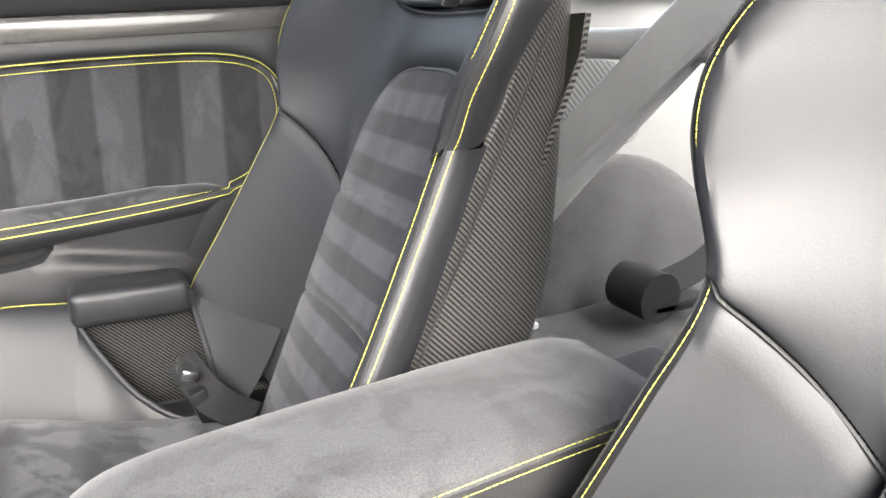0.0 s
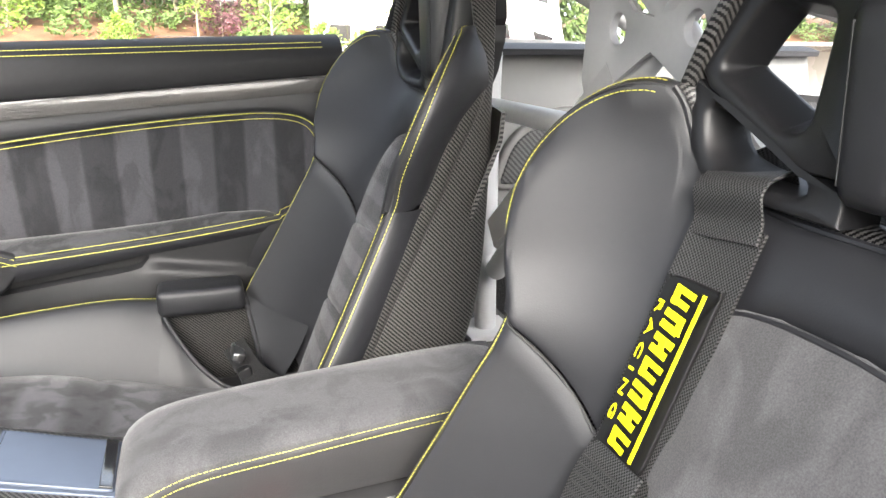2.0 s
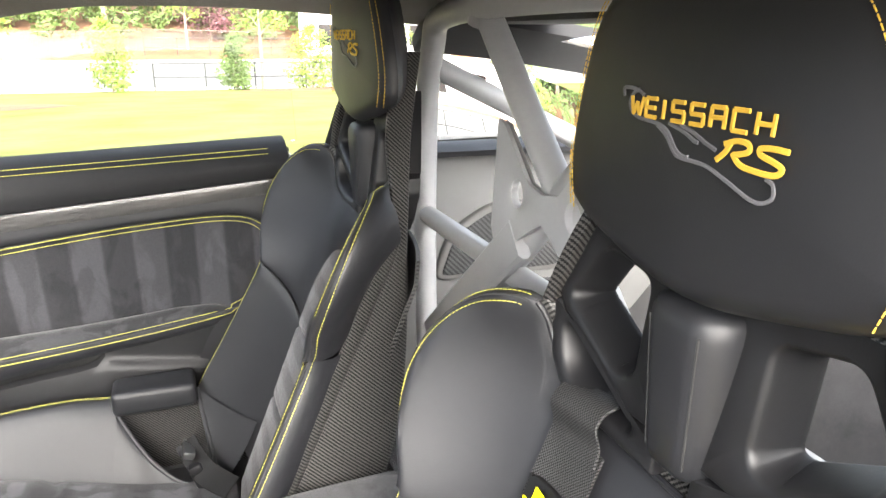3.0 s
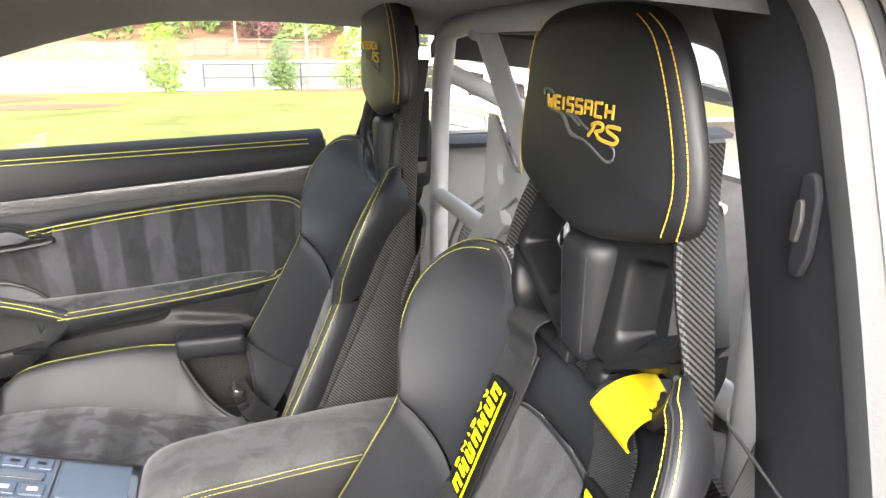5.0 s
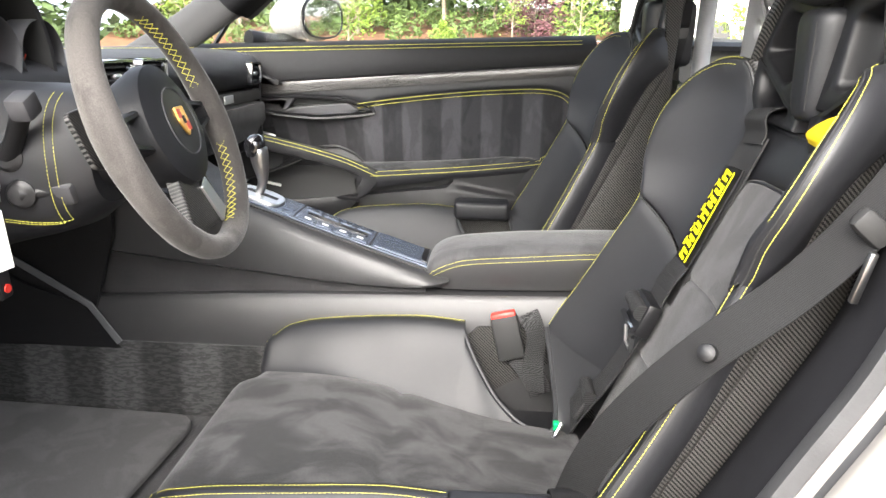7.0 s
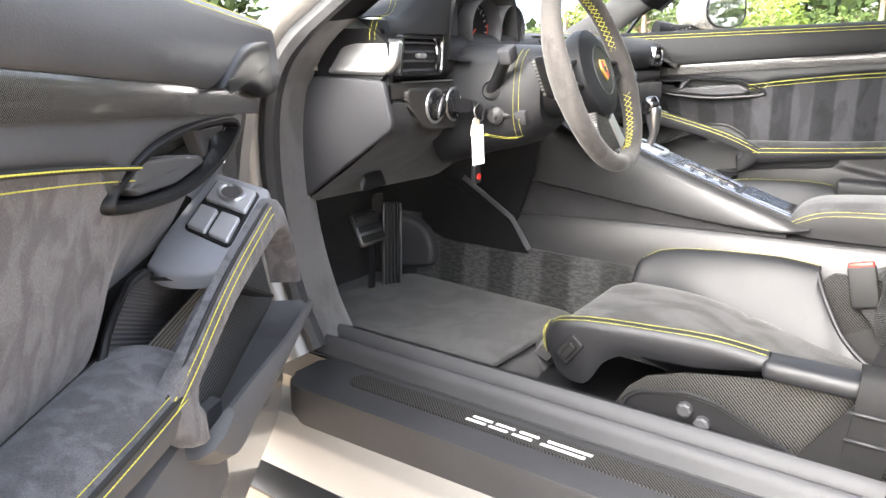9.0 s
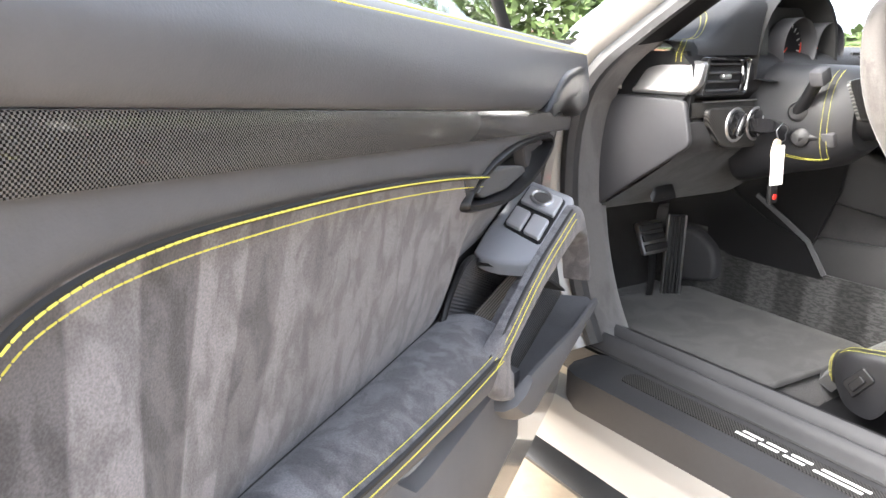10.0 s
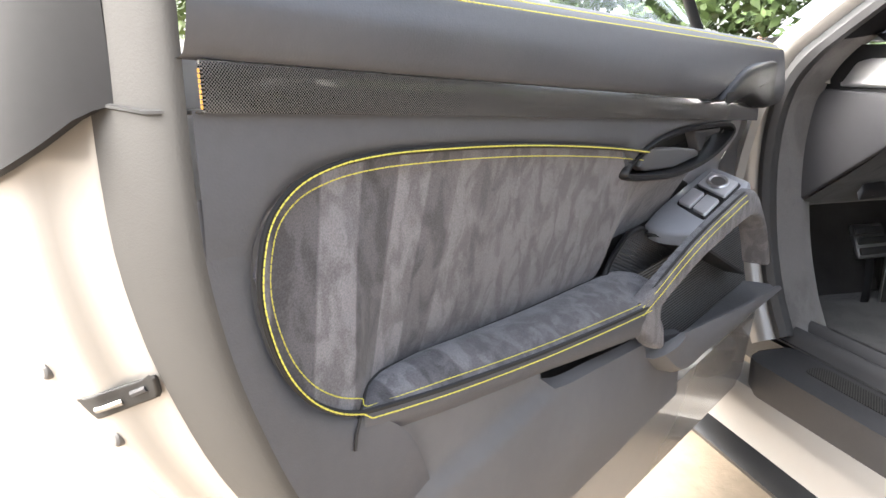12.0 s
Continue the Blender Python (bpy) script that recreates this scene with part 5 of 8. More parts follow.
    for pts in ([(0.066, 1.148), (0.067, 1.1535), (0.0574, 1.1545), (0.048, 1.1530), (0.042, 1.1505)],
                [(0.047, 1.1540), (0.054, 1.1510), (0.0584, 1.1450), (0.0560, 1.1390), (0.0479, 1.1350), (0.0323, 1.1336), (0.022, 1.1325), (0.012, 1.1285), (0.003, 1.1185), (-0.004, 1.1150), (-0.0100, 1.1150)],
                [(0.024, 1.1318), (0.014, 1.1262), (0.004, 1.1160), (-0.0037, 1.1135), (-0.0253, 1.1125), (-0.0445, 1.1065), (-0.0640, 1.0990), (-0.0740, 1.0985), (-0.0805, 1.1030), (-0.0795, 1.1100), (-0.0740, 1.1125)],
                [(0.012, 1.1345), (-0.004, 1.1305), (-0.014, 1.1262), (-0.018, 1.1255)],
                [(0.0, 1.1345), (-0.012, 1.1315), (-0.024, 1.1265), (-0.034, 1.1230)]):
        strip([hrest(p.x, p.y, 0.1042) for p in cat([(a, b, 0) for a, b in pts], 5)], 0.0026, 0.0012, (-1, 0, 0), outline)
    part("track_outline", outline, GREY_THREAD, t, "grey embroidered winding line")
    # seat cushion middle
    def cushion(u, v):
        x = -0.350 + 0.625 * u
        w = 0.185 - 0.030 * u
        z = spline([(0, 0.345), (0.04, 0.374), (0.12, 0.386), (0.35, 0.384), (0.52, 0.362), (0.75, 0.325), (1, 0.305)], u)
        y = (2 * v - 1)
        z += 0.010 * (1 - y ** 4) * math.sin(math.pi * min(1, u * 1.3)) - 0.006 * math.exp(-((u - 0.5) / 0.016) ** 2)
        return (x, y * w, z - 0.02 * max(0, abs(y) - 0.85) * 6 * (1 if u < 0.1 else 0.15))
    part("cushion", sheet(cushion, 50, 20, 0.03), SUEDE_WORN if harness else SUEDE_CUSHION, t, "grey suede seat cushion with a cross seam", flip=True)
    part("cushion_front", sheet(lambda u, v: (-0.350 + 0.05 * v * v, (2 * u - 1) * 0.182, 0.345 - 0.085 * v), 10, 5), SUEDE_WORN if harness else SUEDE, t)
    part("base_shell", prism(round_poly([(-0.33, -0.24), (0.38, -0.25), (0.38, 0.25), (-0.33, 0.24)], 0.05), lambda a, b, c: Vector((a, b, 0.262 + c)), 0.03), PLASTIC, t)
    # rails and side brackets
    for s in (-1, 1):
        br = round_poly([(-0.14, 0.24), (-0.13, 0.345), (-0.109, 0.364), (-0.034, 0.382), (0.012, 0.377), (0.107, 0.337), (0.26, 0.26)], 0.014)
        part("side_bracket", prism(br, lambda a, b, c: Vector((a, s * (0.295 - c), b)), 0.006, 0.001, 1), PLASTIC, t, "black steel side bracket")
        for bx, bz in ((-0.033, 0.356), (-0.005, 0.340)):
            part("bolt", tube([Vector((bx, s * 0.292, bz)), Vector((bx, s * 0.305, bz)), Vector((bx, s * 0.307, bz))], [0.012, 0.012, 0.008], 8), PLASTIC_GREY, t, smooth=False)
        part("bracket_rim", tube([Vector((a, s * 0.296, b)) for a, b in br], 0.004, 6, True), PLASTIC, t)
        part("seat_rail", box((0.0, s * 0.27, 0.245), (0.55, 0.04, 0.02), 0.004), STEEL, t)
    return t


driver_seat = seat("bucket_seat", "black leather bucket seat with carbon shell and yellow stitching, harness fitted", -0.362, 0.0, 0.0, True)
passenger_seat = seat("bucket_seat", "black leather bucket seat with carbon shell and striped suede insert", 0.372, 0.047, -0.055, False)


def side_parts(t, s):
    """What sits only on the door side: height switch, belt pad over the cut-out."""
    sw = part("height_switch", pillow(round_poly([(-0.262, 0.389), (-0.240, 0.367), (-0.209, 0.410), (-0.231, 0.428)], 0.007), lambda a, b, c: Vector((a, s * (0.277 + c), b)), 0.008, 0.003), PLASTIC, t, "black seat height switch")
    part("rocker", pillow(round_poly([(-0.249, 0.390), (-0.239, 0.380), (-0.222, 0.405), (-0.232, 0.414)], 0.003), lambda a, b, c: Vector((a, s * (0.284 + c), b)), 0.006, 0.002), PLASTIC, sw)
    part("bridge_pad", box((0.142, s * 0.268, 0.446 if s < 0 else 0.460), (0.155, 0.056 if s < 0 else 0.080, 0.030 if s < 0 else 0.050), 0.012, 3), LEATHER, t, "leather pad over the belt cut-out")


side_parts(driver_seat, -1)
side_parts(passenger_seat, 1)

# ---- doors ----
# door space: x along the door from its front edge, y out of the panel into the cabin, z up
LOOP_TOP = [(0.30, 0.750), (0.45, 0.772), (0.56, 0.787), (0.66, 0.802), (0.78, 0.817), (0.90, 0.829), (1.02, 0.837), (1.08, 0.838), (1.12, 0.834), (1.15, 0.824), (1.172, 0.803), (1.182, 0.768)]
LOOP_BOT = [(1.182, 0.768), (1.180, 0.735), (1.168, 0.697), (1.148, 0.667), (1.122, 0.646), (1.095, 0.634)]
EDGE_BOT = [(0.60, 0.590, 0.033), (0.70, 0.597, 0.030), (0.85, 0.608, 0.022), (0.98, 0.620, 0.012), (1.05, 0.628, 0.005), (1.095, 0.634, 0.0)]
SEAM_IN = [(0.50, 0.603, -0.060), (0.60, 0.607, -0.060), (0.75, 0.613, -0.058), (0.90, 0.623, -0.054), (1.00, 0.634, -0.045), (1.06, 0.641, -0.028), (1.095, 0.634, -0.004)]


def door_edge(z):
    """Rear edge of the lining."""
    return spline([(0.36, 1.02), (0.45, 1.08), (0.55, 1.142), (0.594, 1.165), (0.65, 1.187), (0.718, 1.208), (0.80, 1.221), (0.96, 1.221)], z)


def door_out(z):
    """How far the outer skin lies behind the lining."""
    return -spline([(0.20, 0.13), (0.40, 0.16), (0.55, 0.20), (0.70, 0.245), (0.85, 0.25), (0.95, 0.23)], z)


def door(name, label, m, flip):
    t = thing(name, label, "", "", place=m)
    t.parent = car

    def dp(pname, bm, material, parent=None, lab="", smooth=True):
        if flip:
            for v in bm.verts:
                v.co.y = -v.co.y
            bmesh.ops.reverse_faces(bm, faces=bm.faces)
        return part(pname, bm, material, parent or t, lab, smooth)
    cf_top = lambda u: 0.817 + 0.0755 * u
    cf_bot = lambda u: 0.7885 + 0.0757 * u
    st_z = lambda u: 0.922 + 0.036 * u
    # upper padded rail
    def upper(u, v):
        x = -0.02 + 1.245 * u
        lo = cf_top(x) + 0.001
        prof = [(0.0, lo), (0.012, lo + 0.004), (0.020, lo + 0.03), (0.014, st_z(x) - 0.012), (0.006, st_z(x)), (-0.02, st_z(x) + 0.014), (-0.06, st_z(x) + 0.020), (-0.085, st_z(x) + 0.018)]
        p = cat([(a, b) for a, b in prof], 3)
        q = p[min(int(v * (len(p) - 1) + 0.5), len(p) - 1)]
        end = max(0.0, (u - 0.965) / 0.035)
        return (x, q.x - 0.004 * end ** 2, q.y)
    # driver's rail in leather lightened for daylight, passenger's in a duller leather
    dp("top_rail", sheet(upper, 40, 21, 0.0), HOOD_LEATHER if flip else DOOR_LEATHER_LIT, None, "padded black leather top rail")
    for d in (-0.006, 0.006):
        ts = stitches([Vector((-0.01 + 1.2 * k / 60, 0.0085 - d * 0.8, st_z(-0.01 + 1.2 * k / 60) + d * 0.75 + 0.001)) for k in range(61)], 0.0062, 0.0010, 0.0009)
        dp("stitching", ts, YELLOW, None, "yellow stitching")
    # carbon strip
    def cf(u, v):
        x = 0.10 + 1.115 * u
        return (x, 0.004 + 0.0014 * math.sin(math.pi * v) ** 0.7, cf_bot(x) + (cf_top(x) - cf_bot(x)) * v)
    dp("carbon_strip", sheet(cf, 30, 8, 0.004), CARBON_PLAIN, None, "glossy woven carbon trim strip")
    dp("strip_edge", tube([Vector((0.10 + 1.115 * k / 20, 0.006, cf_top(0.10 + 1.115 * k / 20))) for k in range(21)], 0.0014, 6), SILVER)
    dp("strip_end", stitches([Vector((1.2165, 0.0075, cf_bot(1.2165) + 0.001)), Vector((1.2165, 0.0075, cf_top(1.2165) - 0.001))], 0.0026, 0.0006, 0.0012), GOLD)
    dp("cap_joint", tube([Vector((1.214, 0.004, cf_bot(1.214))), Vector((1.236, -0.02, cf_bot(1.214))), Vector((1.239, -0.07, cf_bot(1.214) + 0.004))], 0.0018, 6), SEAM)
    # rear end cap of the lining and its painted frame
    def cap(u, v):
        z = 0.36 + 0.60 * v
        xe = door_edge(z)
        a = u * math.pi / 2
        return (xe + 0.016 * math.sin(a), -0.085 * (1 - math.cos(a)), z)
    dp("lining_edge", sheet(cap, 8, 24), LINING_EDGE, None, "grey moulded rear edge of the lining")
    # leather field round the suede, down to the map pocket
    def face_y(x, z):
        lift = spline([(0.55, 0.034), (0.70, 0.030), (0.85, 0.022), (0.98, 0.012), (1.095, 0.0)], max(0.55, min(1.095, x)))
        f = max(0.0, 1 - abs(z - 0.60) / 0.075) if z < 0.66 else 0.0
        return lift * min(1.0, f * 1.4)
    top_z = lambda x: spline(LOOP_TOP, x)
    def above(u, v):
        x = 0.22 + 1.0 * u
        z0 = spline([(0.2, 0.800), (0.324, 0.806), (0.43, 0.807), (0.511, 0.800), (0.565, 0.788), (0.605, 0.772), (0.615, 0.795)], x) if x < 0.612 else top_z(min(x, 1.15)) if x < 1.15 else spline([(1.15, 0.824), (1.172, 0.803), (1.182, 0.768), (1.2, 0.76), (1.222, 0.76)], x)
        z1 = cf_bot(x)
        z = z0 + (z1 - z0) * v
        return (x, 0.002 - 0.010 * (1 - v) ** 6, z)
    # one leather on both doors; the driver's copy has daylight in its colour
    dp("upper_lining", sheet(above, 40, 8), LEATHER if flip else DOOR_LEATHER_LIT, None)
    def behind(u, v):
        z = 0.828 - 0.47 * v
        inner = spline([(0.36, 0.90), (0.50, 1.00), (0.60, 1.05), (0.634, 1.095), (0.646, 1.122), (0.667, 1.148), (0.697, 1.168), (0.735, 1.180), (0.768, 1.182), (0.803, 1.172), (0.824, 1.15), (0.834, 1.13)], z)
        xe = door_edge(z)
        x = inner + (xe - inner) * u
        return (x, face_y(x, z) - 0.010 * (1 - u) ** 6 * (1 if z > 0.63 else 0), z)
    dp("rear_lining", sheet(behind, 8, 40), LEATHER if flip else DOOR_LEATHER_LIT, None)
    def fascia(u, v):
        x = 0.56 + 0.535 * u
        z0 = spline([(a, b) for a, b, c in EDGE_BOT], max(0.6, x))
        y0 = spline([(a, c) for a, b, c in EDGE_BOT], max(0.6, x))
        drop = lerp([(0.56, 0.040), (0.62, 0.040), (0.84, 0.027), (1.095, 0.027)], x)
        return (x, y0 + 0.004 * math.sin(math.pi * v) - 0.008 * v, z0 - drop * v)
    dp("ledge_fascia", sheet(fascia, 24, 6), LEATHER if flip else DOOR_LEATHER_LIT, None)
    def lower(u, v):
        x = 0.42 + 0.72 * u
        z1 = spline([(0.42, 0.495), (0.52, 0.520), (0.60, 0.532), (0.72, 0.548), (0.825, 0.563), (0.845, 0.582), (0.98, 0.595), (1.06, 0.603), (1.14, 0.61)], x)
        z = z1 + (0.385 - z1) * v
        slack = math.sin(math.pi * min(1, max(0.0, (1 - u) * 1.1))) * math.sin(math.pi * (0.15 + 0.8 * v))
        xx = min(x, door_edge(z))
        crease = spline([(0.80, 0.572), (0.834, 0.567), (0.95, 0.546), (1.037, 0.53), (1.14, 0.50)], x)
        below = max(0.0, min(1.0, (crease - z) / 0.012)) if x > 0.8 else 1.0
        edge = lerp([(0, 1), (0.03, 0), (1, 0)], v) if x < 0.84 else 0.0
        return (xx, lerp([(0.84, 0.010), (0.98, 0.004), (1.05, -0.003), (1.14, -0.006)], x) + 0.016 * slack * below + 0.0015 * below - 0.012 * edge, z)
    # same black moulding on both doors, painted brighter where daylight reaches it
    dp("map_pocket", sheet(lower, 48, 24), PLASTIC if flip else DOOR_PLASTIC_LIT, None, "black moulded map pocket")
    dp("pocket_gap", box((0.70, -0.022, 0.553), (0.31, 0.012, 0.06), 0.004, 1, Euler((0, radians(-7), 0)).to_matrix()), SEAM, None)
    dp("ledge_joint", tube([Vector((1.098, 0.0, 0.634)), Vector((1.106, 0.002, 0.62)), Vector((1.108, 0.002, 0.607))], 0.0014, 6), SEAM)
    # suede field and ledge
    def field(u, v):
        x = 0.30 + 0.882 * u
        zt = spline(LOOP_TOP, x) if x > 0.612 else spline([(0.30, 0.752), (0.348, 0.747), (0.44, 0.743), (0.523, 0.749), (0.592, 0.757), (0.612, 0.765)], x)
        if x > 1.095:
            zb = spline([(1.095, 0.634), (1.122, 0.646), (1.148, 0.667), (1.168, 0.697), (1.180, 0.735), (1.182, 0.768)], x)
            yb = -0.006
        else:
            zb = spline([(a, b) for a, b, c in SEAM_IN], max(0.5, x))
            yb = spline([(a, c) for a, b, c in SEAM_IN], max(0.5, x))
        yt = -0.009
        sunk = 0.055 * min(1.0, max(0.0, (0.585 - x) / 0.10)) * (1 - v) ** 0.6
        return (x, yb + (yt - yb) * v ** 0.75 - sunk, zb + (zt - zb) * v)
    # one suede on both doors, a lit copy here and a shaded one there
    dp("suede_panel", sheet(field, 50, 16), SUEDE_DOOR_SHADED if flip else SUEDE_BRUSHED_LIT, None, "grey brushed suede door panel")
    def ledge(u, v):
        x = 0.545 + 0.55 * u
        za, ya = spline([(a, b) for a, b, c in SEAM_IN], x), spline([(a, c) for a, b, c in SEAM_IN], x)
        zb, yb = spline([(a, b) for a, b, c in EDGE_BOT], max(0.6, x)), spline([(a, c) for a, b, c in EDGE_BOT], max(0.6, x))
        return (x, ya + (yb - ya) * v, za + (zb - za) * v + 0.016 * math.sin(math.pi * v) ** 0.8 * min(1, (1 - u) * 5))
    dp("armrest_ledge", sheet(ledge, 30, 10), SUEDE_SHADED if flip else SUEDE_BRUSHED_LIT, None, "grey suede armrest ledge")
    dp("ledge_seam", tube([Vector(ledge(k / 20, 0)) + Vector((0, 0.001, 0.001)) for k in range(21)], 0.0014, 6), SEAM)
    lp = cat([(x, 0.0005, z) for x, z in LOOP_TOP[2:]] + [(x, 0.0, z) for x, z in LOOP_BOT[1:]], 6)
    low = cat([(a, c, b) for a, b, c in EDGE_BOT[::-1]], 6)
    cen = Vector((0.9, 0, 0.73))
    for d, off in ((0.0, 0.003), (-0.011, -0.004)):
        k = len(lp)
        line = []
        for i, q in enumerate(lp):
            tg = (lp[min(i + 1, k - 1)] - lp[max(i - 1, 0)])
            nn = Vector((tg.z, 0, -tg.x)).normalized()
            if nn.dot(q - cen) < 0:
                nn = -nn
            line.append(q + nn * d + Vector((0, off, 0)))
        line += [q + Vector((0, 0.003 if d == 0 else -0.0045, -0.005 if d == 0 else 0.0062 - 0.004 * max(0.0, (q.x - 1.0) / 0.095))) for q in low[1:]]
        dp("loop_stitching", stitches(line, 0.0056, 0.0003, 0.0010 if d == 0 else 0.0008), YELLOW, None, "yellow stitching round the suede")
    dp("loop_piping", tube([q + Vector((0, -0.001, 0)) for q in lp + low[1:]], 0.0026, 6), SEAM)
    # grab handle: suede bow in front of an open bin
    bow_o = cat([(0.630, 0.594), (0.54, 0.634), (0.44, 0.665), (0.335, 0.692), (0.285, 0.702), (0.245, 0.690), (0.205, 0.650), (0.165, 0.598), (0.135, 0.55), (0.11, 0.50), (0.14, 0.47), (0.25, 0.462), (0.38, 0.470), (0.478, 0.500), (0.566, 0.517), (0.612, 0.550)], 5, True)
    bow_i = cat([(0.562, 0.588), (0.467, 0.618), (0.39, 0.636), (0.322, 0.650), (0.255, 0.655), (0.205, 0.632), (0.178, 0.597), (0.160, 0.56), (0.145, 0.525), (0.18, 0.506), (0.27, 0.505), (0.38, 0.512), (0.45, 0.518), (0.52, 0.532), (0.565, 0.558), (0.574, 0.574)], 5, True)
    def bow_y(x):
        return spline([(0.08, 0.066), (0.20, 0.064), (0.30, 0.060), (0.45, 0.048), (0.57, 0.040), (0.64, 0.029)], x)
    rings = []
    o2 = [(p.x, p.y) for p in bow_o]
    i2 = [(p.x, p.y) for p in bow_i]
    for o, dy in ((o2, -0.018), (o2, -0.011), (inset_ring(o2, 0.002), -0.004), (inset_ring(o2, 0.007), 0.0), (inset_ring(i2, -0.006), 0.0), (inset_ring(i2, -0.002), -0.002), (i2, -0.007), (i2, -0.045)):
        rings.append([Vector((p[0], bow_y(p[0]) + dy, p[1])) for p in o])
    keep = list(range(70, 80)) + list(range(0, 38))
    rings = [[r[i] for i in keep] for r in rings]
    dp("grab_handle", loft(rings, False, False), LEATHER_SOFT if flip else SUEDE_BRUSHED_LIT, None, "suede-wrapped grab handle with yellow stitching")
    ridge = cat([(0.628, 0.594), (0.54, 0.634), (0.44, 0.665), (0.335, 0.692), (0.30, 0.699)], 8)
    for dy, dz, du in ((0.0012, -0.0125, -0.0030), (-0.0006, -0.0034, -0.0006)):
        gs = stitches([Vector((p.x + du, bow_y(p.x) + dy, p.y + dz)) for p in ridge], 0.0062, 0.0003, 0.0010)
        dp("handle_stitching", gs, YELLOW, None, "yellow stitching")
    dp("handle_piping", tube([Vector((p.x, bow_y(p.x) - 0.006, p.y - 0.0002)) for p in ridge], 0.0022, 6), SEAM)
    # bin behind and below the bow
    # passenger's bin lining near black: the shade inside is in the colour
    dp("bin_back", sheet(lambda u, v: (0.02 + 0.56 * u, -0.030 + 0.03 * (1 - v), 0.43 + 0.17 * v), 6, 4), SEAM if flip else RIBS, None, "ribbed black lining of the door bin")
    dp("bin_upper", sheet(lambda u, v: (0.06 + 0.26 * u, -0.046 + 0.015 * (1 - v), 0.560 + 0.085 * v), 6, 4), SEAM if flip else PLASTIC_GREY)
    lip = cat([(0.505, 0.524), (0.44, 0.518), (0.36, 0.511), (0.27, 0.503), (0.18, 0.496), (0.11, 0.490), (0.08, 0.487), (0.062, 0.484)], 5)
    low = cat([(0.565, 0.505), (0.500, 0.462), (0.42, 0.466), (0.33, 0.468), (0.23, 0.470), (0.13, 0.471), (0.08, 0.473), (0.062, 0.475)], 5)
    def lip_y(x):
        return bow_y(max(x, 0.08)) + 0.003
    br_ = []
    for p, q in zip(lip, low):
        yo = lip_y(p.x)
        br_.append([Vector((q.x, 0.0, q.y - 0.006)), Vector((q.x, yo - 0.02, q.y - 0.004)), Vector((q.x, yo - 0.004, q.y + 0.006)), Vector(((p.x + q.x) / 2, yo + 0.002, (p.y + q.y) / 2)), Vector((p.x, yo + 0.002, p.y - 0.005)), Vector((p.x, yo - 0.001, p.y)), Vector((p.x, yo - 0.007, p.y)), Vector((p.x, yo - 0.010, p.y - 0.006)), Vector((q.x, yo - 0.02, q.y + 0.010)), Vector((q.x, 0.0, q.y + 0.008))])
    dp("bin", loft(br_, True, True), PLASTIC if flip else DOOR_PLASTIC_LIT, None, "black moulded bin in front of the door pocket")
    if flip:
        dp("speaker_label", box((0.30, -0.012, 0.545), (0.045, 0.004, 0.008), 0.001, 1, Euler((0, radians(12), 0)).to_matrix()), WHITE, None, "small white label on the speaker")
    # switch panel on the slope in front of the suede
    sa, sb = Vector((0.142, -0.005, -0.033)).normalized(), Vector((0.058, 0.064, -0.006)).normalized()
    sn = sb.cross(sa).normalized()
    if sn.z < 0:
        sn = -sn
    def swp(a, b, c):
        return Vector((0.196, -0.032, 0.709)) + sa * a + sb * b + sn * c + sn * (-0.10 * max(0.0, a - 0.19) ** 1.0 - 0.5 * max(0.0, -a - 0.02))
    so = along(list(round_poly([(-0.045, -0.008), (-0.010, -0.026), (0.113, -0.034), (0.243, -0.034), (0.238, 0.010), (0.205, 0.080), (0.175, 0.112), (0.0, 0.114), (-0.040, 0.095)], [0.02, 0.03, 0.05, 0.010, 0.04, 0.05, 0.02, 0.02, 0.02])), 90)
    if flip:
        dp("switch_panel", pillow(round_poly([(0.02, -0.012), (0.115, -0.012), (0.115, 0.050), (0.02, 0.050)], 0.014), swp, 0.0, 0.005, 0.0, -0.012), PLASTIC, None, "black switch panel")
        dp("switch", pillow(round_poly([(0.045, 0.004), (0.098, 0.004), (0.098, 0.034), (0.045, 0.034)], 0.005), swp, 0.0062, 0.0025), SILVER, None, "silver rocker switch")
    else:
        dp("switch_panel", pillow(so, swp, 0.0, 0.006, 0.0, -0.020), DOOR_SATIN, None, "satin grey switch panel")
        dp("switch_frame", pillow(round_poly([(-0.004, -0.006), (0.148, -0.006), (0.151, 0.090), (-0.002, 0.094)], 0.012), swp, 0.0016, 0.0012), PLASTIC, None, "gloss black frame with silver window switches")
        for a0, a1, b0, b1 in ((0.082, 0.143, 0.000, 0.039), (0.082, 0.143, 0.046, 0.085), (0.003, 0.066, 0.001, 0.088)):
            dp("switch", pillow(round_poly([(a0, b0), (a1, b0), (a1, b1), (a0, b1)], 0.006), swp, 0.0062, 0.0025), SWITCH_SILVER, None, "silver rocker switch")
        dp("mirror_knob", tube([swp(0.033 + 0.022 * math.cos(k * math.pi / 10), 0.046 + 0.026 * math.sin(k * math.pi / 10), 0.0085) for k in range(20)], 0.003, 8, True), SILVER, None, "silver mirror adjuster ring")
        dp("mirror_dial", pillow([(0.033 + 0.018 * math.cos(k * math.pi / 8), 0.046 + 0.022 * math.sin(k * math.pi / 8)) for k in range(16)], swp, 0.0095, 0.003), STEEL, None, "grey mirror dial")
    # recess below the switch panel
    rim = cat([(0.585, -0.050, 0.592), (0.566, -0.050, 0.612), (0.550, -0.050, 0.628), (0.525, -0.050, 0.643), (0.492, -0.051, 0.655), (0.455, -0.054, 0.655), (0.42, -0.060, 0.648)], 6)
    back = Vector((-0.300, -0.014, -0.124))
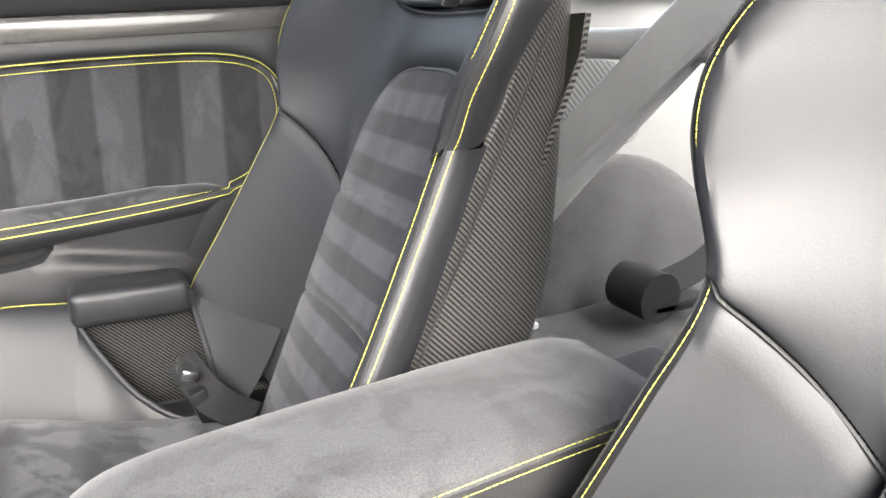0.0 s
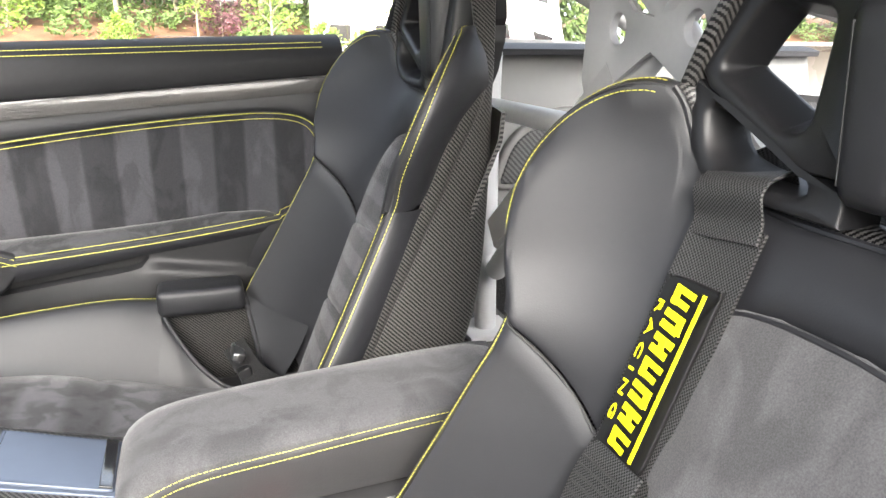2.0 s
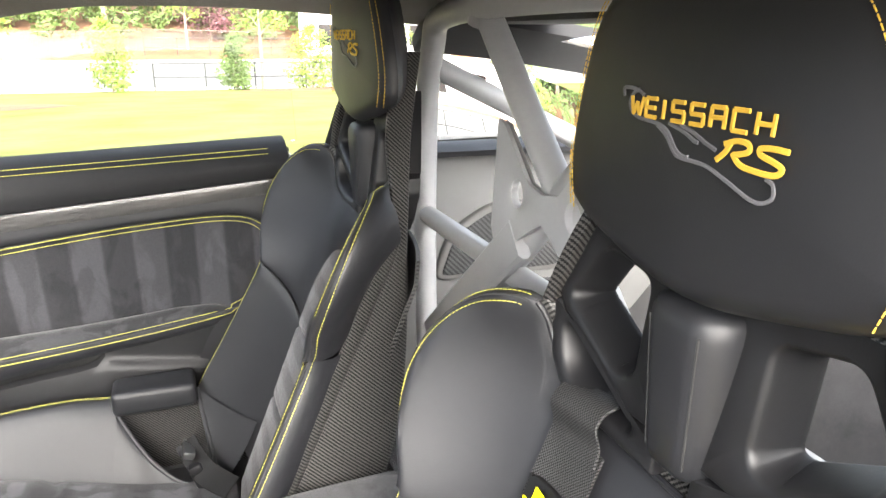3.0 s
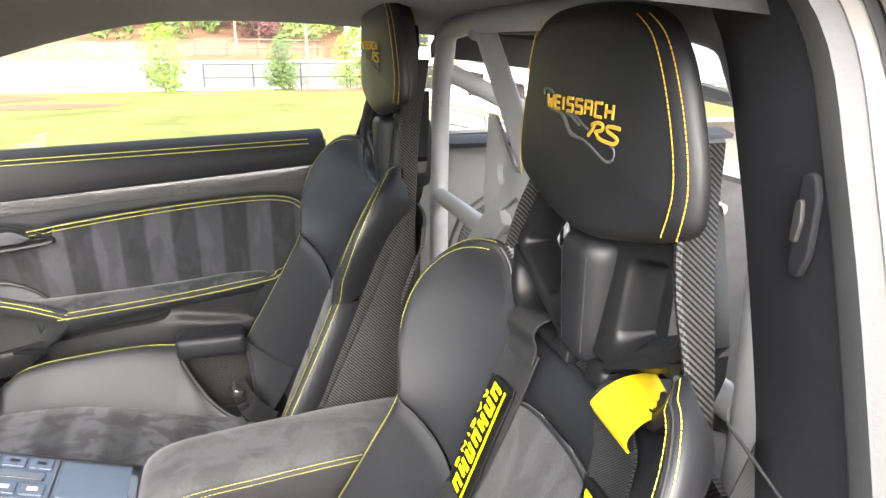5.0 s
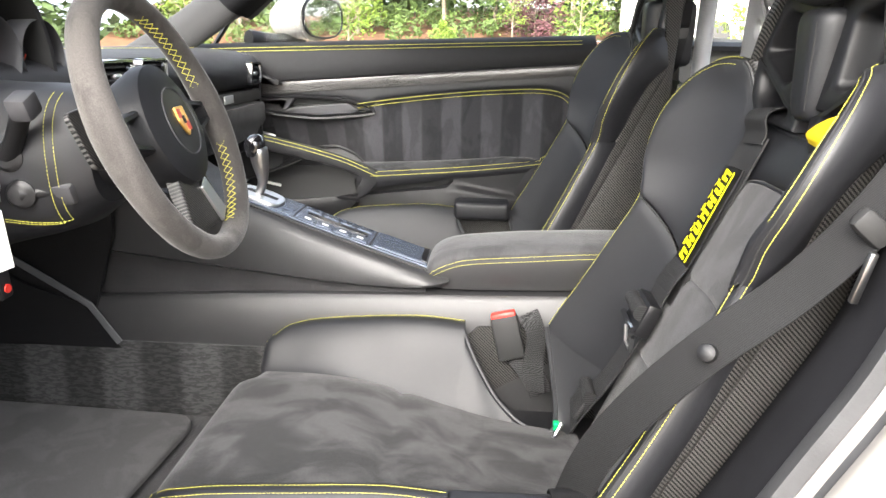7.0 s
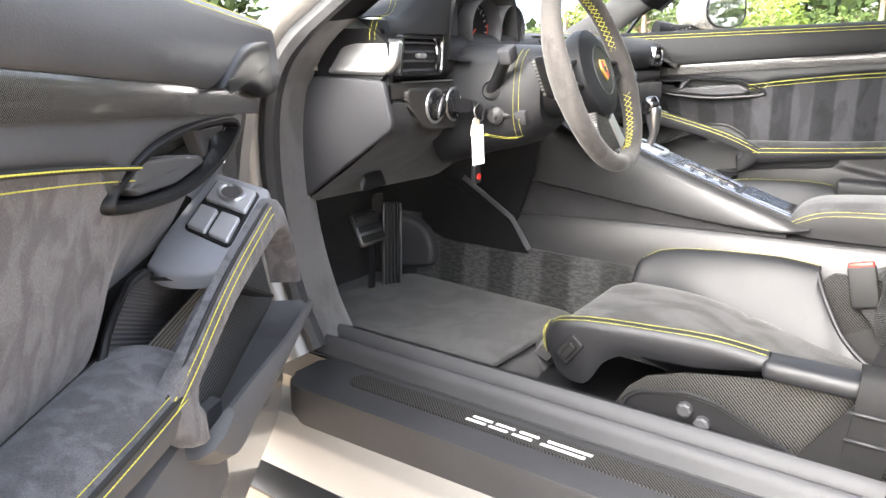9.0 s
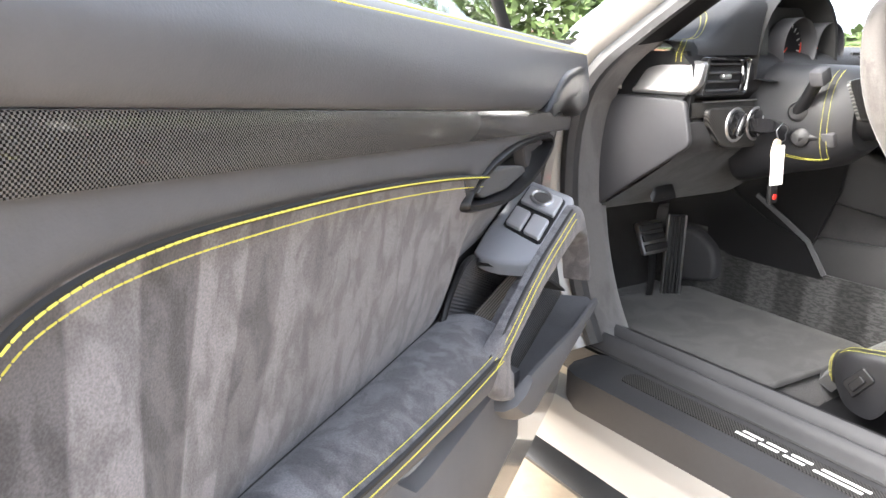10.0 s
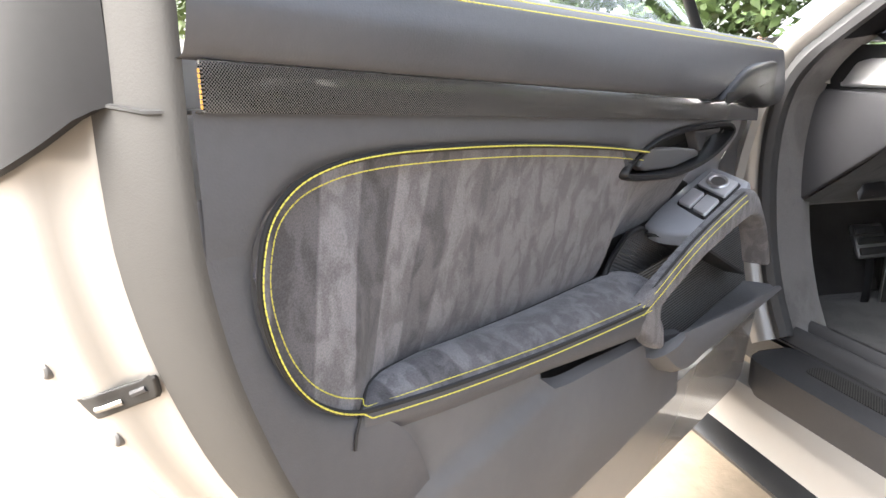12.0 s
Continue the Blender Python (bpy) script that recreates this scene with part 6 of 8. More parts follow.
    rib_line = along([(p.x, p.z) for p in rim], 264)
    dp("grab_recess", sheet(lambda u, v: Vector((rib_line[int(round(v * 264))][0], -0.052 - 0.0012 * (0.5 - 0.5 * math.cos(math.pi * 0.25 * int(round(v * 264)))), rib_line[int(round(v * 264))][1])) + back * u, 2, 264), RIB_MESH, None, "ribbed black mesh in the grab recess", smooth=False)
    dp("recess_rim", tube(rim, 0.0046, 8), PLASTIC)
    dp("recess_roof", sheet(lambda u, v: Vector((0.425, -0.054, 0.640)) + back * u + Vector((0.02, 0.090, 0.003)) * v, 2, 4, 0.004), SEAM)
    dp("panel_backing", sheet(lambda u, v: (0.06 + 0.50 * u, -0.082 - 0.012 * u, 0.50 + 0.27 * v), 4, 4, 0.004), SEAM)
    # inner release handle
    bo = cat([(0.612, 0.760), (0.603, 0.776), (0.565, 0.792), (0.511, 0.804), (0.43, 0.810), (0.324, 0.809), (0.225, 0.802), (0.205, 0.780), (0.268, 0.757), (0.348, 0.744), (0.44, 0.739), (0.523, 0.744), (0.592, 0.752)], 5, True)
    bo = [(p.x, p.y) for p in bo]
    r2 = []
    for o, y in ((bo, -0.03), (bo, 0.000), (inset_ring(bo, 0.003), 0.005), (inset_ring(bo, 0.008), 0.004), (inset_ring(bo, 0.010), -0.004), (inset_ring(bo, 0.011), -0.026)):
        r2.append([Vector((a, y - 0.008 * (a > 0.5) * (a - 0.5) / 0.11, b)) for a, b in o])
    dp("handle_bezel", loft(r2, True, False), PLASTIC, None, "black release handle surround")
    dp("handle_cup", prism(inset_ring(bo, 0.010), lambda a, b, c: Vector((a, -0.034 + c, b)), 0.004), SEAM)
    dp("release_lever", pillow(round_poly([(0.565, 0.768), (0.530, 0.789), (0.425, 0.779), (0.345, 0.768), (0.338, 0.757), (0.442, 0.751), (0.543, 0.758)], 0.006), lambda a, b, c: Vector((a, -0.022 + c, b)), 0.014, 0.004), PLASTIC_GREY if flip else LEVER, None, "grey-black release lever")
    dp("lever_arm", pillow(round_poly([(0.378, 0.800), (0.255, 0.795), (0.26, 0.787), (0.352, 0.790), (0.336, 0.766), (0.352, 0.766)], 0.004), lambda a, b, c: Vector((a, -0.020 + c, b)), 0.016, 0.003), PLASTIC_GREY)
    # front end: suede web, corner trim
    def web(u, v):
        z = 0.60 + 0.218 * v
        x0 = spline([(0.60, 0.06), (0.69, 0.080), (0.758, 0.112), (0.818, 0.132)], z)
        x1 = spline([(0.60, 0.26), (0.66, 0.26), (0.695, 0.24), (0.715, 0.31), (0.728, 0.41), (0.748, 0.36), (0.76, 0.255), (0.785, 0.222), (0.818, 0.200)], z)
        return (x0 + (x1 - x0) * u, spline([(0.60, -0.062), (0.70, -0.058), (0.73, -0.046), (0.76, -0.024), (0.79, -0.011), (0.818, -0.006)], z), z)
    dp("front_web", sheet(web, 10, 16), SUEDE_SHADED if flip else DOOR_SATIN, None, "satin grey web between handle and switches")
    def ftrim(u, v):
        z = 0.42 + 0.41 * v
        x1 = spline([(0.42, 0.06), (0.60, 0.07), (0.69, 0.090), (0.758, 0.122), (0.83, 0.142)], z)
        y1 = spline([(0.42, 0.0), (0.58, -0.050), (0.70, -0.056), (0.73, -0.044), (0.76, -0.022), (0.79, -0.009), (0.83, -0.004)], z)
        return (-0.12 + (x1 + 0.12) * u, y1 + (-0.085 - y1) * (1 - u) ** 1.6, z)
    dp("front_trim", sheet(ftrim, 8, 14), PLASTIC if flip else DOOR_PLASTIC_LIT, None)
    dp("corner_trim", pillow(round_poly([(0.350, 0.842), (0.305, 0.868), (0.225, 0.894), (0.03, 0.902), (-0.03, 0.895), (-0.03, 0.815), (0.13, 0.818), (0.2, 0.838)], [0.01, 0.06, 0.06, 0.03, 0.02, 0.02, 0.04, 0.04]), lambda a, b, c: Vector((a, 0.002 + c - 0.02 * max(0, 0.1 - a) / 0.13, b)), 0.026, 0.012), PLASTIC, None, "black corner trim at the front of the door")
    # painted outer shell with the closing edge
    def skin(u, v):
        z = 0.20 + 0.72 * v
        return (-0.06 + (door_edge(z) + 0.105) * u, door_out(z) + 0.06 * (1 - u) ** 2, z)
    dp("outer_skin", sheet(skin, 12, 12, 0.008), PAINT, None, "white painted door skin")
    def shut(u, v):
        z = 0.21 + 0.68 * v
        xi = door_edge(z) + 0.008
        no = door_out(z)
        prof = cat([(xi + 0.003, -0.086), (xi + 0.007, -0.093), (xi + 0.010, -0.108), (xi + 0.018, -0.130), (xi + 0.034, -0.150), (xi + 0.040, -0.150 + (no + 0.15) * 0.5), (xi + 0.045, no + 0.01)], 3)
        q = prof[min(int(u * (len(prof) - 1) + 0.5), len(prof) - 1)]
        return (q.x, q.y, z)
    dp("closing_edge", sheet(shut, 18, 24), PAINT, None, "white painted closing edge with latch")
    def edge_at(n, z, c):
        return Vector((door_edge(z) + 0.008 + lerp([(-0.25, 0.045), (-0.20, 0.041), (-0.15, 0.034), (-0.13, 0.022), (-0.105, 0.012), (-0.082, 0.007)], n) + c, n, z))
    lt = dp("latch", pillow(along(round_poly([(-0.186, 0.646), (-0.086, 0.690), (-0.094, 0.668), (-0.172, 0.630)], 0.007) + [round_poly([(-0.186, 0.646), (-0.086, 0.690), (-0.094, 0.668), (-0.172, 0.630)], 0.007)[0]], 60), edge_at, 0.004, 0.002), SEAM, None, "black latch opening")
    dp("latch_claw", tube([edge_at(-0.160, 0.6445, 0.004), edge_at(-0.145, 0.651, 0.004), edge_at(-0.132, 0.657, 0.003)], 0.0028, 8), STEEL, lt)
    dp("latch_plate", tube([edge_at(-0.118, 0.667, 0.004), edge_at(-0.102, 0.675, 0.003)], 0.003, 8), PLASTIC_GREY, lt)
    for nn, zz in ((-0.165, 0.612), (-0.215, 0.668)):
        dp("edge_plug", tube([edge_at(nn, zz, -0.004), edge_at(nn, zz, 0.003), edge_at(nn, zz, 0.005)], [0.008, 0.008, 0.006], 12), GREY_TRIM, None, "grey plug in the painted edge")
    dp("bottom_edge", loft([[Vector((x, -0.19, 0.20)), Vector((x, -0.02, 0.22 + 0.02 * k)), Vector((x, 0.0, 0.39)), Vector((x, -0.19, 0.39))] for k, x in enumerate((-0.05, 0.5, 1.0))], True, True), PAINT)
    dp("bottom_seal", tube([Vector((-0.05 + 1.1 * k / 10, -0.05, 0.215 + 0.004 * k)) for k in range(11)], 0.014, 8), RUBBER)
    # black corner piece at the rear of the window line
    def corner(u, v):
        n = -0.060 - 0.195 * u
        lo = spline([(0, 0.884), (0.10, 0.878), (0.25, 0.858), (0.45, 0.838), (0.7, 0.826), (1, 0.822)], u)
        return (1.228 + 0.050 * math.sin(math.pi * 0.5 * min(1, u * 1.6)) - 0.03 * v * u, n, lo + (1.0 - lo) * v)
    if not flip:
        dp("window_corner", sheet(corner, 16, 8, 0.01), GLOSS_SATIN, None, "gloss black corner cover")
    g = dp("window_glass", sheet(lambda u, v: (0.06 + 1.20 * u - 0.10 * v * (1 - u), -0.095 - 0.085 * v, 0.935 + 0.035 * u + 0.235 * v * min(1.0, 0.30 + 1.5 * u) * (1 - 0.25 * max(0, u - 0.8))), 14, 8, 0.004), GLASS, None, "clear door glass")
    g.visible_shadow = False
    dp("quarter_post", tube([Vector((0.10, -0.095, 0.92)), Vector((0.16, -0.11, 1.01)), Vector((0.24, -0.125, 1.06))], 0.012, 8, flat=0.6), PLASTIC)
    return t


u_ = Vector((0.602, -0.798, 0)).normalized()
n_ = Vector((0.798, 0.602, 0)).normalized()
door("car_door", "open driver's door, black leather lining with grey suede and yellow stitching", Matrix(((u_.x, n_.x, 0, -0.687), (u_.y, n_.y, 0, -0.879), (0, 0, 1, 0), (0, 0, 0, 1))), False)
door("car_door", "closed passenger door, black leather lining with striped grey suede", pose(-0.84, 0.712, 0), True)

# ---- dashboard ----
from mathutils.bvhtree import BVHTree

dash = thing("dashboard", "black leather dashboard with suede lower trim and yellow stitching", "dashboard", place=pose(0, 0, 0))


def face_x(y):
    return spline([(-0.66, -0.612), (-0.37, -0.60), (0.0, -0.575), (0.4, -0.55), (0.68, -0.54)], y)


def dash_ring(y, pts):
    f = face_x(y)
    return [Vector((f + a, y, b)) for a, b in pts]


UP = [(-0.45, 0.935), (-0.30, 0.938), (-0.16, 0.935), (-0.07, 0.928), (-0.025, 0.916), (-0.004, 0.898), (0.0, 0.875), (-0.004, 0.848), (-0.02, 0.832), (-0.05, 0.828)]
rise = lambda y: 0.014 * max(0.0, min(1.0, (-0.25 - y) / 0.2))
dash_top = part("dash_top", loft([dash_ring(y, [(p, q + (rise(y) if q > 0.92 else 0.0)) for p, q in UP]) for y in [-0.655 + 1.32 * k / 24 for k in range(25)]], False, False), LEATHER_SOFT, dash, "padded black leather dash top")
MID = [(-0.05, 0.830), (-0.006, 0.828), (-0.002, 0.815), (-0.004, 0.800), (-0.03, 0.795)]
part("carbon_trim", loft([dash_ring(y, MID) for y in [-0.645 + 1.30 * k / 16 for k in range(17)]], False, False), CARBON_YZ, dash, "glossy carbon trim strip")
LOW = [(-0.03, 0.798), (-0.006, 0.79), (-0.002, 0.765), (-0.008, 0.742), (-0.040, 0.712), (-0.11, 0.662), (-0.235, 0.580), (-0.255, 0.572), (-0.42, 0.57)]
part("knee_panel", loft([dash_ring(y, LOW) for y in [-0.650 + 0.455 * k / 10 for k in range(11)]], False, False), KNEE, dash, "dark grey suede knee panel")
LOWP = [(-0.03, 0.798), (0.002, 0.79), (0.004, 0.745), (-0.02, 0.700), (-0.09, 0.665), (-0.25, 0.60), (-0.42, 0.56)]
part("glovebox_panel", loft([dash_ring(y, LOWP) for y in [0.10 + 0.57 * k / 10 for k in range(11)]], False, False), KNEE, dash, "dark grey suede glovebox lid")
sp = round_poly([(-0.800, 0.838), (-0.624, 0.833), (-0.602, 0.748), (-0.858, 0.578), (-0.885, 0.62), (-0.87, 0.76)], [0.012, 0.012, 0.016, 0.012, 0.02, 0.03])
part("end_panel", pillow(sp, lambda a, b, c: Vector((a, -0.648 - c, b)), 0.010, 0.004), PLASTIC_GREY, dash, "dark grey end panel")
part("end_wall", prism([(-1.05, 0.93), (-0.64, 0.925), (-0.617, 0.88), (-0.62, 0.83), (-0.62, 0.755), (-0.86, 0.59), (-1.05, 0.58)], lambda a, b, c: Vector((a, -0.645 + c, b)), 0.012), PLASTIC, dash)
part("end_wall_passenger", prism([(-1.05, 0.93), (-0.58, 0.925), (-0.545, 0.88), (-0.545, 0.70), (-0.85, 0.57), (-1.05, 0.56)], lambda a, b, c: Vector((a, 0.655 + c, b)), 0.012), PLASTIC, dash)
sv = round_poly([(-0.765, 0.843), (-0.618, 0.842), (-0.600, 0.862), (-0.598, 0.905), (-0.69, 0.912), (-0.735, 0.895)], 0.010)
part("silver_trim", pillow(sv, lambda a, b, c: Vector((a, -0.641 - c + 0.25 * (b - 0.843), b)), 0.018, 0.010), SILVER, dash, "brushed silver side vent trim")

def vent(y0, y1, z0, z1, lab):
    f = face_x((y0 + y1) / 2) + 0.002
    o = round_poly([(y0 - 0.006, z0), (y1 - 0.004, z0), (y1 + 0.002, z1), (y0 + 0.006, z1)], [0.008, 0.016, 0.012, 0.008])
    rings = [[Vector((f + x, a, b)) for a, b in inset_ring(o, d)] for x, d in ((-0.01, 0), (0.008, 0.001), (0.009, 0.005), (0.004, 0.008), (-0.03, 0.010))]
    v = part("air_vent", loft(rings, True, False), GLOSS, dash, lab)
    part("vent_back", box((f - 0.034, (y0 + y1) / 2, (z0 + z1) / 2), (0.006, y1 - y0, z1 - z0)), SEAM, v)
    n = 4
    for k in range(n):
        z = z0 + 0.012 + (z1 - z0 - 0.024) * k / (n - 1)
        part("slat", box((f - 0.006, (y0 + y1) / 2 - 0.006, z), (0.020, y1 - y0 - 0.036, 0.0042), 0.0015, 1, Euler((0, radians(12), 0)).to_matrix()), PLASTIC_GREY, v)
    part("vent_tab", box((f + 0.002, (y0 + y1) / 2, (z0 + z1) / 2), (0.012, 0.026, 0.010), 0.004), SILVER, v)
    part("end_bar", tube([Vector((f - 0.002 + 0.008 * math.sin(math.pi * k / 10), y1 - 0.016 - 0.004 * math.sin(math.pi * k / 10), z0 + 0.008 + (z1 - z0 - 0.016) * k / 10)) for k in range(11)], 0.004, 8), GLOSS, v, "gloss black curved vent bar")


vent(-0.634, -0.497, 0.840, 0.914, "black side air vent with silver tab")
vent(-0.11, 0.005, 0.862, 0.922, "black middle air vent with silver tab")
vent(0.015, 0.13, 0.862, 0.922, "black middle air vent with silver tab")
vent(0.56, 0.645, 0.842, 0.902, "black side air vent with silver tab")
part("trim_line", tube([Vector((face_x(-0.62 + 0.02 * k) + 0.0, -0.62 + 0.02 * k, 0.8295)) for k in range(10)], 0.0016, 6), SILVER, dash, "bright line along the carbon trim")
part("clock_badge", box((face_x(0.42) + 0.002, 0.42, 0.815), (0.004, 0.06, 0.02), 0.001), SILVER, dash)
# instrument binnacle with round dials
hood = []
for k in range(19):
    a = math.pi * k / 18
    hood.append((-0.330 - 0.146 * math.copysign(abs(math.cos(a)) ** 0.8, math.cos(a)), 0.868 + 0.182 * math.sin(a) ** 0.75))
rings = []
for x, gr, dz in ((-0.88, 0.62, -0.03), (-0.76, 0.85, -0.012), (-0.69, 0.96, 0.0), (-0.612, 1.0, 0.0), (-0.600, 0.985, 0.0), (-0.603, 0.955, 0.0), (-0.63, 0.93, 0.0), (-0.70, 0.90, 0.0)):
    flare = {-0.88: 0.06, -0.76: 0.05, -0.69: 0.02}.get(x, 0.0)
    rings.append([Vector((x, -0.338 + (a + 0.338) * gr + math.copysign(flare, a + 0.338) * (1 - min(1.0, (b - 0.868) / 0.175)) ** 1.5, 0.872 + (b - 0.872) * gr + dz)) for a, b in hood])
hood_mesh = part("binnacle_hood", loft(rings[:6], False, False), HOOD_LEATHER, dash, "leather hood over the instruments", flip=True)
part("hood_lining", loft(rings[5:], False, False), SEAM, dash, "matt black lining of the hood", flip=True)
part("instrument_panel", box((-0.665, -0.338, 0.93), (0.01, 0.285, 0.17), 0.004), SEAM, dash)
part("binnacle_floor", sheet(lambda u, v: (-0.665 + 0.10 * u, -0.338 + 0.28 * (v - 0.5), 0.878 - 0.012 * u), 4, 8), PLASTIC, dash)
RED_DIAL = mat("dial_red", (0.7, 0.05, 0.02), 0.5)
for y, r in ((-0.322, 0.058), (-0.206, 0.052)):
    d = part("dial", tube([Vector((-0.655, y, 0.932)), Vector((-0.640, y, 0.932))], r * 0.96, 32), GLOSS_SATIN, dash, "round black instrument dial")
    cup = [[Vector((x, y + r * g * math.cos(k * math.pi / 18), 0.932 + r * g * math.sin(k * math.pi / 18))) for k in range(36)] for x, g in ((-0.645, 0.95), (-0.622, 0.99), (-0.608, 1.0), (-0.606, 1.03), (-0.612, 1.05), (-0.645, 1.05))]
    part("dial_ring", loft(cup, True, False), PLASTIC_GREY, d, "deep dark dial cowl")
    tk = bmesh.new()
    for k in range(17):
        a = radians(220 - 16 * k)
        p0, p1 = [Vector((-0.6385, y - rr * math.cos(a), 0.932 + rr * math.sin(a))) for rr in (r * (0.74 if k % 2 else 0.66), r * 0.84)]
        strip([p0, p1], 0.0016, 0.0006, (1, 0, 0), tk)
    part("tick_marks", tk, WHITE, d)
    arc = [Vector((-0.638, y - r * 0.88 * math.cos(radians(-40 - 9 * k + 180 + 90)), 0.932 + r * 0.88 * math.sin(radians(-40 - 9 * k + 180 + 90)))) for k in range(8)]
    if r > 0.045:
        part("red_arc", strip(arc, 0.004, 0.0006, (1, 0, 0)), RED_DIAL, d)
        part("needle", strip([Vector((-0.637, y, 0.932)), Vector((-0.637, y - r * 0.5, 0.932 - r * 0.55))], 0.003, 0.001, (1, 0, 0)), RED_DIAL, d)
def shoulder(u, v):
    """Leather rising from the dash end to the hood, with a rounded front."""
    y = -0.655 + 0.215 * u
    k = max(0.0, min(1.0, (y + 0.625) / 0.17))
    zt = 0.946 + 0.085 * k * k * (3 - 2 * k)
    if v < 0.3:
        a = v / 0.3 * math.pi / 2
        return (-0.604 - 0.028 * (1 - math.cos(a)), y, 0.917 + (zt - 0.917) * math.sin(a))
    q = (v - 0.3) / 0.7
    return (-0.632 - 0.27 * q, y, zt - 0.03 * q * q)


shoulder_mesh = part("dash_shoulder", sheet(shoulder, 20, 24), LEATHER_SOFT, dash, "padded leather between dash end and hood", flip=True)
# stitching over the dash end and along the hood's flank
trees = [BVHTree.FromPolygons([v.co for v in o.data.vertices], [p.vertices for p in o.data.polygons]) for o in (dash_top, hood_mesh, shoulder_mesh)]


def dash_z(x, y):
    """Height of the dash top or the hood, whichever is higher."""
    hits = [tr.ray_cast(Vector((x, y, 1.5)), Vector((0, 0, -1)))[0] for tr in trees]
    return max([h.z for h in hits if h] + [0.9])


for d in (0.0, 0.012):
    flat = cat([(-0.655 + d, -0.640), (-0.660 + d, -0.610), (-0.672 + d, -0.575), (-0.700 + d * 0.7, -0.535 + d * 0.5), (-0.760, -0.490 + d), (-0.830, -0.42 + d), (-0.845, -0.30), (-0.80, -0.12), (-0.75, 0.10), (-0.72, 0.35), (-0.70, 0.60)], 12)
    line = [Vector((-0.652 + d, -0.6575, 0.905)), Vector((-0.653 + d, -0.6565, 0.918))] + [Vector((p.x, p.y, dash_z(p.x, p.y) + 0.0015)) for p in flat]
    part("stitching", stitches(line, 0.0052, 0.0016, 0.0007), YELLOW, dash, "yellow stitching")
# light switch, ignition
pod = part("switch_pod", pillow(round_poly([(-0.612, 0.795), (-0.575, 0.750), (-0.545, 0.735), (-0.450, 0.733), (-0.425, 0.76), (-0.42, 0.815), (-0.61, 0.818)], 0.016), lambda a, b, c: Vector((face_x(a) - 0.002 + c, a, b)), 0.010, 0.005), CARBON_YZ, dash, "carbon surround of the light switch")
for y, m_ in ((-0.526, SILVER), (-0.463, SILVER)):
    f = face_x(y) + 0.008
    part("knob_ring", tube([Vector((f, y + 0.029 * math.cos(k * math.pi / 14), 0.782 + 0.032 * math.sin(k * math.pi / 14))) for k in range(28)], 0.0030, 8, True), m_, pod, "chrome ring")
    part("knob", tube([Vector((f - 0.004, y, 0.784)), Vector((f + 0.008, y, 0.784)), Vector((f + 0.011, y, 0.784))], [0.027, 0.026, 0.021], 24), GLOSS, pod)
    kb = part("knob_bar", box((f + 0.014, y, 0.782), (0.010, 0.010, 0.044), 0.003, 2, Euler((radians(-25), 0, 0)).to_matrix()), PLASTIC, pod)
    part("bar_edge", tube([Vector((f + 0.0145, y + 0.006 * math.cos(k * math.pi / 10) + 0.0095 * math.sin(k * math.pi / 10), 0.782 + 0.0225 * math.sin(k * math.pi / 10))) for k in range(20)], 0.0010, 6, True), SILVER, kb)
part("hazard_release", pillow(round_poly([(-0.60, 0.617), (-0.52, 0.622), (-0.53, 0.642), (-0.585, 0.640)], 0.008), lambda a, b, c: Vector((face_x(a) - 0.13 + c * 0.5, a, b - c)), 0.014, 0.004), PLASTIC, dash, "black parking brake switch")
# column shroud, stalks
def shroud(x, th):
    """Steering column cover: a squarish ring round the column."""
    ry = spline([(-0.66, 0.088), (-0.55, 0.092), (-0.455, 0.088), (-0.415, 0.070)], x)
    rz = spline([(-0.66, 0.130), (-0.55, 0.110), (-0.455, 0.096), (-0.415, 0.075)], x)
    zc = spline([(-0.66, 0.775), (-0.55, 0.790), (-0.455, 0.802), (-0.415, 0.815)], x)
    c, sn = math.cos(th), math.sin(th)
    return Vector((x, -0.37 + ry * math.copysign(abs(c) ** 0.72, c), zc + rz * math.copysign(abs(sn) ** 0.72, sn)))


part("column_shroud", loft([[shroud(x, 2 * math.pi * k / 32) for k in range(32)] for x in (-0.66, -0.60, -0.55, -0.50, -0.455, -0.43, -0.415)], True, True), LEATHER, dash, "black leather steering column cover with yellow stitching")
for dx in (0.0, 0.011):
    arc = [shroud(-0.462 + dx, radians(118 + 4 * k)) for k in range(29)] + [shroud(-0.462 + dx - 0.012 * k, radians(230 - 3 * k)) for k in range(1, 8)]
    part("column_stitching", stitches([p + (p - Vector((p.x, -0.37, 0.80))).normalized() * 0.0012 for p in arc], 0.0042, 0.0016, 0.0006), YELLOW, dash)
for a, b in (((-0.512, -0.455, 0.811), (-0.455, -0.498, 0.880)), ((-0.502, -0.455, 0.763), (-0.450, -0.440, 0.766)), ((-0.46, -0.305, 0.83), (-0.435, -0.20, 0.865))):
    a, b = Vector(a), Vector(b)
    s = part("stalk", tube([a, a.lerp(b, 0.3), a.lerp(b, 0.8), b], [0.016, 0.012, 0.012, 0.013], 12, flat=0.85), PLASTIC, dash, "black column stalk")
    part("stalk_tip", box(b, (0.028, 0.032, 0.030), 0.006, 2, Euler((radians(25), 0, 0)).to_matrix()), PLASTIC_GREY, s)
for bx, bz in ((-0.512, 0.811), (-0.502, 0.763)):
    part("stalk_boot", tube([Vector((bx, -0.440, bz)), Vector((bx + 0.002, -0.464, bz)), Vector((bx + 0.003, -0.468, bz))], [0.021, 0.019, 0.014], 16), PLASTIC, dash)
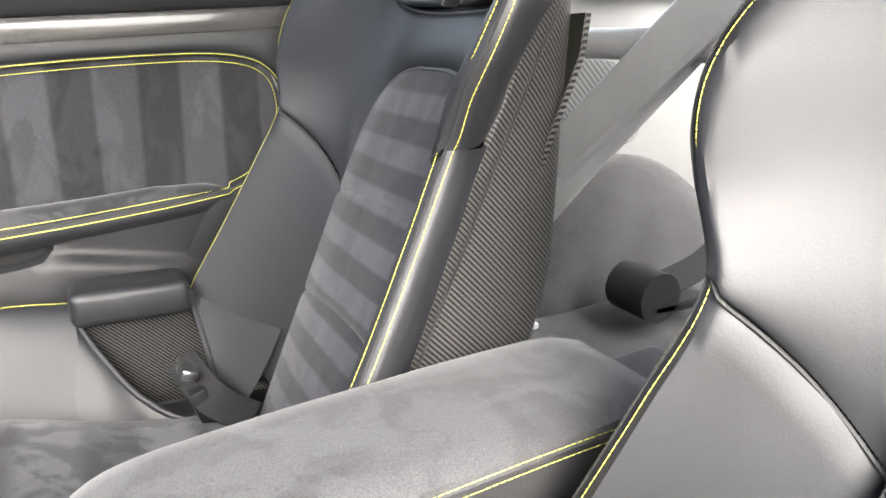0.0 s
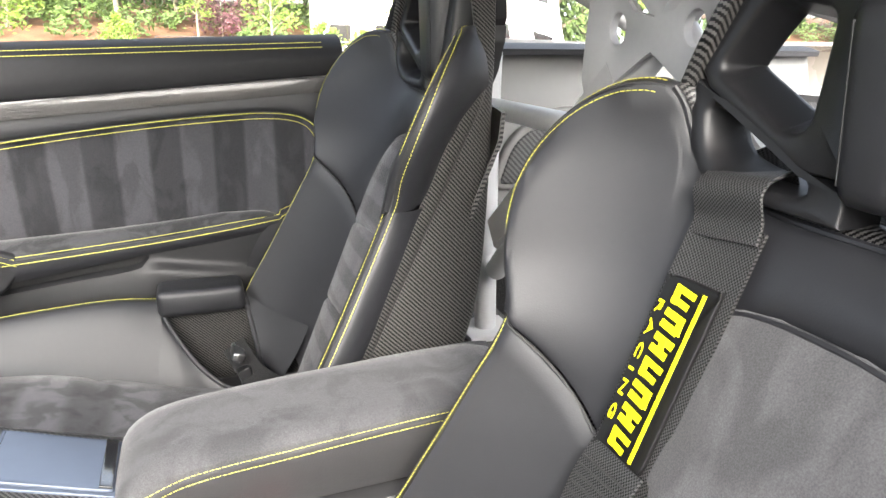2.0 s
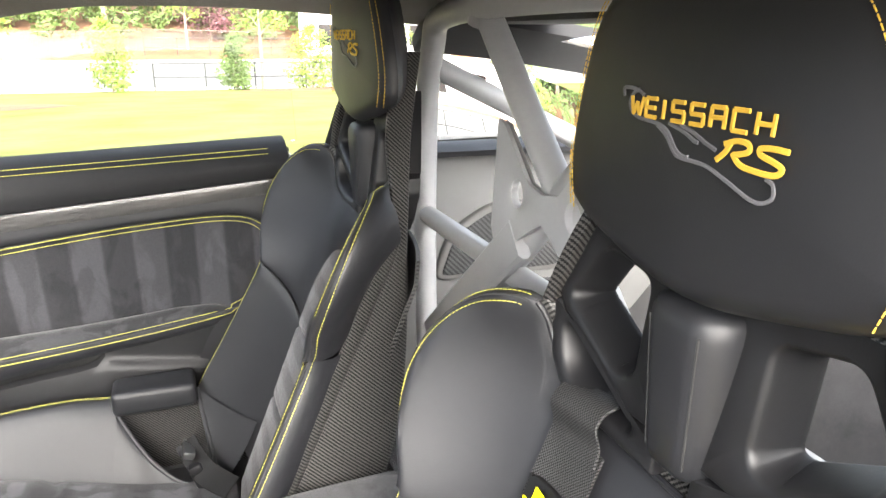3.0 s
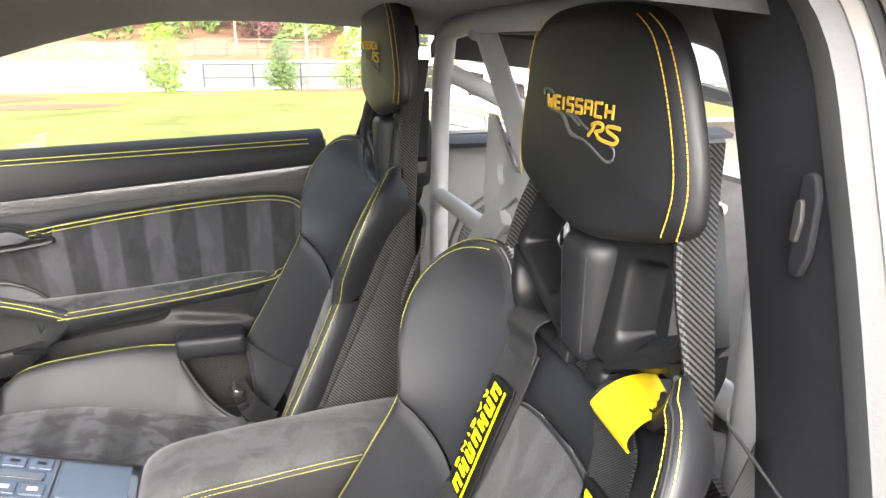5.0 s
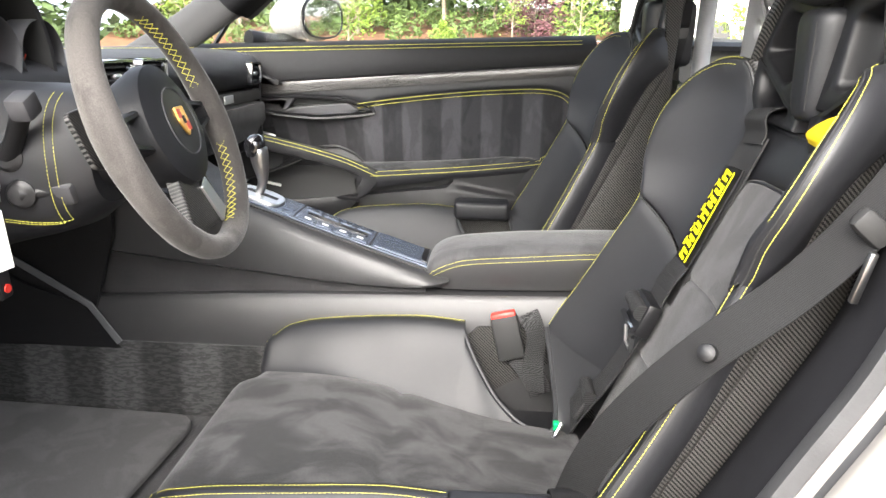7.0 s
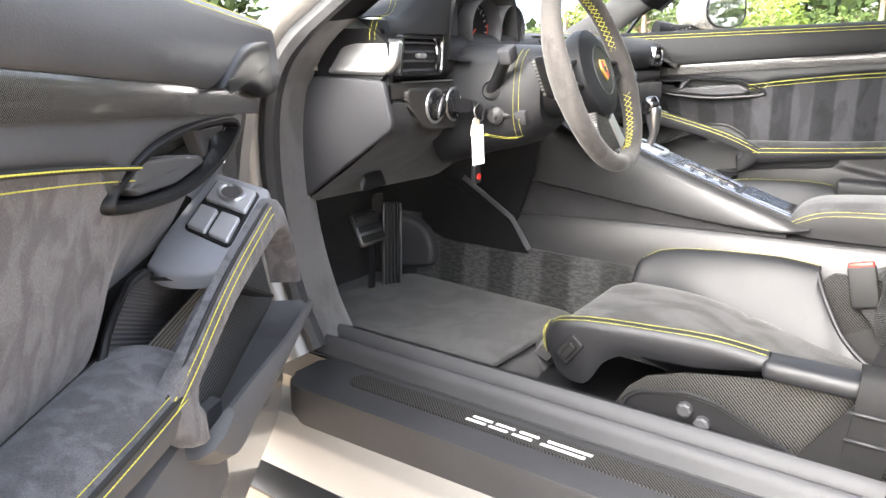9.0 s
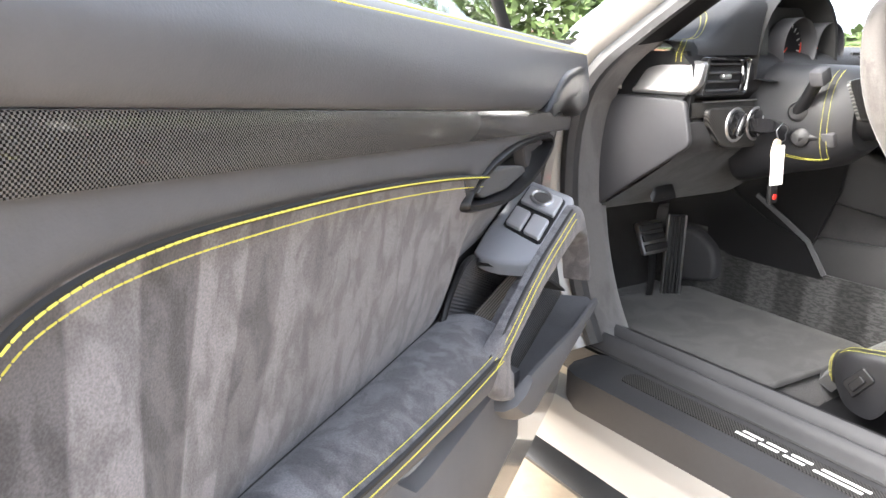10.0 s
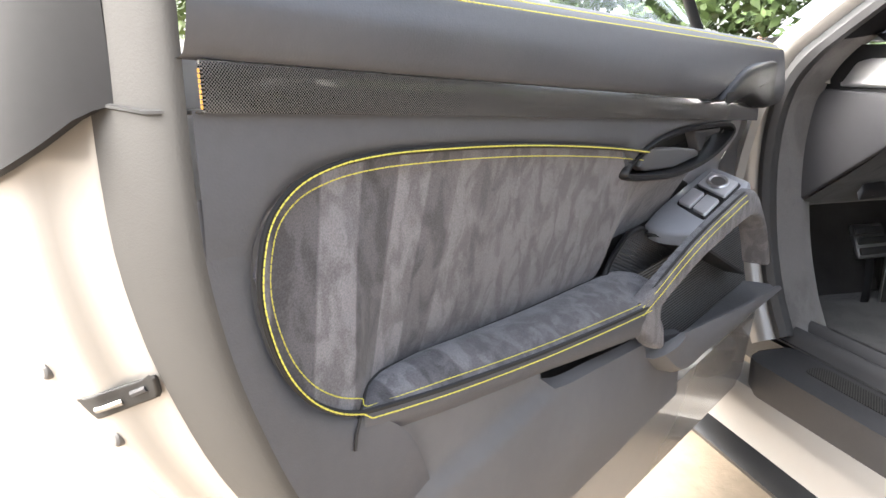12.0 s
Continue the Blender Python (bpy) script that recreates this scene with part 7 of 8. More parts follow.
# middle of the dash down to the console
part("centre_fascia", loft([[Vector((x, -0.115, z)), Vector((x + 0.015, -0.10, z)), Vector((x + 0.02, 0.015, z + 0.003)), Vector((x + 0.015, 0.13, z)), Vector((x, 0.145, z))] for x, z in ((-0.585, 0.86), (-0.58, 0.80), (-0.55, 0.74), (-0.49, 0.70), (-0.42, 0.672))], False, False), PLASTIC, dash, "black centre fascia", flip=True)
part("display", pillow(round_poly([(-0.085, 0.755), (0.115, 0.755), (0.115, 0.85), (-0.085, 0.85)], 0.008), lambda a, b, c: Vector((-0.548 + (0.80 - b) * 0.35 + c, a, b)), 0.004, 0.002), GLOSS, dash, "dark glass display")

part("centre_wall", prism([(-1.10, 0.44), (-0.655, 0.44), (-0.60, 0.60), (-0.585, 0.80), (-1.10, 0.80)], lambda a, b, c: Vector((a, -0.088 + c, b)), 0.01), PLASTIC, dash)

# ---- keys in the ignition ----
key = thing("car_key", "car key with white card tag and black fob in the ignition", "key", place=pose(-0.588, -0.500, 0.784))
part("key_head", pillow(round_poly([(-0.012, -0.012), (0.03, -0.014), (0.05, -0.006), (0.05, 0.008), (0.03, 0.014), (-0.012, 0.012)], 0.006), lambda a, b, c: Vector((0.02 + a, c - 0.009, b)), 0.018, 0.005), GLOSS, key, "gloss black key head")
part("key_ring", tube([Vector((0.072 + 0.002 * math.sin(k), 0.004 + 0.016 * math.cos(k * math.pi / 12), -0.012 + 0.018 * math.sin(k * math.pi / 12))) for k in range(24)], 0.0012, 6, True), STEEL, key)
part("card_tag", box((0.074, -0.002, -0.075), (0.0015, 0.030, 0.078), 0.0005, 1, Euler((radians(4), 0, radians(-18))).to_matrix()), WHITE, key, "white card tag")
part("leather_tab", pillow(round_poly([(-0.022, -0.058), (0.006, -0.060), (0.008, -0.026), (-0.012, -0.022)], 0.008), lambda a, b, c: Vector((0.068 + c, a, b)), 0.004, 0.0015), mat("tan_tab", (0.6, 0.5, 0.36), 0.7, var=0.1), key, "pale tan leather tab")
part("fob", box((0.068, 0.002, -0.132), (0.012, 0.024, 0.042), 0.005, 2, Euler((radians(6), 0, 0)).to_matrix()), PLASTIC, key, "black remote fob")
part("fob_button", tube([Vector((0.073, 0.002, -0.138)), Vector((0.076, 0.002, -0.138))], 0.006, 12), RED, key, "red button")
part("fob_clip", box((0.066, 0.018, -0.105), (0.006, 0.012, 0.026), 0.003), STEEL, key)

# ---- steering wheel ----
wheel = thing("steering_wheel", "suede-covered sports steering wheel with yellow lacing", "steering wheel", place=Matrix.Translation((-0.334, -0.370, 0.846)) @ Euler((0, radians(-21), radians(4))).to_matrix().to_4x4())
R = 0.178
rim = [Vector((0.0, R * math.sin(a), R * math.cos(a))) for a in [2 * math.pi * k / 72 for k in range(72)]]
bm = bmesh.new()
rings = []
for k, p in enumerate(rim):
    a = 2 * math.pi * k / 72
    rad = 0.0180 + 0.0025 * max(0, math.cos(2 * a + math.pi)) ** 4
    o = p.normalized()
    rings.append([p + o * (rad * 0.92 * math.cos(b)) + Vector((1, 0, 0)) * (rad * 1.08 * math.sin(b)) for b in [2 * math.pi * j / 14 for j in range(14)]])
SUEDE_WHEEL = suede("suede_wheel", (0.055, 0.051, 0.048), depth=0.2)
part("rim", loft(rings, True, False, True), SUEDE_WHEEL, wheel, "grey-brown suede rim")
lace = bmesh.new()
for k in range(84):
    a0 = 2 * math.pi * k / 84
    for s in (-1, 1):
        pts = []
        for j in range(3):
            a = a0 + 2 * math.pi / 84 * (j / 2)
            b = s * (j / 2 - 0.5) * 0.75
            o = Vector((0, math.sin(a), math.cos(a)))
            q = o * (R - 0.0172 * math.cos(b)) + Vector((0.0195 * math.sin(b), 0, 0))
            pts.append(q)
        if abs(math.sin(a0)) > 0.35:
            tube(pts, 0.0006, 4, bm=lace)
tagged(part("lacing", lace, YELLOW, wheel, "yellow crossed lacing inside the rim"), kind="stuff")
part("airbag", loft([[Vector((x, ry * math.sin(a), rz * math.cos(a))) for a in [2 * math.pi * k / 32 for k in range(32)]] for x, ry, rz in ((-0.045, 0.078, 0.076), (-0.01, 0.088, 0.087), (0.006, 0.084, 0.083), (0.014, 0.068, 0.067), (0.017, 0.040, 0.038), (0.0175, 0.012, 0.011))], True, True), LEATHER, wheel, "round black leather centre pad")
part("centre_ring", tube([Vector((0.0165, 0.047 * math.sin(k * math.pi / 20), 0.047 * math.cos(k * math.pi / 20))) for k in range(40)], 0.0016, 6, True), PLASTIC_GREY, wheel)
crest = round_poly([(-0.015, 0.020), (0.015, 0.020), (0.016, 0.0), (0.008, -0.016), (0.0, -0.022), (-0.008, -0.016), (-0.016, 0.0)], 0.003)
cr = part("crest", pillow(crest, lambda a, b, c: Vector((0.0175 + c, a, b)), 0.0025, 0.001), GOLD, wheel, "gold shield emblem")
cq = bmesh.new()
for a, b in ((-0.008, 0.010), (0.008, -0.008)):
    box((0.0203, a, b), (0.0008, 0.012, 0.013), 0, 1, None, cq)
part("crest_fields", cq, mat("crest_red", (0.45, 0.05, 0.03), 0.4), cr)
part("crest_centre", box((0.0206, 0, 0.001), (0.001, 0.009, 0.011), 0.0003, 1), PLASTIC, cr)
for s in (-1, 1):
    sp_o = [(s * 0.066, 0.032), (s * 0.155, 0.024), (s * 0.157, -0.012), (s * 0.072, -0.030)]
    rings = [[Vector((x, a * g, b)) for a, b in inset_ring(sp_o, d)] for x, d, g in ((-0.025, 0, 1), (-0.004, 0.001, 1), (0.0, 0.004, 1), (0.0, 0.010, 1), (-0.018, 0.012, 1))]
    part("side_spoke", loft(rings, True, False), PLASTIC, wheel, "black spoke with an open slot", flip=False)
lo = [(-0.048, -0.066), (0.048, -0.066), (0.058, -0.105), (0.072, -0.150), (-0.072, -0.150), (-0.058, -0.105)]
part("lower_spoke", pillow(round_poly(lo, 0.006), lambda a, b, c: Vector((-0.022 + c + 0.08 * (b + 0.07) * 0.2, a, b)), 0.018, 0.004), CARBON_YZ, wheel, "carbon lower spoke")
part("spoke_blade", pillow(round_poly([(0.006, -0.092), (0.032, -0.080), (0.060, -0.138), (0.030, -0.152)], 0.004), lambda a, b, c: Vector((-0.004 + c, a, b)), 0.004, 0.0015), SILVER, wheel, "satin silver spoke blade")
for s in (-1, 1):
    part("shift_paddle", pillow(round_poly([(s * 0.085, -0.03), (s * 0.145, -0.02), (s * 0.150, 0.05), (s * 0.095, 0.055)][::int(s)], 0.01), lambda a, b, c: Vector((-0.055 + c, a, b)), 0.006, 0.002), CARBON_YZ, wheel, "carbon shift paddle")
part("hub", tube([Vector((-0.045, 0, 0)), Vector((-0.13, 0, 0))], [0.062, 0.05], 20), PLASTIC, wheel)

# ---- pedals ----
gas = thing("accelerator_pedal", "black and silver floor-hinged accelerator pedal", "pedal", place=Matrix.Translation((-0.955, -0.235, 0.245)) @ Euler((radians(-4), radians(-8), radians(-28))).to_matrix().to_4x4())
part("pad", box((0, 0, 0.12), (0.012, 0.052, 0.25), 0.004, 2), PLASTIC, gas)
for k in range(4):
    part("rib", box((0.008, -0.0165 + 0.011 * k, 0.12), (0.006, 0.006, 0.235), 0.001, 1), RUBBER, gas)
for s in (-1, 1):
    part("edge", box((0.005, s * 0.0255, 0.12), (0.014, 0.004, 0.246), 0.001, 1), STEEL, gas, "bright metal edge")
brake = thing("brake_pedal", "rubber-faced brake pedal with a metal rim", "pedal", place=Matrix.Translation((-0.955, -0.328, 0.442)) @ Euler((0, radians(-25), 0)).to_matrix().to_4x4())
part("pad", box((0, 0, 0), (0.014, 0.098, 0.090), 0.008, 2), STEEL, brake, "bright metal rim")
for k in range(3):
    part("grip", box((0.009, 0, -0.027 + 0.027 * k), (0.008, 0.084, 0.019), 0.003, 2), RUBBER, brake)
part("arm", tube([Vector((-0.01, 0.01, -0.02)), Vector((-0.06, 0.03, -0.10)), Vector((-0.10, 0.03, -0.17))], 0.011, 8, flat=0.5), PLASTIC, brake)

# ---- centre console ----
con = thing("centre_console", "dark leather-clad centre console with carbon and button panel", "console", place=pose(0, 0, 0))
CY = 0.022


def deck(x):
    """Height of the console's top."""
    return spline([(-0.62, 0.70), (-0.42, 0.678), (-0.345, 0.655), (-0.20, 0.603), (-0.03, 0.546), (0.02, 0.530)], x)


def base_top(x):
    return spline([(-0.75, 0.468), (-0.64, 0.473), (-0.35, 0.490), (-0.04, 0.500), (0.10, 0.503), (0.25, 0.508), (0.50, 0.520)], x)


def lip(x):
    """Lower edge of the console's flanks."""
    return spline([(-0.66, 0.572), (-0.50, 0.553), (-0.35, 0.537), (-0.20, 0.521), (-0.08, 0.513), (-0.02, 0.513), (0.01, 0.518), (0.035, 0.5255)], x)


xs = [-1.15 + 1.70 * k / 34 for k in range(35)]
part("tunnel", loft([[Vector((x, CY - 0.118, FLOOR_Z)), Vector((x, CY - 0.108, base_top(x) - 0.085)), Vector((x, CY - 0.100, base_top(x) - 0.010)), Vector((x, CY - 0.090, base_top(x))), Vector((x, CY + 0.090, base_top(x))), Vector((x, CY + 0.100, base_top(x) - 0.010)), Vector((x, CY + 0.108, base_top(x) - 0.085)), Vector((x, CY + 0.118, FLOOR_Z))] for x in xs], False, False), CONSOLE_LEATHER, con, "dark leather-covered tunnel", flip=True)
part("tunnel_carpet", sheet(lambda u, v: (-1.12 + 1.10 * u, CY - 0.127 + 0.010 * v, FLOOR_Z + 0.005 + 0.150 * v), 10, 4, 0.006), RIBBED, con, "ribbed dark carpet on the tunnel side")
part("trim_joint", tube([Vector((-0.665, CY - 0.104, 0.458)), Vector((-0.63, CY - 0.110, 0.40)), Vector((-0.60, CY - 0.114, 0.365))], 0.0025, 6), STEEL, con)
part("side_panel", prism([(-0.78, 0.50), (-0.665, 0.462), (-0.598, 0.37), (-0.80, 0.36), (-0.95, 0.40), (-0.95, 0.60)], lambda a, b, c: Vector((a, CY - 0.112 - c, b)), 0.006), PLASTIC, con)
xs2 = [-0.66 + 0.695 * k / 24 for k in range(25)]
flank = [(-0.050, -0.004, 0.0), (-0.084, -0.003, 0.0), (-0.090, 0.001, 0.0), (-0.091, 0.002, 0.12), (-0.087, 0.0, 0.45), (-0.081, 0.0, 0.78), (-0.074, 0.0, 0.93), (-0.062, 0.0, 1.0)]
flank += [(-a, b, c) for a, b, c in flank[::-1]]
part("upper_body", loft([[Vector((x, CY + a, lip(x) + b + (deck(x) - lip(x)) * c)) for a, b, c in flank] for x in xs2], True, True), CONSOLE_LEATHER, con, "dark grey leather console flanks", flip=True)
for s in (-1, 1):
    part("flank_recess", sheet(lambda u, v: (-0.80 + 0.79 * u, CY + s * 0.074, base_top(-0.80 + 0.79 * u) - 0.004 + (max(0.50, lip(max(-0.66, -0.80 + 0.79 * u))) - base_top(-0.80 + 0.79 * u) + 0.01) * v), 16, 3, 0.004), CARPET, con, "black recessed panel under the flank")


def top(a, b, c):
    """On the sloping deck: a along x, b across, c up."""
    return Vector((a + 0.3 * c, CY + b, deck(a) + c * 0.95))


def panel(o, c0, edge, material, name, parent=None, label="", depth=0.003):
    dense = []
    k = len(o)
    for i in range(k):
        p, q = Vector(o[i]), Vector(o[(i + 1) % k])
        m = max(1, int((q - p).length / 0.02))
        dense += [tuple(p.lerp(q, j / m)) for j in range(m)]
    return part(name, pillow(dense, lambda a, b, c: top(a, b, c + c0), depth, edge), material, parent or con, label)


panel(round_poly([(-0.40, -0.062), (0.012, -0.062), (0.012, 0.062), (-0.40, 0.062)], 0.010), 0.0, 0.001, CARBON_XY, "carbon_frame", label="carbon frame of the button panel")
bp = panel(round_poly([(-0.385, -0.052), (-0.008, -0.052), (-0.002, -0.045), (-0.002, 0.045), (-0.008, 0.052), (-0.385, 0.052)], 0.006), 0.003, 0.0015, BLUE_GLOSS, "button_panel", label="blue-grey satin button panel")
panel(round_poly([(-0.118, -0.047), (-0.012, -0.047), (-0.012, 0.047), (-0.118, 0.047)], 0.006), 0.0065, 0.002, BLUE_GLOSS, "tray_lid", bp, "sliding lid of the tray")
panel([(-0.026, -0.045), (-0.014, -0.045), (-0.014, 0.045), (-0.026, 0.045)], 0.0085, 0.001, GLOSS, "lid_grip", bp)
panel([(-0.124, -0.050), (-0.121, -0.050), (-0.121, 0.050), (-0.124, 0.050)], 0.0062, 0.0004, SEAM, "panel_joint", bp, depth=0.0006)
panel([(-0.272, -0.050), (-0.2695, -0.050), (-0.2695, 0.050), (-0.272, 0.050)], 0.0062, 0.0004, SEAM, "panel_joint", bp, depth=0.0006)
for row, (b0, b1) in enumerate(((-0.045, -0.018), (0.020, 0.045))):
    for k in range(4):
        a0 = -0.262 + k * 0.034
        bt = panel(round_poly([(a0, b0), (a0 + 0.030, b0), (a0 + 0.030, b1), (a0, b1)], 0.003), 0.006, 0.0015, BLUE_GLOSS, "button", bp)
        panel([(a0 + 0.009, (b0 + b1) / 2 - 0.004), (a0 + 0.021, (b0 + b1) / 2 - 0.004), (a0 + 0.021, (b0 + b1) / 2 + 0.004), (a0 + 0.009, (b0 + b1) / 2 + 0.004)], 0.0088, 0.0004, WHITE if row == 0 else PLASTIC, "mark", bt, depth=0.0006)
panel(round_poly([(-0.255, -0.008), (-0.135, -0.008), (-0.135, 0.010), (-0.255, 0.010)], 0.004), 0.006, 0.001, GLOSS, "display_strip", bp)
panel(round_poly([(-0.300, -0.02), (-0.278, -0.02), (-0.278, 0.015), (-0.300, 0.015)], 0.004), 0.006, 0.001, BLUE_GLOSS, "button", bp)
gate = panel(ellipse(-0.345, 0.0, 0.042, 0.040, 28, 3), 0.006, 0.003, SILVER, "shift_gate", None, "bright metal selector gate", 0.006)
panel(round_poly([(-0.375, -0.008), (-0.315, -0.008), (-0.315, 0.008), (-0.375, 0.008)], 0.006), 0.0125, 0.001, SEAM, "gate_slot", gate, depth=0.0008)
part("selector_lever", tube(cat([top(-0.352, 0, 0.01), top(-0.352, 0, 0.04), top(-0.366, 0, 0.075), top(-0.376, 0, 0.100)], 4), [0.010, 0.009, 0.009, 0.009, 0.010, 0.012, 0.014, 0.016, 0.017, 0.018, 0.018, 0.018, 0.014], 14), STEEL, con, "polished metal selector lever")
part("selector_knob", tube(cat([top(-0.375, 0, 0.080), top(-0.383, 0, 0.102), top(-0.393, 0, 0.117)], 4), [0.017, 0.019, 0.02, 0.021, 0.021, 0.020, 0.018, 0.014, 0.006], 14), GLOSS, con)

# ---- armrest ----
arm = thing("armrest", "padded centre armrest, suede top and leather sides with yellow stitching", "armrest", place=pose(0, 0, 0))


def arm_sec(x):
    f = spline([(-0.012, 0.55), (-0.004, 0.78), (0.012, 0.92), (0.04, 1.0), (0.40, 1.0), (0.425, 0.85), (0.435, 0.6)], x)
    topz = spline([(-0.012, 0.542), (0.0, 0.562), (0.03, 0.579), (0.10, 0.589), (0.20, 0.597), (0.40, 0.603), (0.435, 0.594)], x)
    midz = spline([(-0.012, 0.520), (0.0, 0.535), (0.03, 0.552), (0.065, 0.563), (0.16, 0.572), (0.30, 0.583), (0.435, 0.588)], x)
    low = spline([(-0.012, 0.513), (0.03, 0.507), (0.2, 0.510), (0.435, 0.520)], x)
    w = 0.074 * (0.75 + 0.25 * f)
    return w, topz, midz, low


rt, rs = [], []
for k in range(45):
    x = -0.012 + 0.447 * k / 44
    w, tz, mz, lz = arm_sec(x)
    rt.append([Vector((x, CY + s * a, b)) for s, a, b in ((-1, w, mz), (-1, w * 1.0, mz + 0.010), (-1, w * 0.94, mz + (tz - mz) * 0.62), (-1, w * 0.82, mz + (tz - mz) * 0.86), (-1, w * 0.55, tz - 0.001), (1, 0, tz), (1, w * 0.55, tz - 0.001), (1, w * 0.82, mz + (tz - mz) * 0.86), (1, w * 0.94, mz + (tz - mz) * 0.62), (1, w, mz + 0.010), (1, w, mz))])
    rs.append([Vector((x, CY + s * a, b)) for s, a, b in ((-1, w * 0.99, mz), (-1, w * 1.0, mz - 0.006), (-1, w * 0.98, lz + 0.012), (-1, w * 0.92, lz), (1, w * 0.92, lz), (1, w * 0.98, lz + 0.012), (1, w, mz - 0.006), (1, w * 0.99, mz))])
part("suede_top", loft(rt, False, False), SUEDE, arm, "grey suede top")
part("leather_side", loft(rs, False, False), CONSOLE_LEATHER, arm)
part("front_cap", loft([rt[0] + rs[0][::-1][1:-1], [Vector((-0.014, CY + (p.y - CY) * 0.6, 0.518 + (p.z - 0.518) * 0.6)) for p in rt[0] + rs[0][::-1][1:-1]]], True, True), SUEDE, arm)
for s in (-1, 1):
    for d in (0.004, -0.005):
        ln = [Vector((-0.0145, CY + s * 0.03 * k, 0.519 + d)) for k in (0.4, 1.0, 1.5)] + [Vector((-0.010 + 0.44 * k / 44, CY + s * (arm_sec(-0.010 + 0.44 * k / 44)[0] + 0.0006), arm_sec(-0.010 + 0.44 * k / 44)[2] + d)) for k in range(45)]
        part("stitching", stitches(ln, 0.0050, 0.0015, 0.0006), YELLOW, arm, "yellow stitching")
part("rear_tray", pillow(round_poly([(0.43, -0.075), (0.56, -0.085), (0.56, 0.085), (0.43, 0.075)], 0.02), lambda a, b, c: Vector((a, CY + b, 0.50 + c)), 0.06, 0.015), SUEDE, arm)


# ---- harness and belts ----
def webbing(name, pts, width, parent, material=WEBBING, up=(-1, 0, 0.4), lab=""):
    return part(name, strip(cat(pts, 6), width, 0.003, up), material, parent, lab)


def harness(s, seat_y, full):
    h = thing("harness_strap", "black racing harness shoulder strap with yellow printed pad", "harness", "harness shoulder straps", place=pose(0, seat_y, 0))
    y = 0.108 if s > 0 else -0.112
    f = lambda z: front(abs(y) + 0.018, z) - 0.0165
    band = strip(cat([(0.60, y * 0.95, 0.850), (0.545, y + 0.006, 0.869), (0.508, y + 0.006, 0.876), (0.490, y + 0.004, 0.864), (f(0.842) - 0.002, y + 0.002, 0.842), (f(0.825), y, 0.825)], 6), 0.074, 0.003, (-1, 0, 0.4))
    join(band, sheet(lambda u, v: (front(abs(y + (u - 0.5) * 0.074), 0.838 - 0.262 * v) - 0.0150, y + (u - 0.5) * 0.074, 0.838 - 0.262 * v), 10, 34, 0.003))
    part("shoulder_webbing", band, WEBBING, h)
    if full:
        po = along(list(round_poly([(-0.027, 0.636), (0.032, 0.636), (0.032, 0.788), (-0.027, 0.788)], 0.008)) + [(-0.027, 0.644)], 80)
        pd = part("name_patch", pillow(po, lambda a, b, c: Vector((front(abs(y + a), b) - 0.0165 - c, y + a, b)), 0.004, 0.0015), PATCH, h, "black rubber patch with yellow print")
        z = 0.780
        for k in range(7):
            pb = bmesh.new()
            for dz in (0.0, 0.0095):
                strip([Vector((f(z - dz) - 0.0082, y - 0.009 + dz * 0.3, z - dz)), Vector((f(z - dz) - 0.0082, y + 0.014, z - dz + 0.003))], 0.0066 if k % 3 else 0.0056, 0.0008, (-1, 0, 0.4), pb)
            e = (0.011, -0.006, 0.003)[k % 3]
            strip([Vector((f(z) - 0.0082, y + e, z + 0.002)), Vector((f(z - 0.011) - 0.0082, y + e, z - 0.011))], 0.0075, 0.0008, (-1, 0, 0.4), pb)
            part("print_sign", pb, YELLOW_PRINT, pd, "yellow printed sign")
            z -= 0.0205
        pb = strip([Vector((f(0.785) - 0.0082, y - 0.0175, 0.785)), Vector((f(0.645) - 0.0082, y - 0.0175, 0.645))], 0.0042, 0.0008, (-1, 0, 0.4))
        part("print_line", pb, YELLOW_PRINT, pd, "yellow printed line")
        wd = letters("R A C I N G", 0.0120, 0.0004)
        for v in wd.verts:
            a, b = v.co.x * 1.75, v.co.y
            zz = 0.715 - a
            v.co = Vector((front(abs(y) + 0.026, zz) - 0.0218 - v.co.z, y + 0.0265 - b * 0.8, zz))
        part("small_print", wd, YELLOW_PRINT, pd, "yellow printed word", smooth=False)
    # sewn end, adjuster with its roll and lower strap
    g = lambda z: f(z) - 0.012
    webbing("sewn_end", [(f(0.64) - 0.005, y, 0.640), (g(0.61), y, 0.61), (g(0.575), y, 0.575)], 0.072, h)
    zig = bmesh.new()
    for k in range(5):
        strip([Vector((g(0.632 - 0.008 * k) - 0.0025, y - 0.03, 0.632 - 0.008 * k)), Vector((g(0.628 - 0.008 * k) - 0.0025, y + 0.03, 0.628 - 0.008 * k))], 0.002, 0.001, (-1, 0, 0.4), zig)
    part("box_stitching", zig, SEAM, h)
    b = part("adjuster", box((g(0.552) - 0.008, y, 0.552), (0.026, 0.084, 0.058), 0.007, 2, Euler((0, radians(22), 0)).to_matrix()), PLASTIC, h, "black metal strap adjuster")
    part("adjuster_roll", tube([Vector((g(0.565) - 0.024, y - 0.037, 0.566)), Vector((g(0.565) - 0.024, y + 0.037, 0.566))], 0.013, 14), WEBBING, b)
    part("adjuster_bar", tube([Vector((g(0.535) - 0.024, y - 0.040, 0.540)), Vector((g(0.535) - 0.024, y + 0.040, 0.540))], 0.005, 8), GLOSS, b)
    part("adjuster_tab", tube([Vector((g(0.52) - 0.014, y + k, 0.522 - d)) for k, d in ((-0.028, 0), (-0.020, 0.026), (0.020, 0.026), (0.028, 0))], 0.0034, 8), STEEL, b, "bright steel release loop")
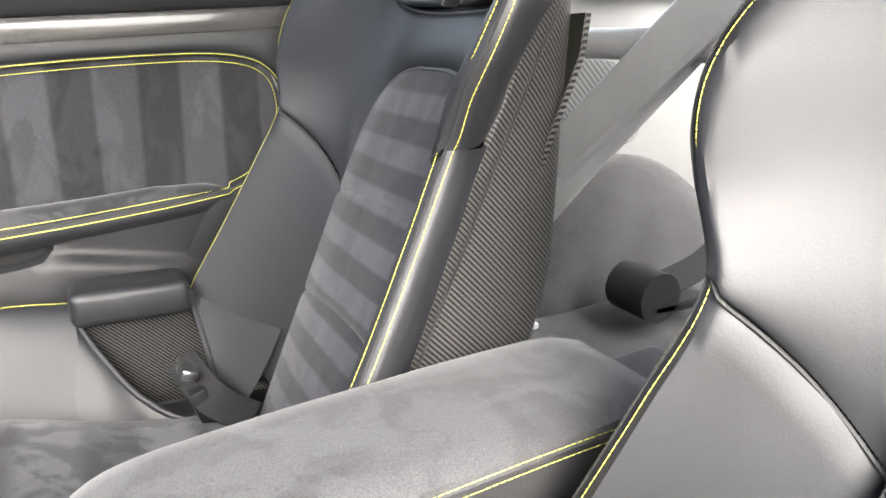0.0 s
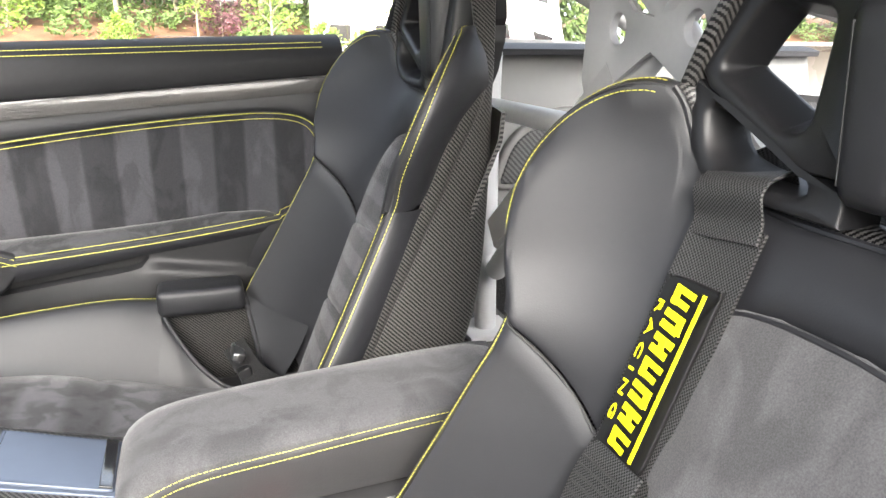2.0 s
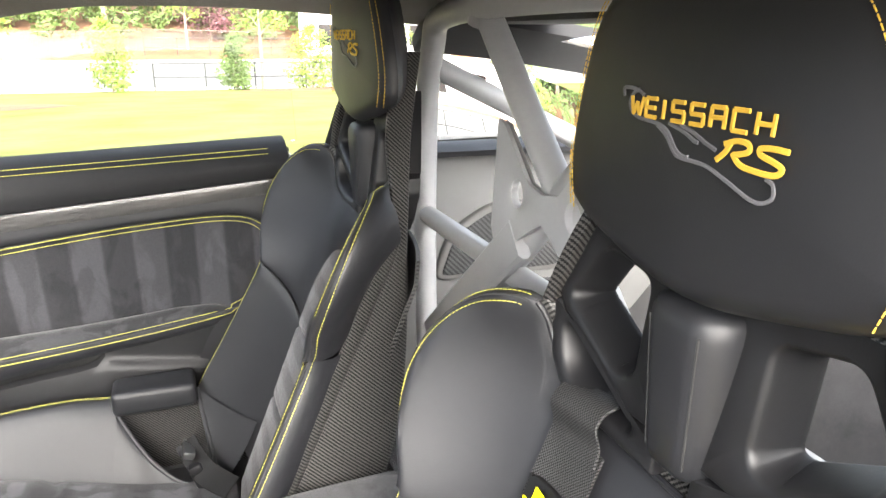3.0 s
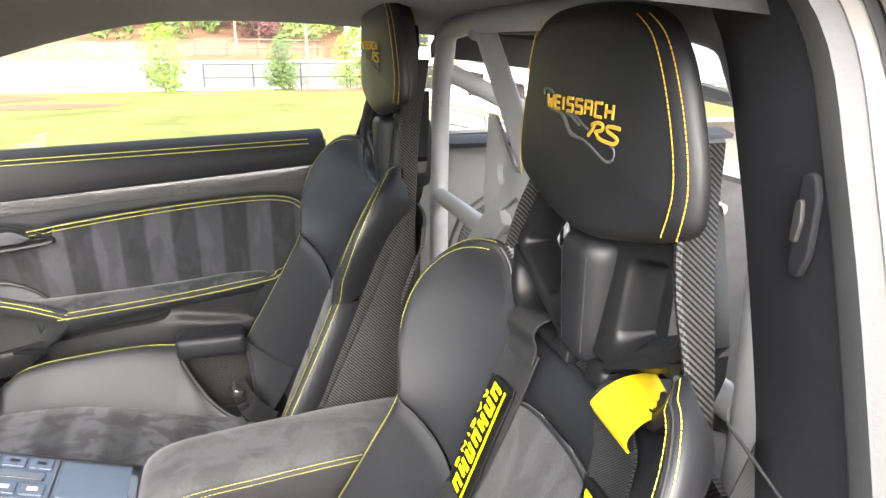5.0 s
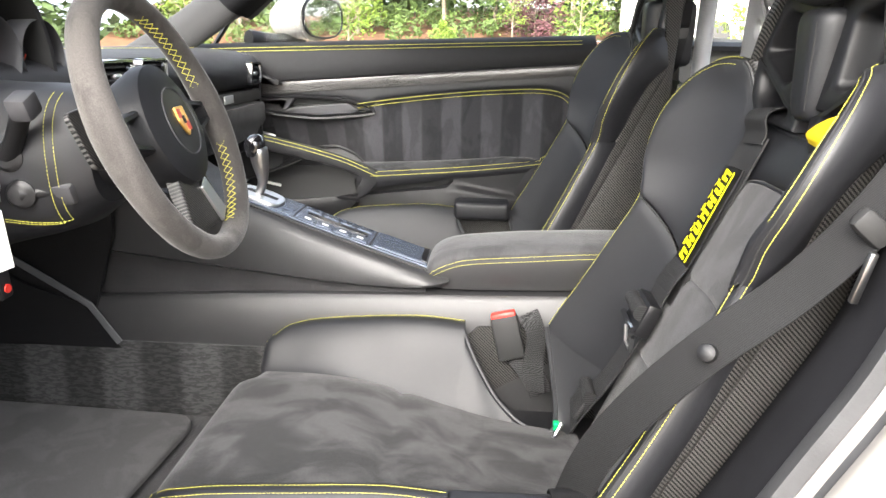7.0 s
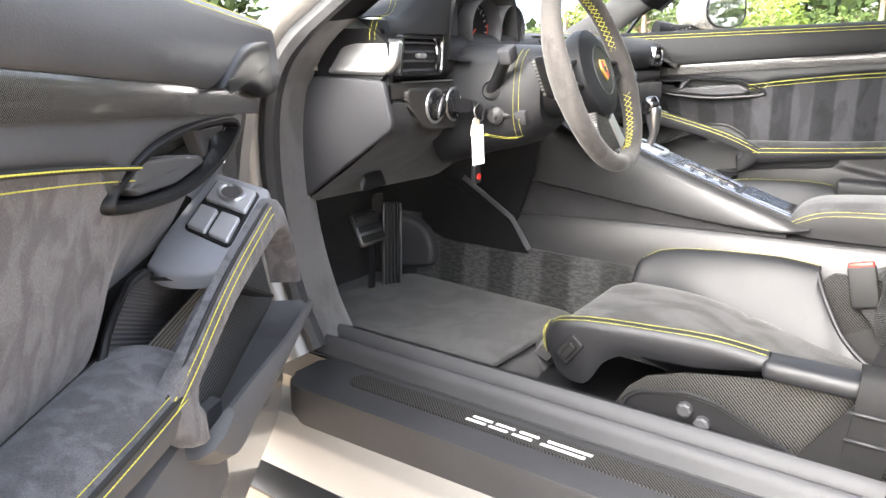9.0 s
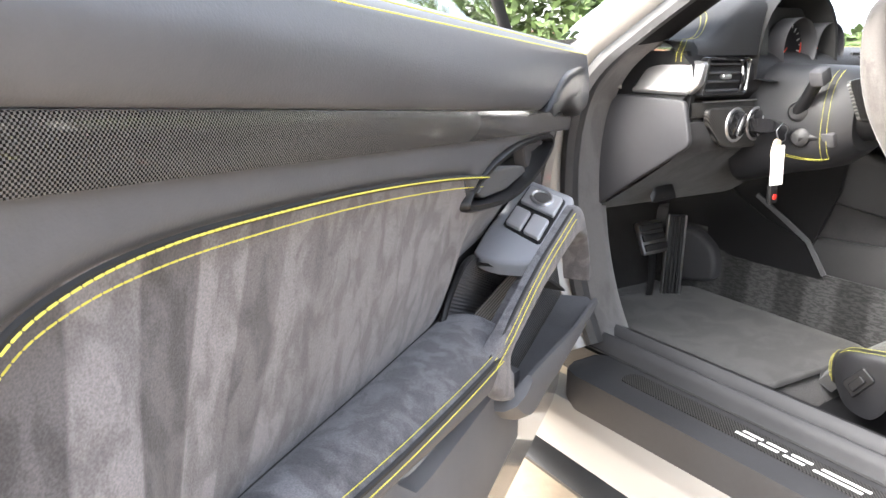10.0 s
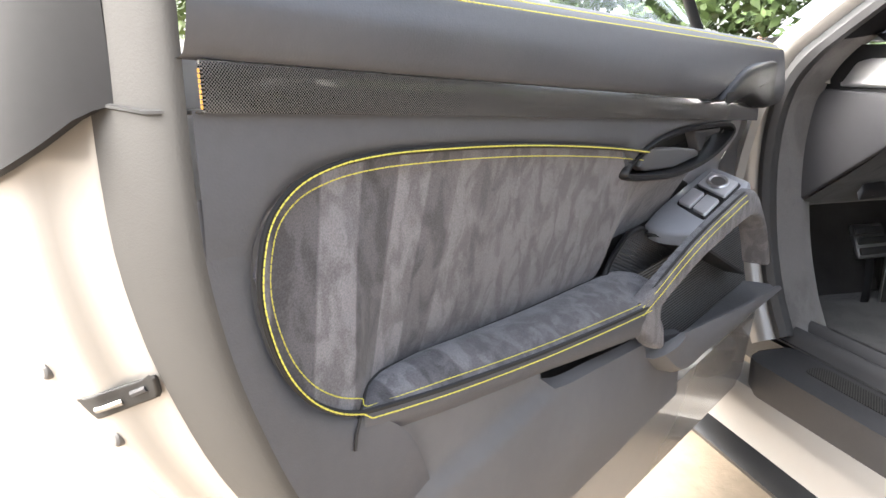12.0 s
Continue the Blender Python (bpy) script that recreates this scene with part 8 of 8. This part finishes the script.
    webbing("lower_webbing", [(g(0.545), y, 0.545), (g(0.49) - 0.002, y * 1.02, 0.49), (g(0.43) - 0.006, y * 1.1, 0.43), (g(0.375) - 0.014, y * 1.22, 0.375), (g(0.345) - 0.02, y * 1.3, 0.335)], 0.056, h)
    e = part("strap_end", box((g(0.375) - 0.022, y * 1.22, 0.378), (0.012, 0.062, 0.040), 0.005, 2, Euler((0, radians(30), 0)).to_matrix()), WEBBING, h)
    part("end_roll", tube([Vector((g(0.40) - 0.020, y * 1.2 - 0.03, 0.402)), Vector((g(0.40) - 0.020, y * 1.2 + 0.03, 0.402))], 0.011, 12), WEBBING, e)
    part("snap_hook", tube(cat([(g(0.33) - 0.03, y * 1.3, 0.330), (g(0.31) - 0.035, y * 1.3 - 0.012, 0.310), (g(0.30) - 0.035, y * 1.3, 0.299), (g(0.31) - 0.035, y * 1.3 + 0.012, 0.310), (g(0.33) - 0.03, y * 1.3, 0.330)], 4), 0.004, 8), STEEL, e)
    part("green_clip", box((g(0.325) - 0.037, y * 1.3 + 0.004, 0.324), (0.010, 0.012, 0.014), 0.002), mat("green_plastic", (0.0, 0.35, 0.12), 0.4), e)
    if s < 0 or not full:
        webbing("yellow_sleeve", [(0.545, y - 0.008, 0.873), (0.506, y - 0.006, 0.880), (0.481, y - 0.006, 0.864), (f(0.850) - 0.013, y - 0.005, 0.850)], 0.068, h, YELLOW_CLOTH, lab="bright yellow sleeve with faint print")
    if s < 0:
        # this strap slips outward behind the side pad on its way down
        for ob in h.children_recursive:
            for v in ob.data.vertices:
                v.co.y -= min(0.034, max(0.0, (0.85 - v.co.z) * 0.20))
                v.co.x += min(0.010, max(0.0, (0.85 - v.co.z) * 0.08))
    return h


harness(1, -0.362, True)
harness(-1, -0.362, True)

# driver's three-point belt hanging beside the seat
belt = thing("seat_belt", "black three-point seat belt hanging slack beside the driver's seat", "seat belt", "seat belts", place=pose(0, 0, 0))
webbing("webbing", [(0.60, -0.60, 1.00), (0.535, -0.640, 0.92), (0.462, -0.660, 0.816), (0.402, -0.654, 0.736), (0.330, -0.644, 0.664), (0.272, -0.632, 0.592), (0.228, -0.624, 0.518), (0.204, -0.622, 0.44), (0.195, -0.628, 0.38)], 0.048, belt, BELT, up=(-0.6, -0.62, 0.42))
wrap = cat([(0.212, -0.598, 0.455), (0.212, -0.622, 0.476), (0.214, -0.650, 0.474), (0.214, -0.668, 0.450), (0.211, -0.674, 0.40), (0.205, -0.672, 0.34), (0.20, -0.66, 0.27)], 6)
part("anchor_loop", strip(wrap, 0.054, 0.003, [Vector((0, -math.sin(min(1.0, k / 18) * 1.5), math.cos(min(1.0, k / 18) * 1.5) + 0.02)) for k in range(len(wrap))]), BELT, belt, "black webbing looped over the seat's edge")
for zz in (0.425, 0.385):
    part("loop_bar", box((0.209, -0.677, zz), (0.060, 0.005, 0.006), 0.002, 1), PLASTIC, belt)
part("stop_button", tube([Vector((0.332, -0.648, 0.664)), Vector((0.326, -0.658, 0.669)), Vector((0.325, -0.660, 0.670))], [0.010, 0.009, 0.005], 14), PLASTIC, belt, "black belt stop button")
tg = part("latch_tongue", box((0.446, -0.688, 0.762), (0.008, 0.007, 0.052), 0.002, 2, Euler((radians(8), radians(8), 0)).to_matrix()), STEEL, belt, "bright metal latch tongue")
part("tongue_grip", box((0.452, -0.676, 0.806), (0.040, 0.016, 0.024), 0.007, 2, Euler((0, radians(40), 0)).to_matrix()), SEAM, belt)
part("fold_flap", prism([(0.19, 0.27), (0.10, 0.29), (0.185, 0.435)], lambda a, b, c: Vector((a, -0.670 - c, b)), 0.004), BELT, belt)
webbing("shoulder_run", [(0.66, -0.20, 0.80), (0.63, -0.40, 0.84), (0.60, -0.60, 0.875)], 0.048, belt, GREY_WEB, up=(-1, 0, 0.2), lab="grey belt webbing behind the seat")
buckle = thing("belt_buckle", "black seat belt buckle with a red release button", "belt buckle", "belt buckles", place=Matrix.Translation((0.150, -0.098, 0.435)) @ Euler((radians(-6), radians(-14), 0)).to_matrix().to_4x4())
part("body", box((0, 0, 0), (0.050, 0.026, 0.085), 0.006, 2), SEAM, buckle)
part("release_button", box((0, 0, 0.043), (0.046, 0.022, 0.012), 0.004, 2), RED, buckle, "red release button")
part("stem", strip(cat([(0.01, 0.002, -0.04), (0.03, -0.004, -0.08), (0.04, -0.006, -0.12)], 4), 0.045, 0.004, (0, -1, 0)), WEBBING, buckle)
part("slack_webbing", strip(cat([(0.045, -0.008, 0.04), (0.052, -0.016, 0.0), (0.035, -0.018, -0.06), (0.03, -0.014, -0.11)], 5), 0.040, 0.003, [Vector((0.6 * math.sin(k * 0.3), -1, 0)) for k in range(16)]), WEBBING, buckle)
# passenger's belt
pbelt = thing("seat_belt", "black three-point seat belt lying beside the passenger seat", "seat belt", "seat belts", place=pose(0, 0, 0))
webbing("webbing", [(0.50, 0.655, 1.05), (0.445, 0.662, 0.90), (0.38, 0.668, 0.78), (0.31, 0.664, 0.62), (0.24, 0.655, 0.52)], 0.048, pbelt, BELT, up=(-0.5, -0.8, 0.3))
webbing("lap_webbing", [(0.135, 0.545, 0.440), (0.165, 0.50, 0.395), (0.21, 0.46, 0.375)], 0.047, pbelt, BELT, up=(-0.6, 0, 0.8))
part("latch_tongue", box((0.140, 0.530, 0.430), (0.022, 0.052, 0.016), 0.004, 2, Euler((0, radians(20), 0)).to_matrix()), STEEL, pbelt, "bright metal latch tongue")
bk = part("latch_body", box((0.158, 0.526, 0.372), (0.026, 0.050, 0.075), 0.006, 2, Euler((0, radians(-18), 0)).to_matrix()), PLASTIC, pbelt, "black buckle body")
part("latch_button", box((0.166, 0.520, 0.328), (0.018, 0.030, 0.014), 0.003, 2), RED, bk, "red release button")
part("button", tube([Vector((0.372, 0.648, 0.773)), Vector((0.366, 0.638, 0.776))], 0.009, 12), PLASTIC, pbelt)
pb2 = thing("belt_buckle", "black seat belt buckle with a red release button", "belt buckle", "belt buckles", place=Matrix.Translation((0.17, 0.165, 0.46)) @ Euler((radians(6), radians(-14), 0)).to_matrix().to_4x4())
part("body", box((0, 0, 0), (0.050, 0.026, 0.085), 0.006, 2), SEAM, pb2)
part("release_button", box((0, 0, 0.043), (0.046, 0.022, 0.012), 0.004, 2), RED, pb2, "red release button")
# rear belt reel on the parcel floor
reel = thing("belt_reel", "black harness mounting bracket on the rear floor", "bracket", place=pose(0.80, 0.36, 0.47))
part("drum", tube([Vector((0, -0.03, 0.02)), Vector((0, 0.05, 0.02))], 0.04, 18), PLASTIC, reel)
part("bracket", box((0.05, 0.0, 0.0), (0.12, 0.06, 0.02), 0.006), PLASTIC, reel)
part("strap", strip(cat([(0.04, 0.0, 0.03), (0.09, -0.02, 0.06), (0.14, -0.03, 0.11)], 4), 0.045, 0.004, (0, -1, 0.4)), WEBBING, reel)
# trim joint running down the side of the tunnel
part("tunnel_joint", strip([Vector((-0.808, -0.098, 0.559)), Vector((-0.73, -0.0985, 0.512)), Vector((-0.654, -0.099, 0.465)), Vector((-0.60, -0.104, 0.391))], 0.014, 0.004, (0, -1, 0)), LEVER, con, "grey trim strip beside the pedals")
part("foot_rest", pillow(round_poly([(-1.10, 0.430), (-1.045, 0.434), (-0.955, 0.430), (-0.905, 0.395), (-0.887, 0.345), (-0.893, 0.300), (-0.94, 0.285), (-1.10, 0.262)], 0.022), lambda a, b, c: Vector((a, -0.100 - c, b)), 0.034, 0.016, 0.004, steps=6), PLASTIC_GREY, con, "dark moulded foot rest bulge")
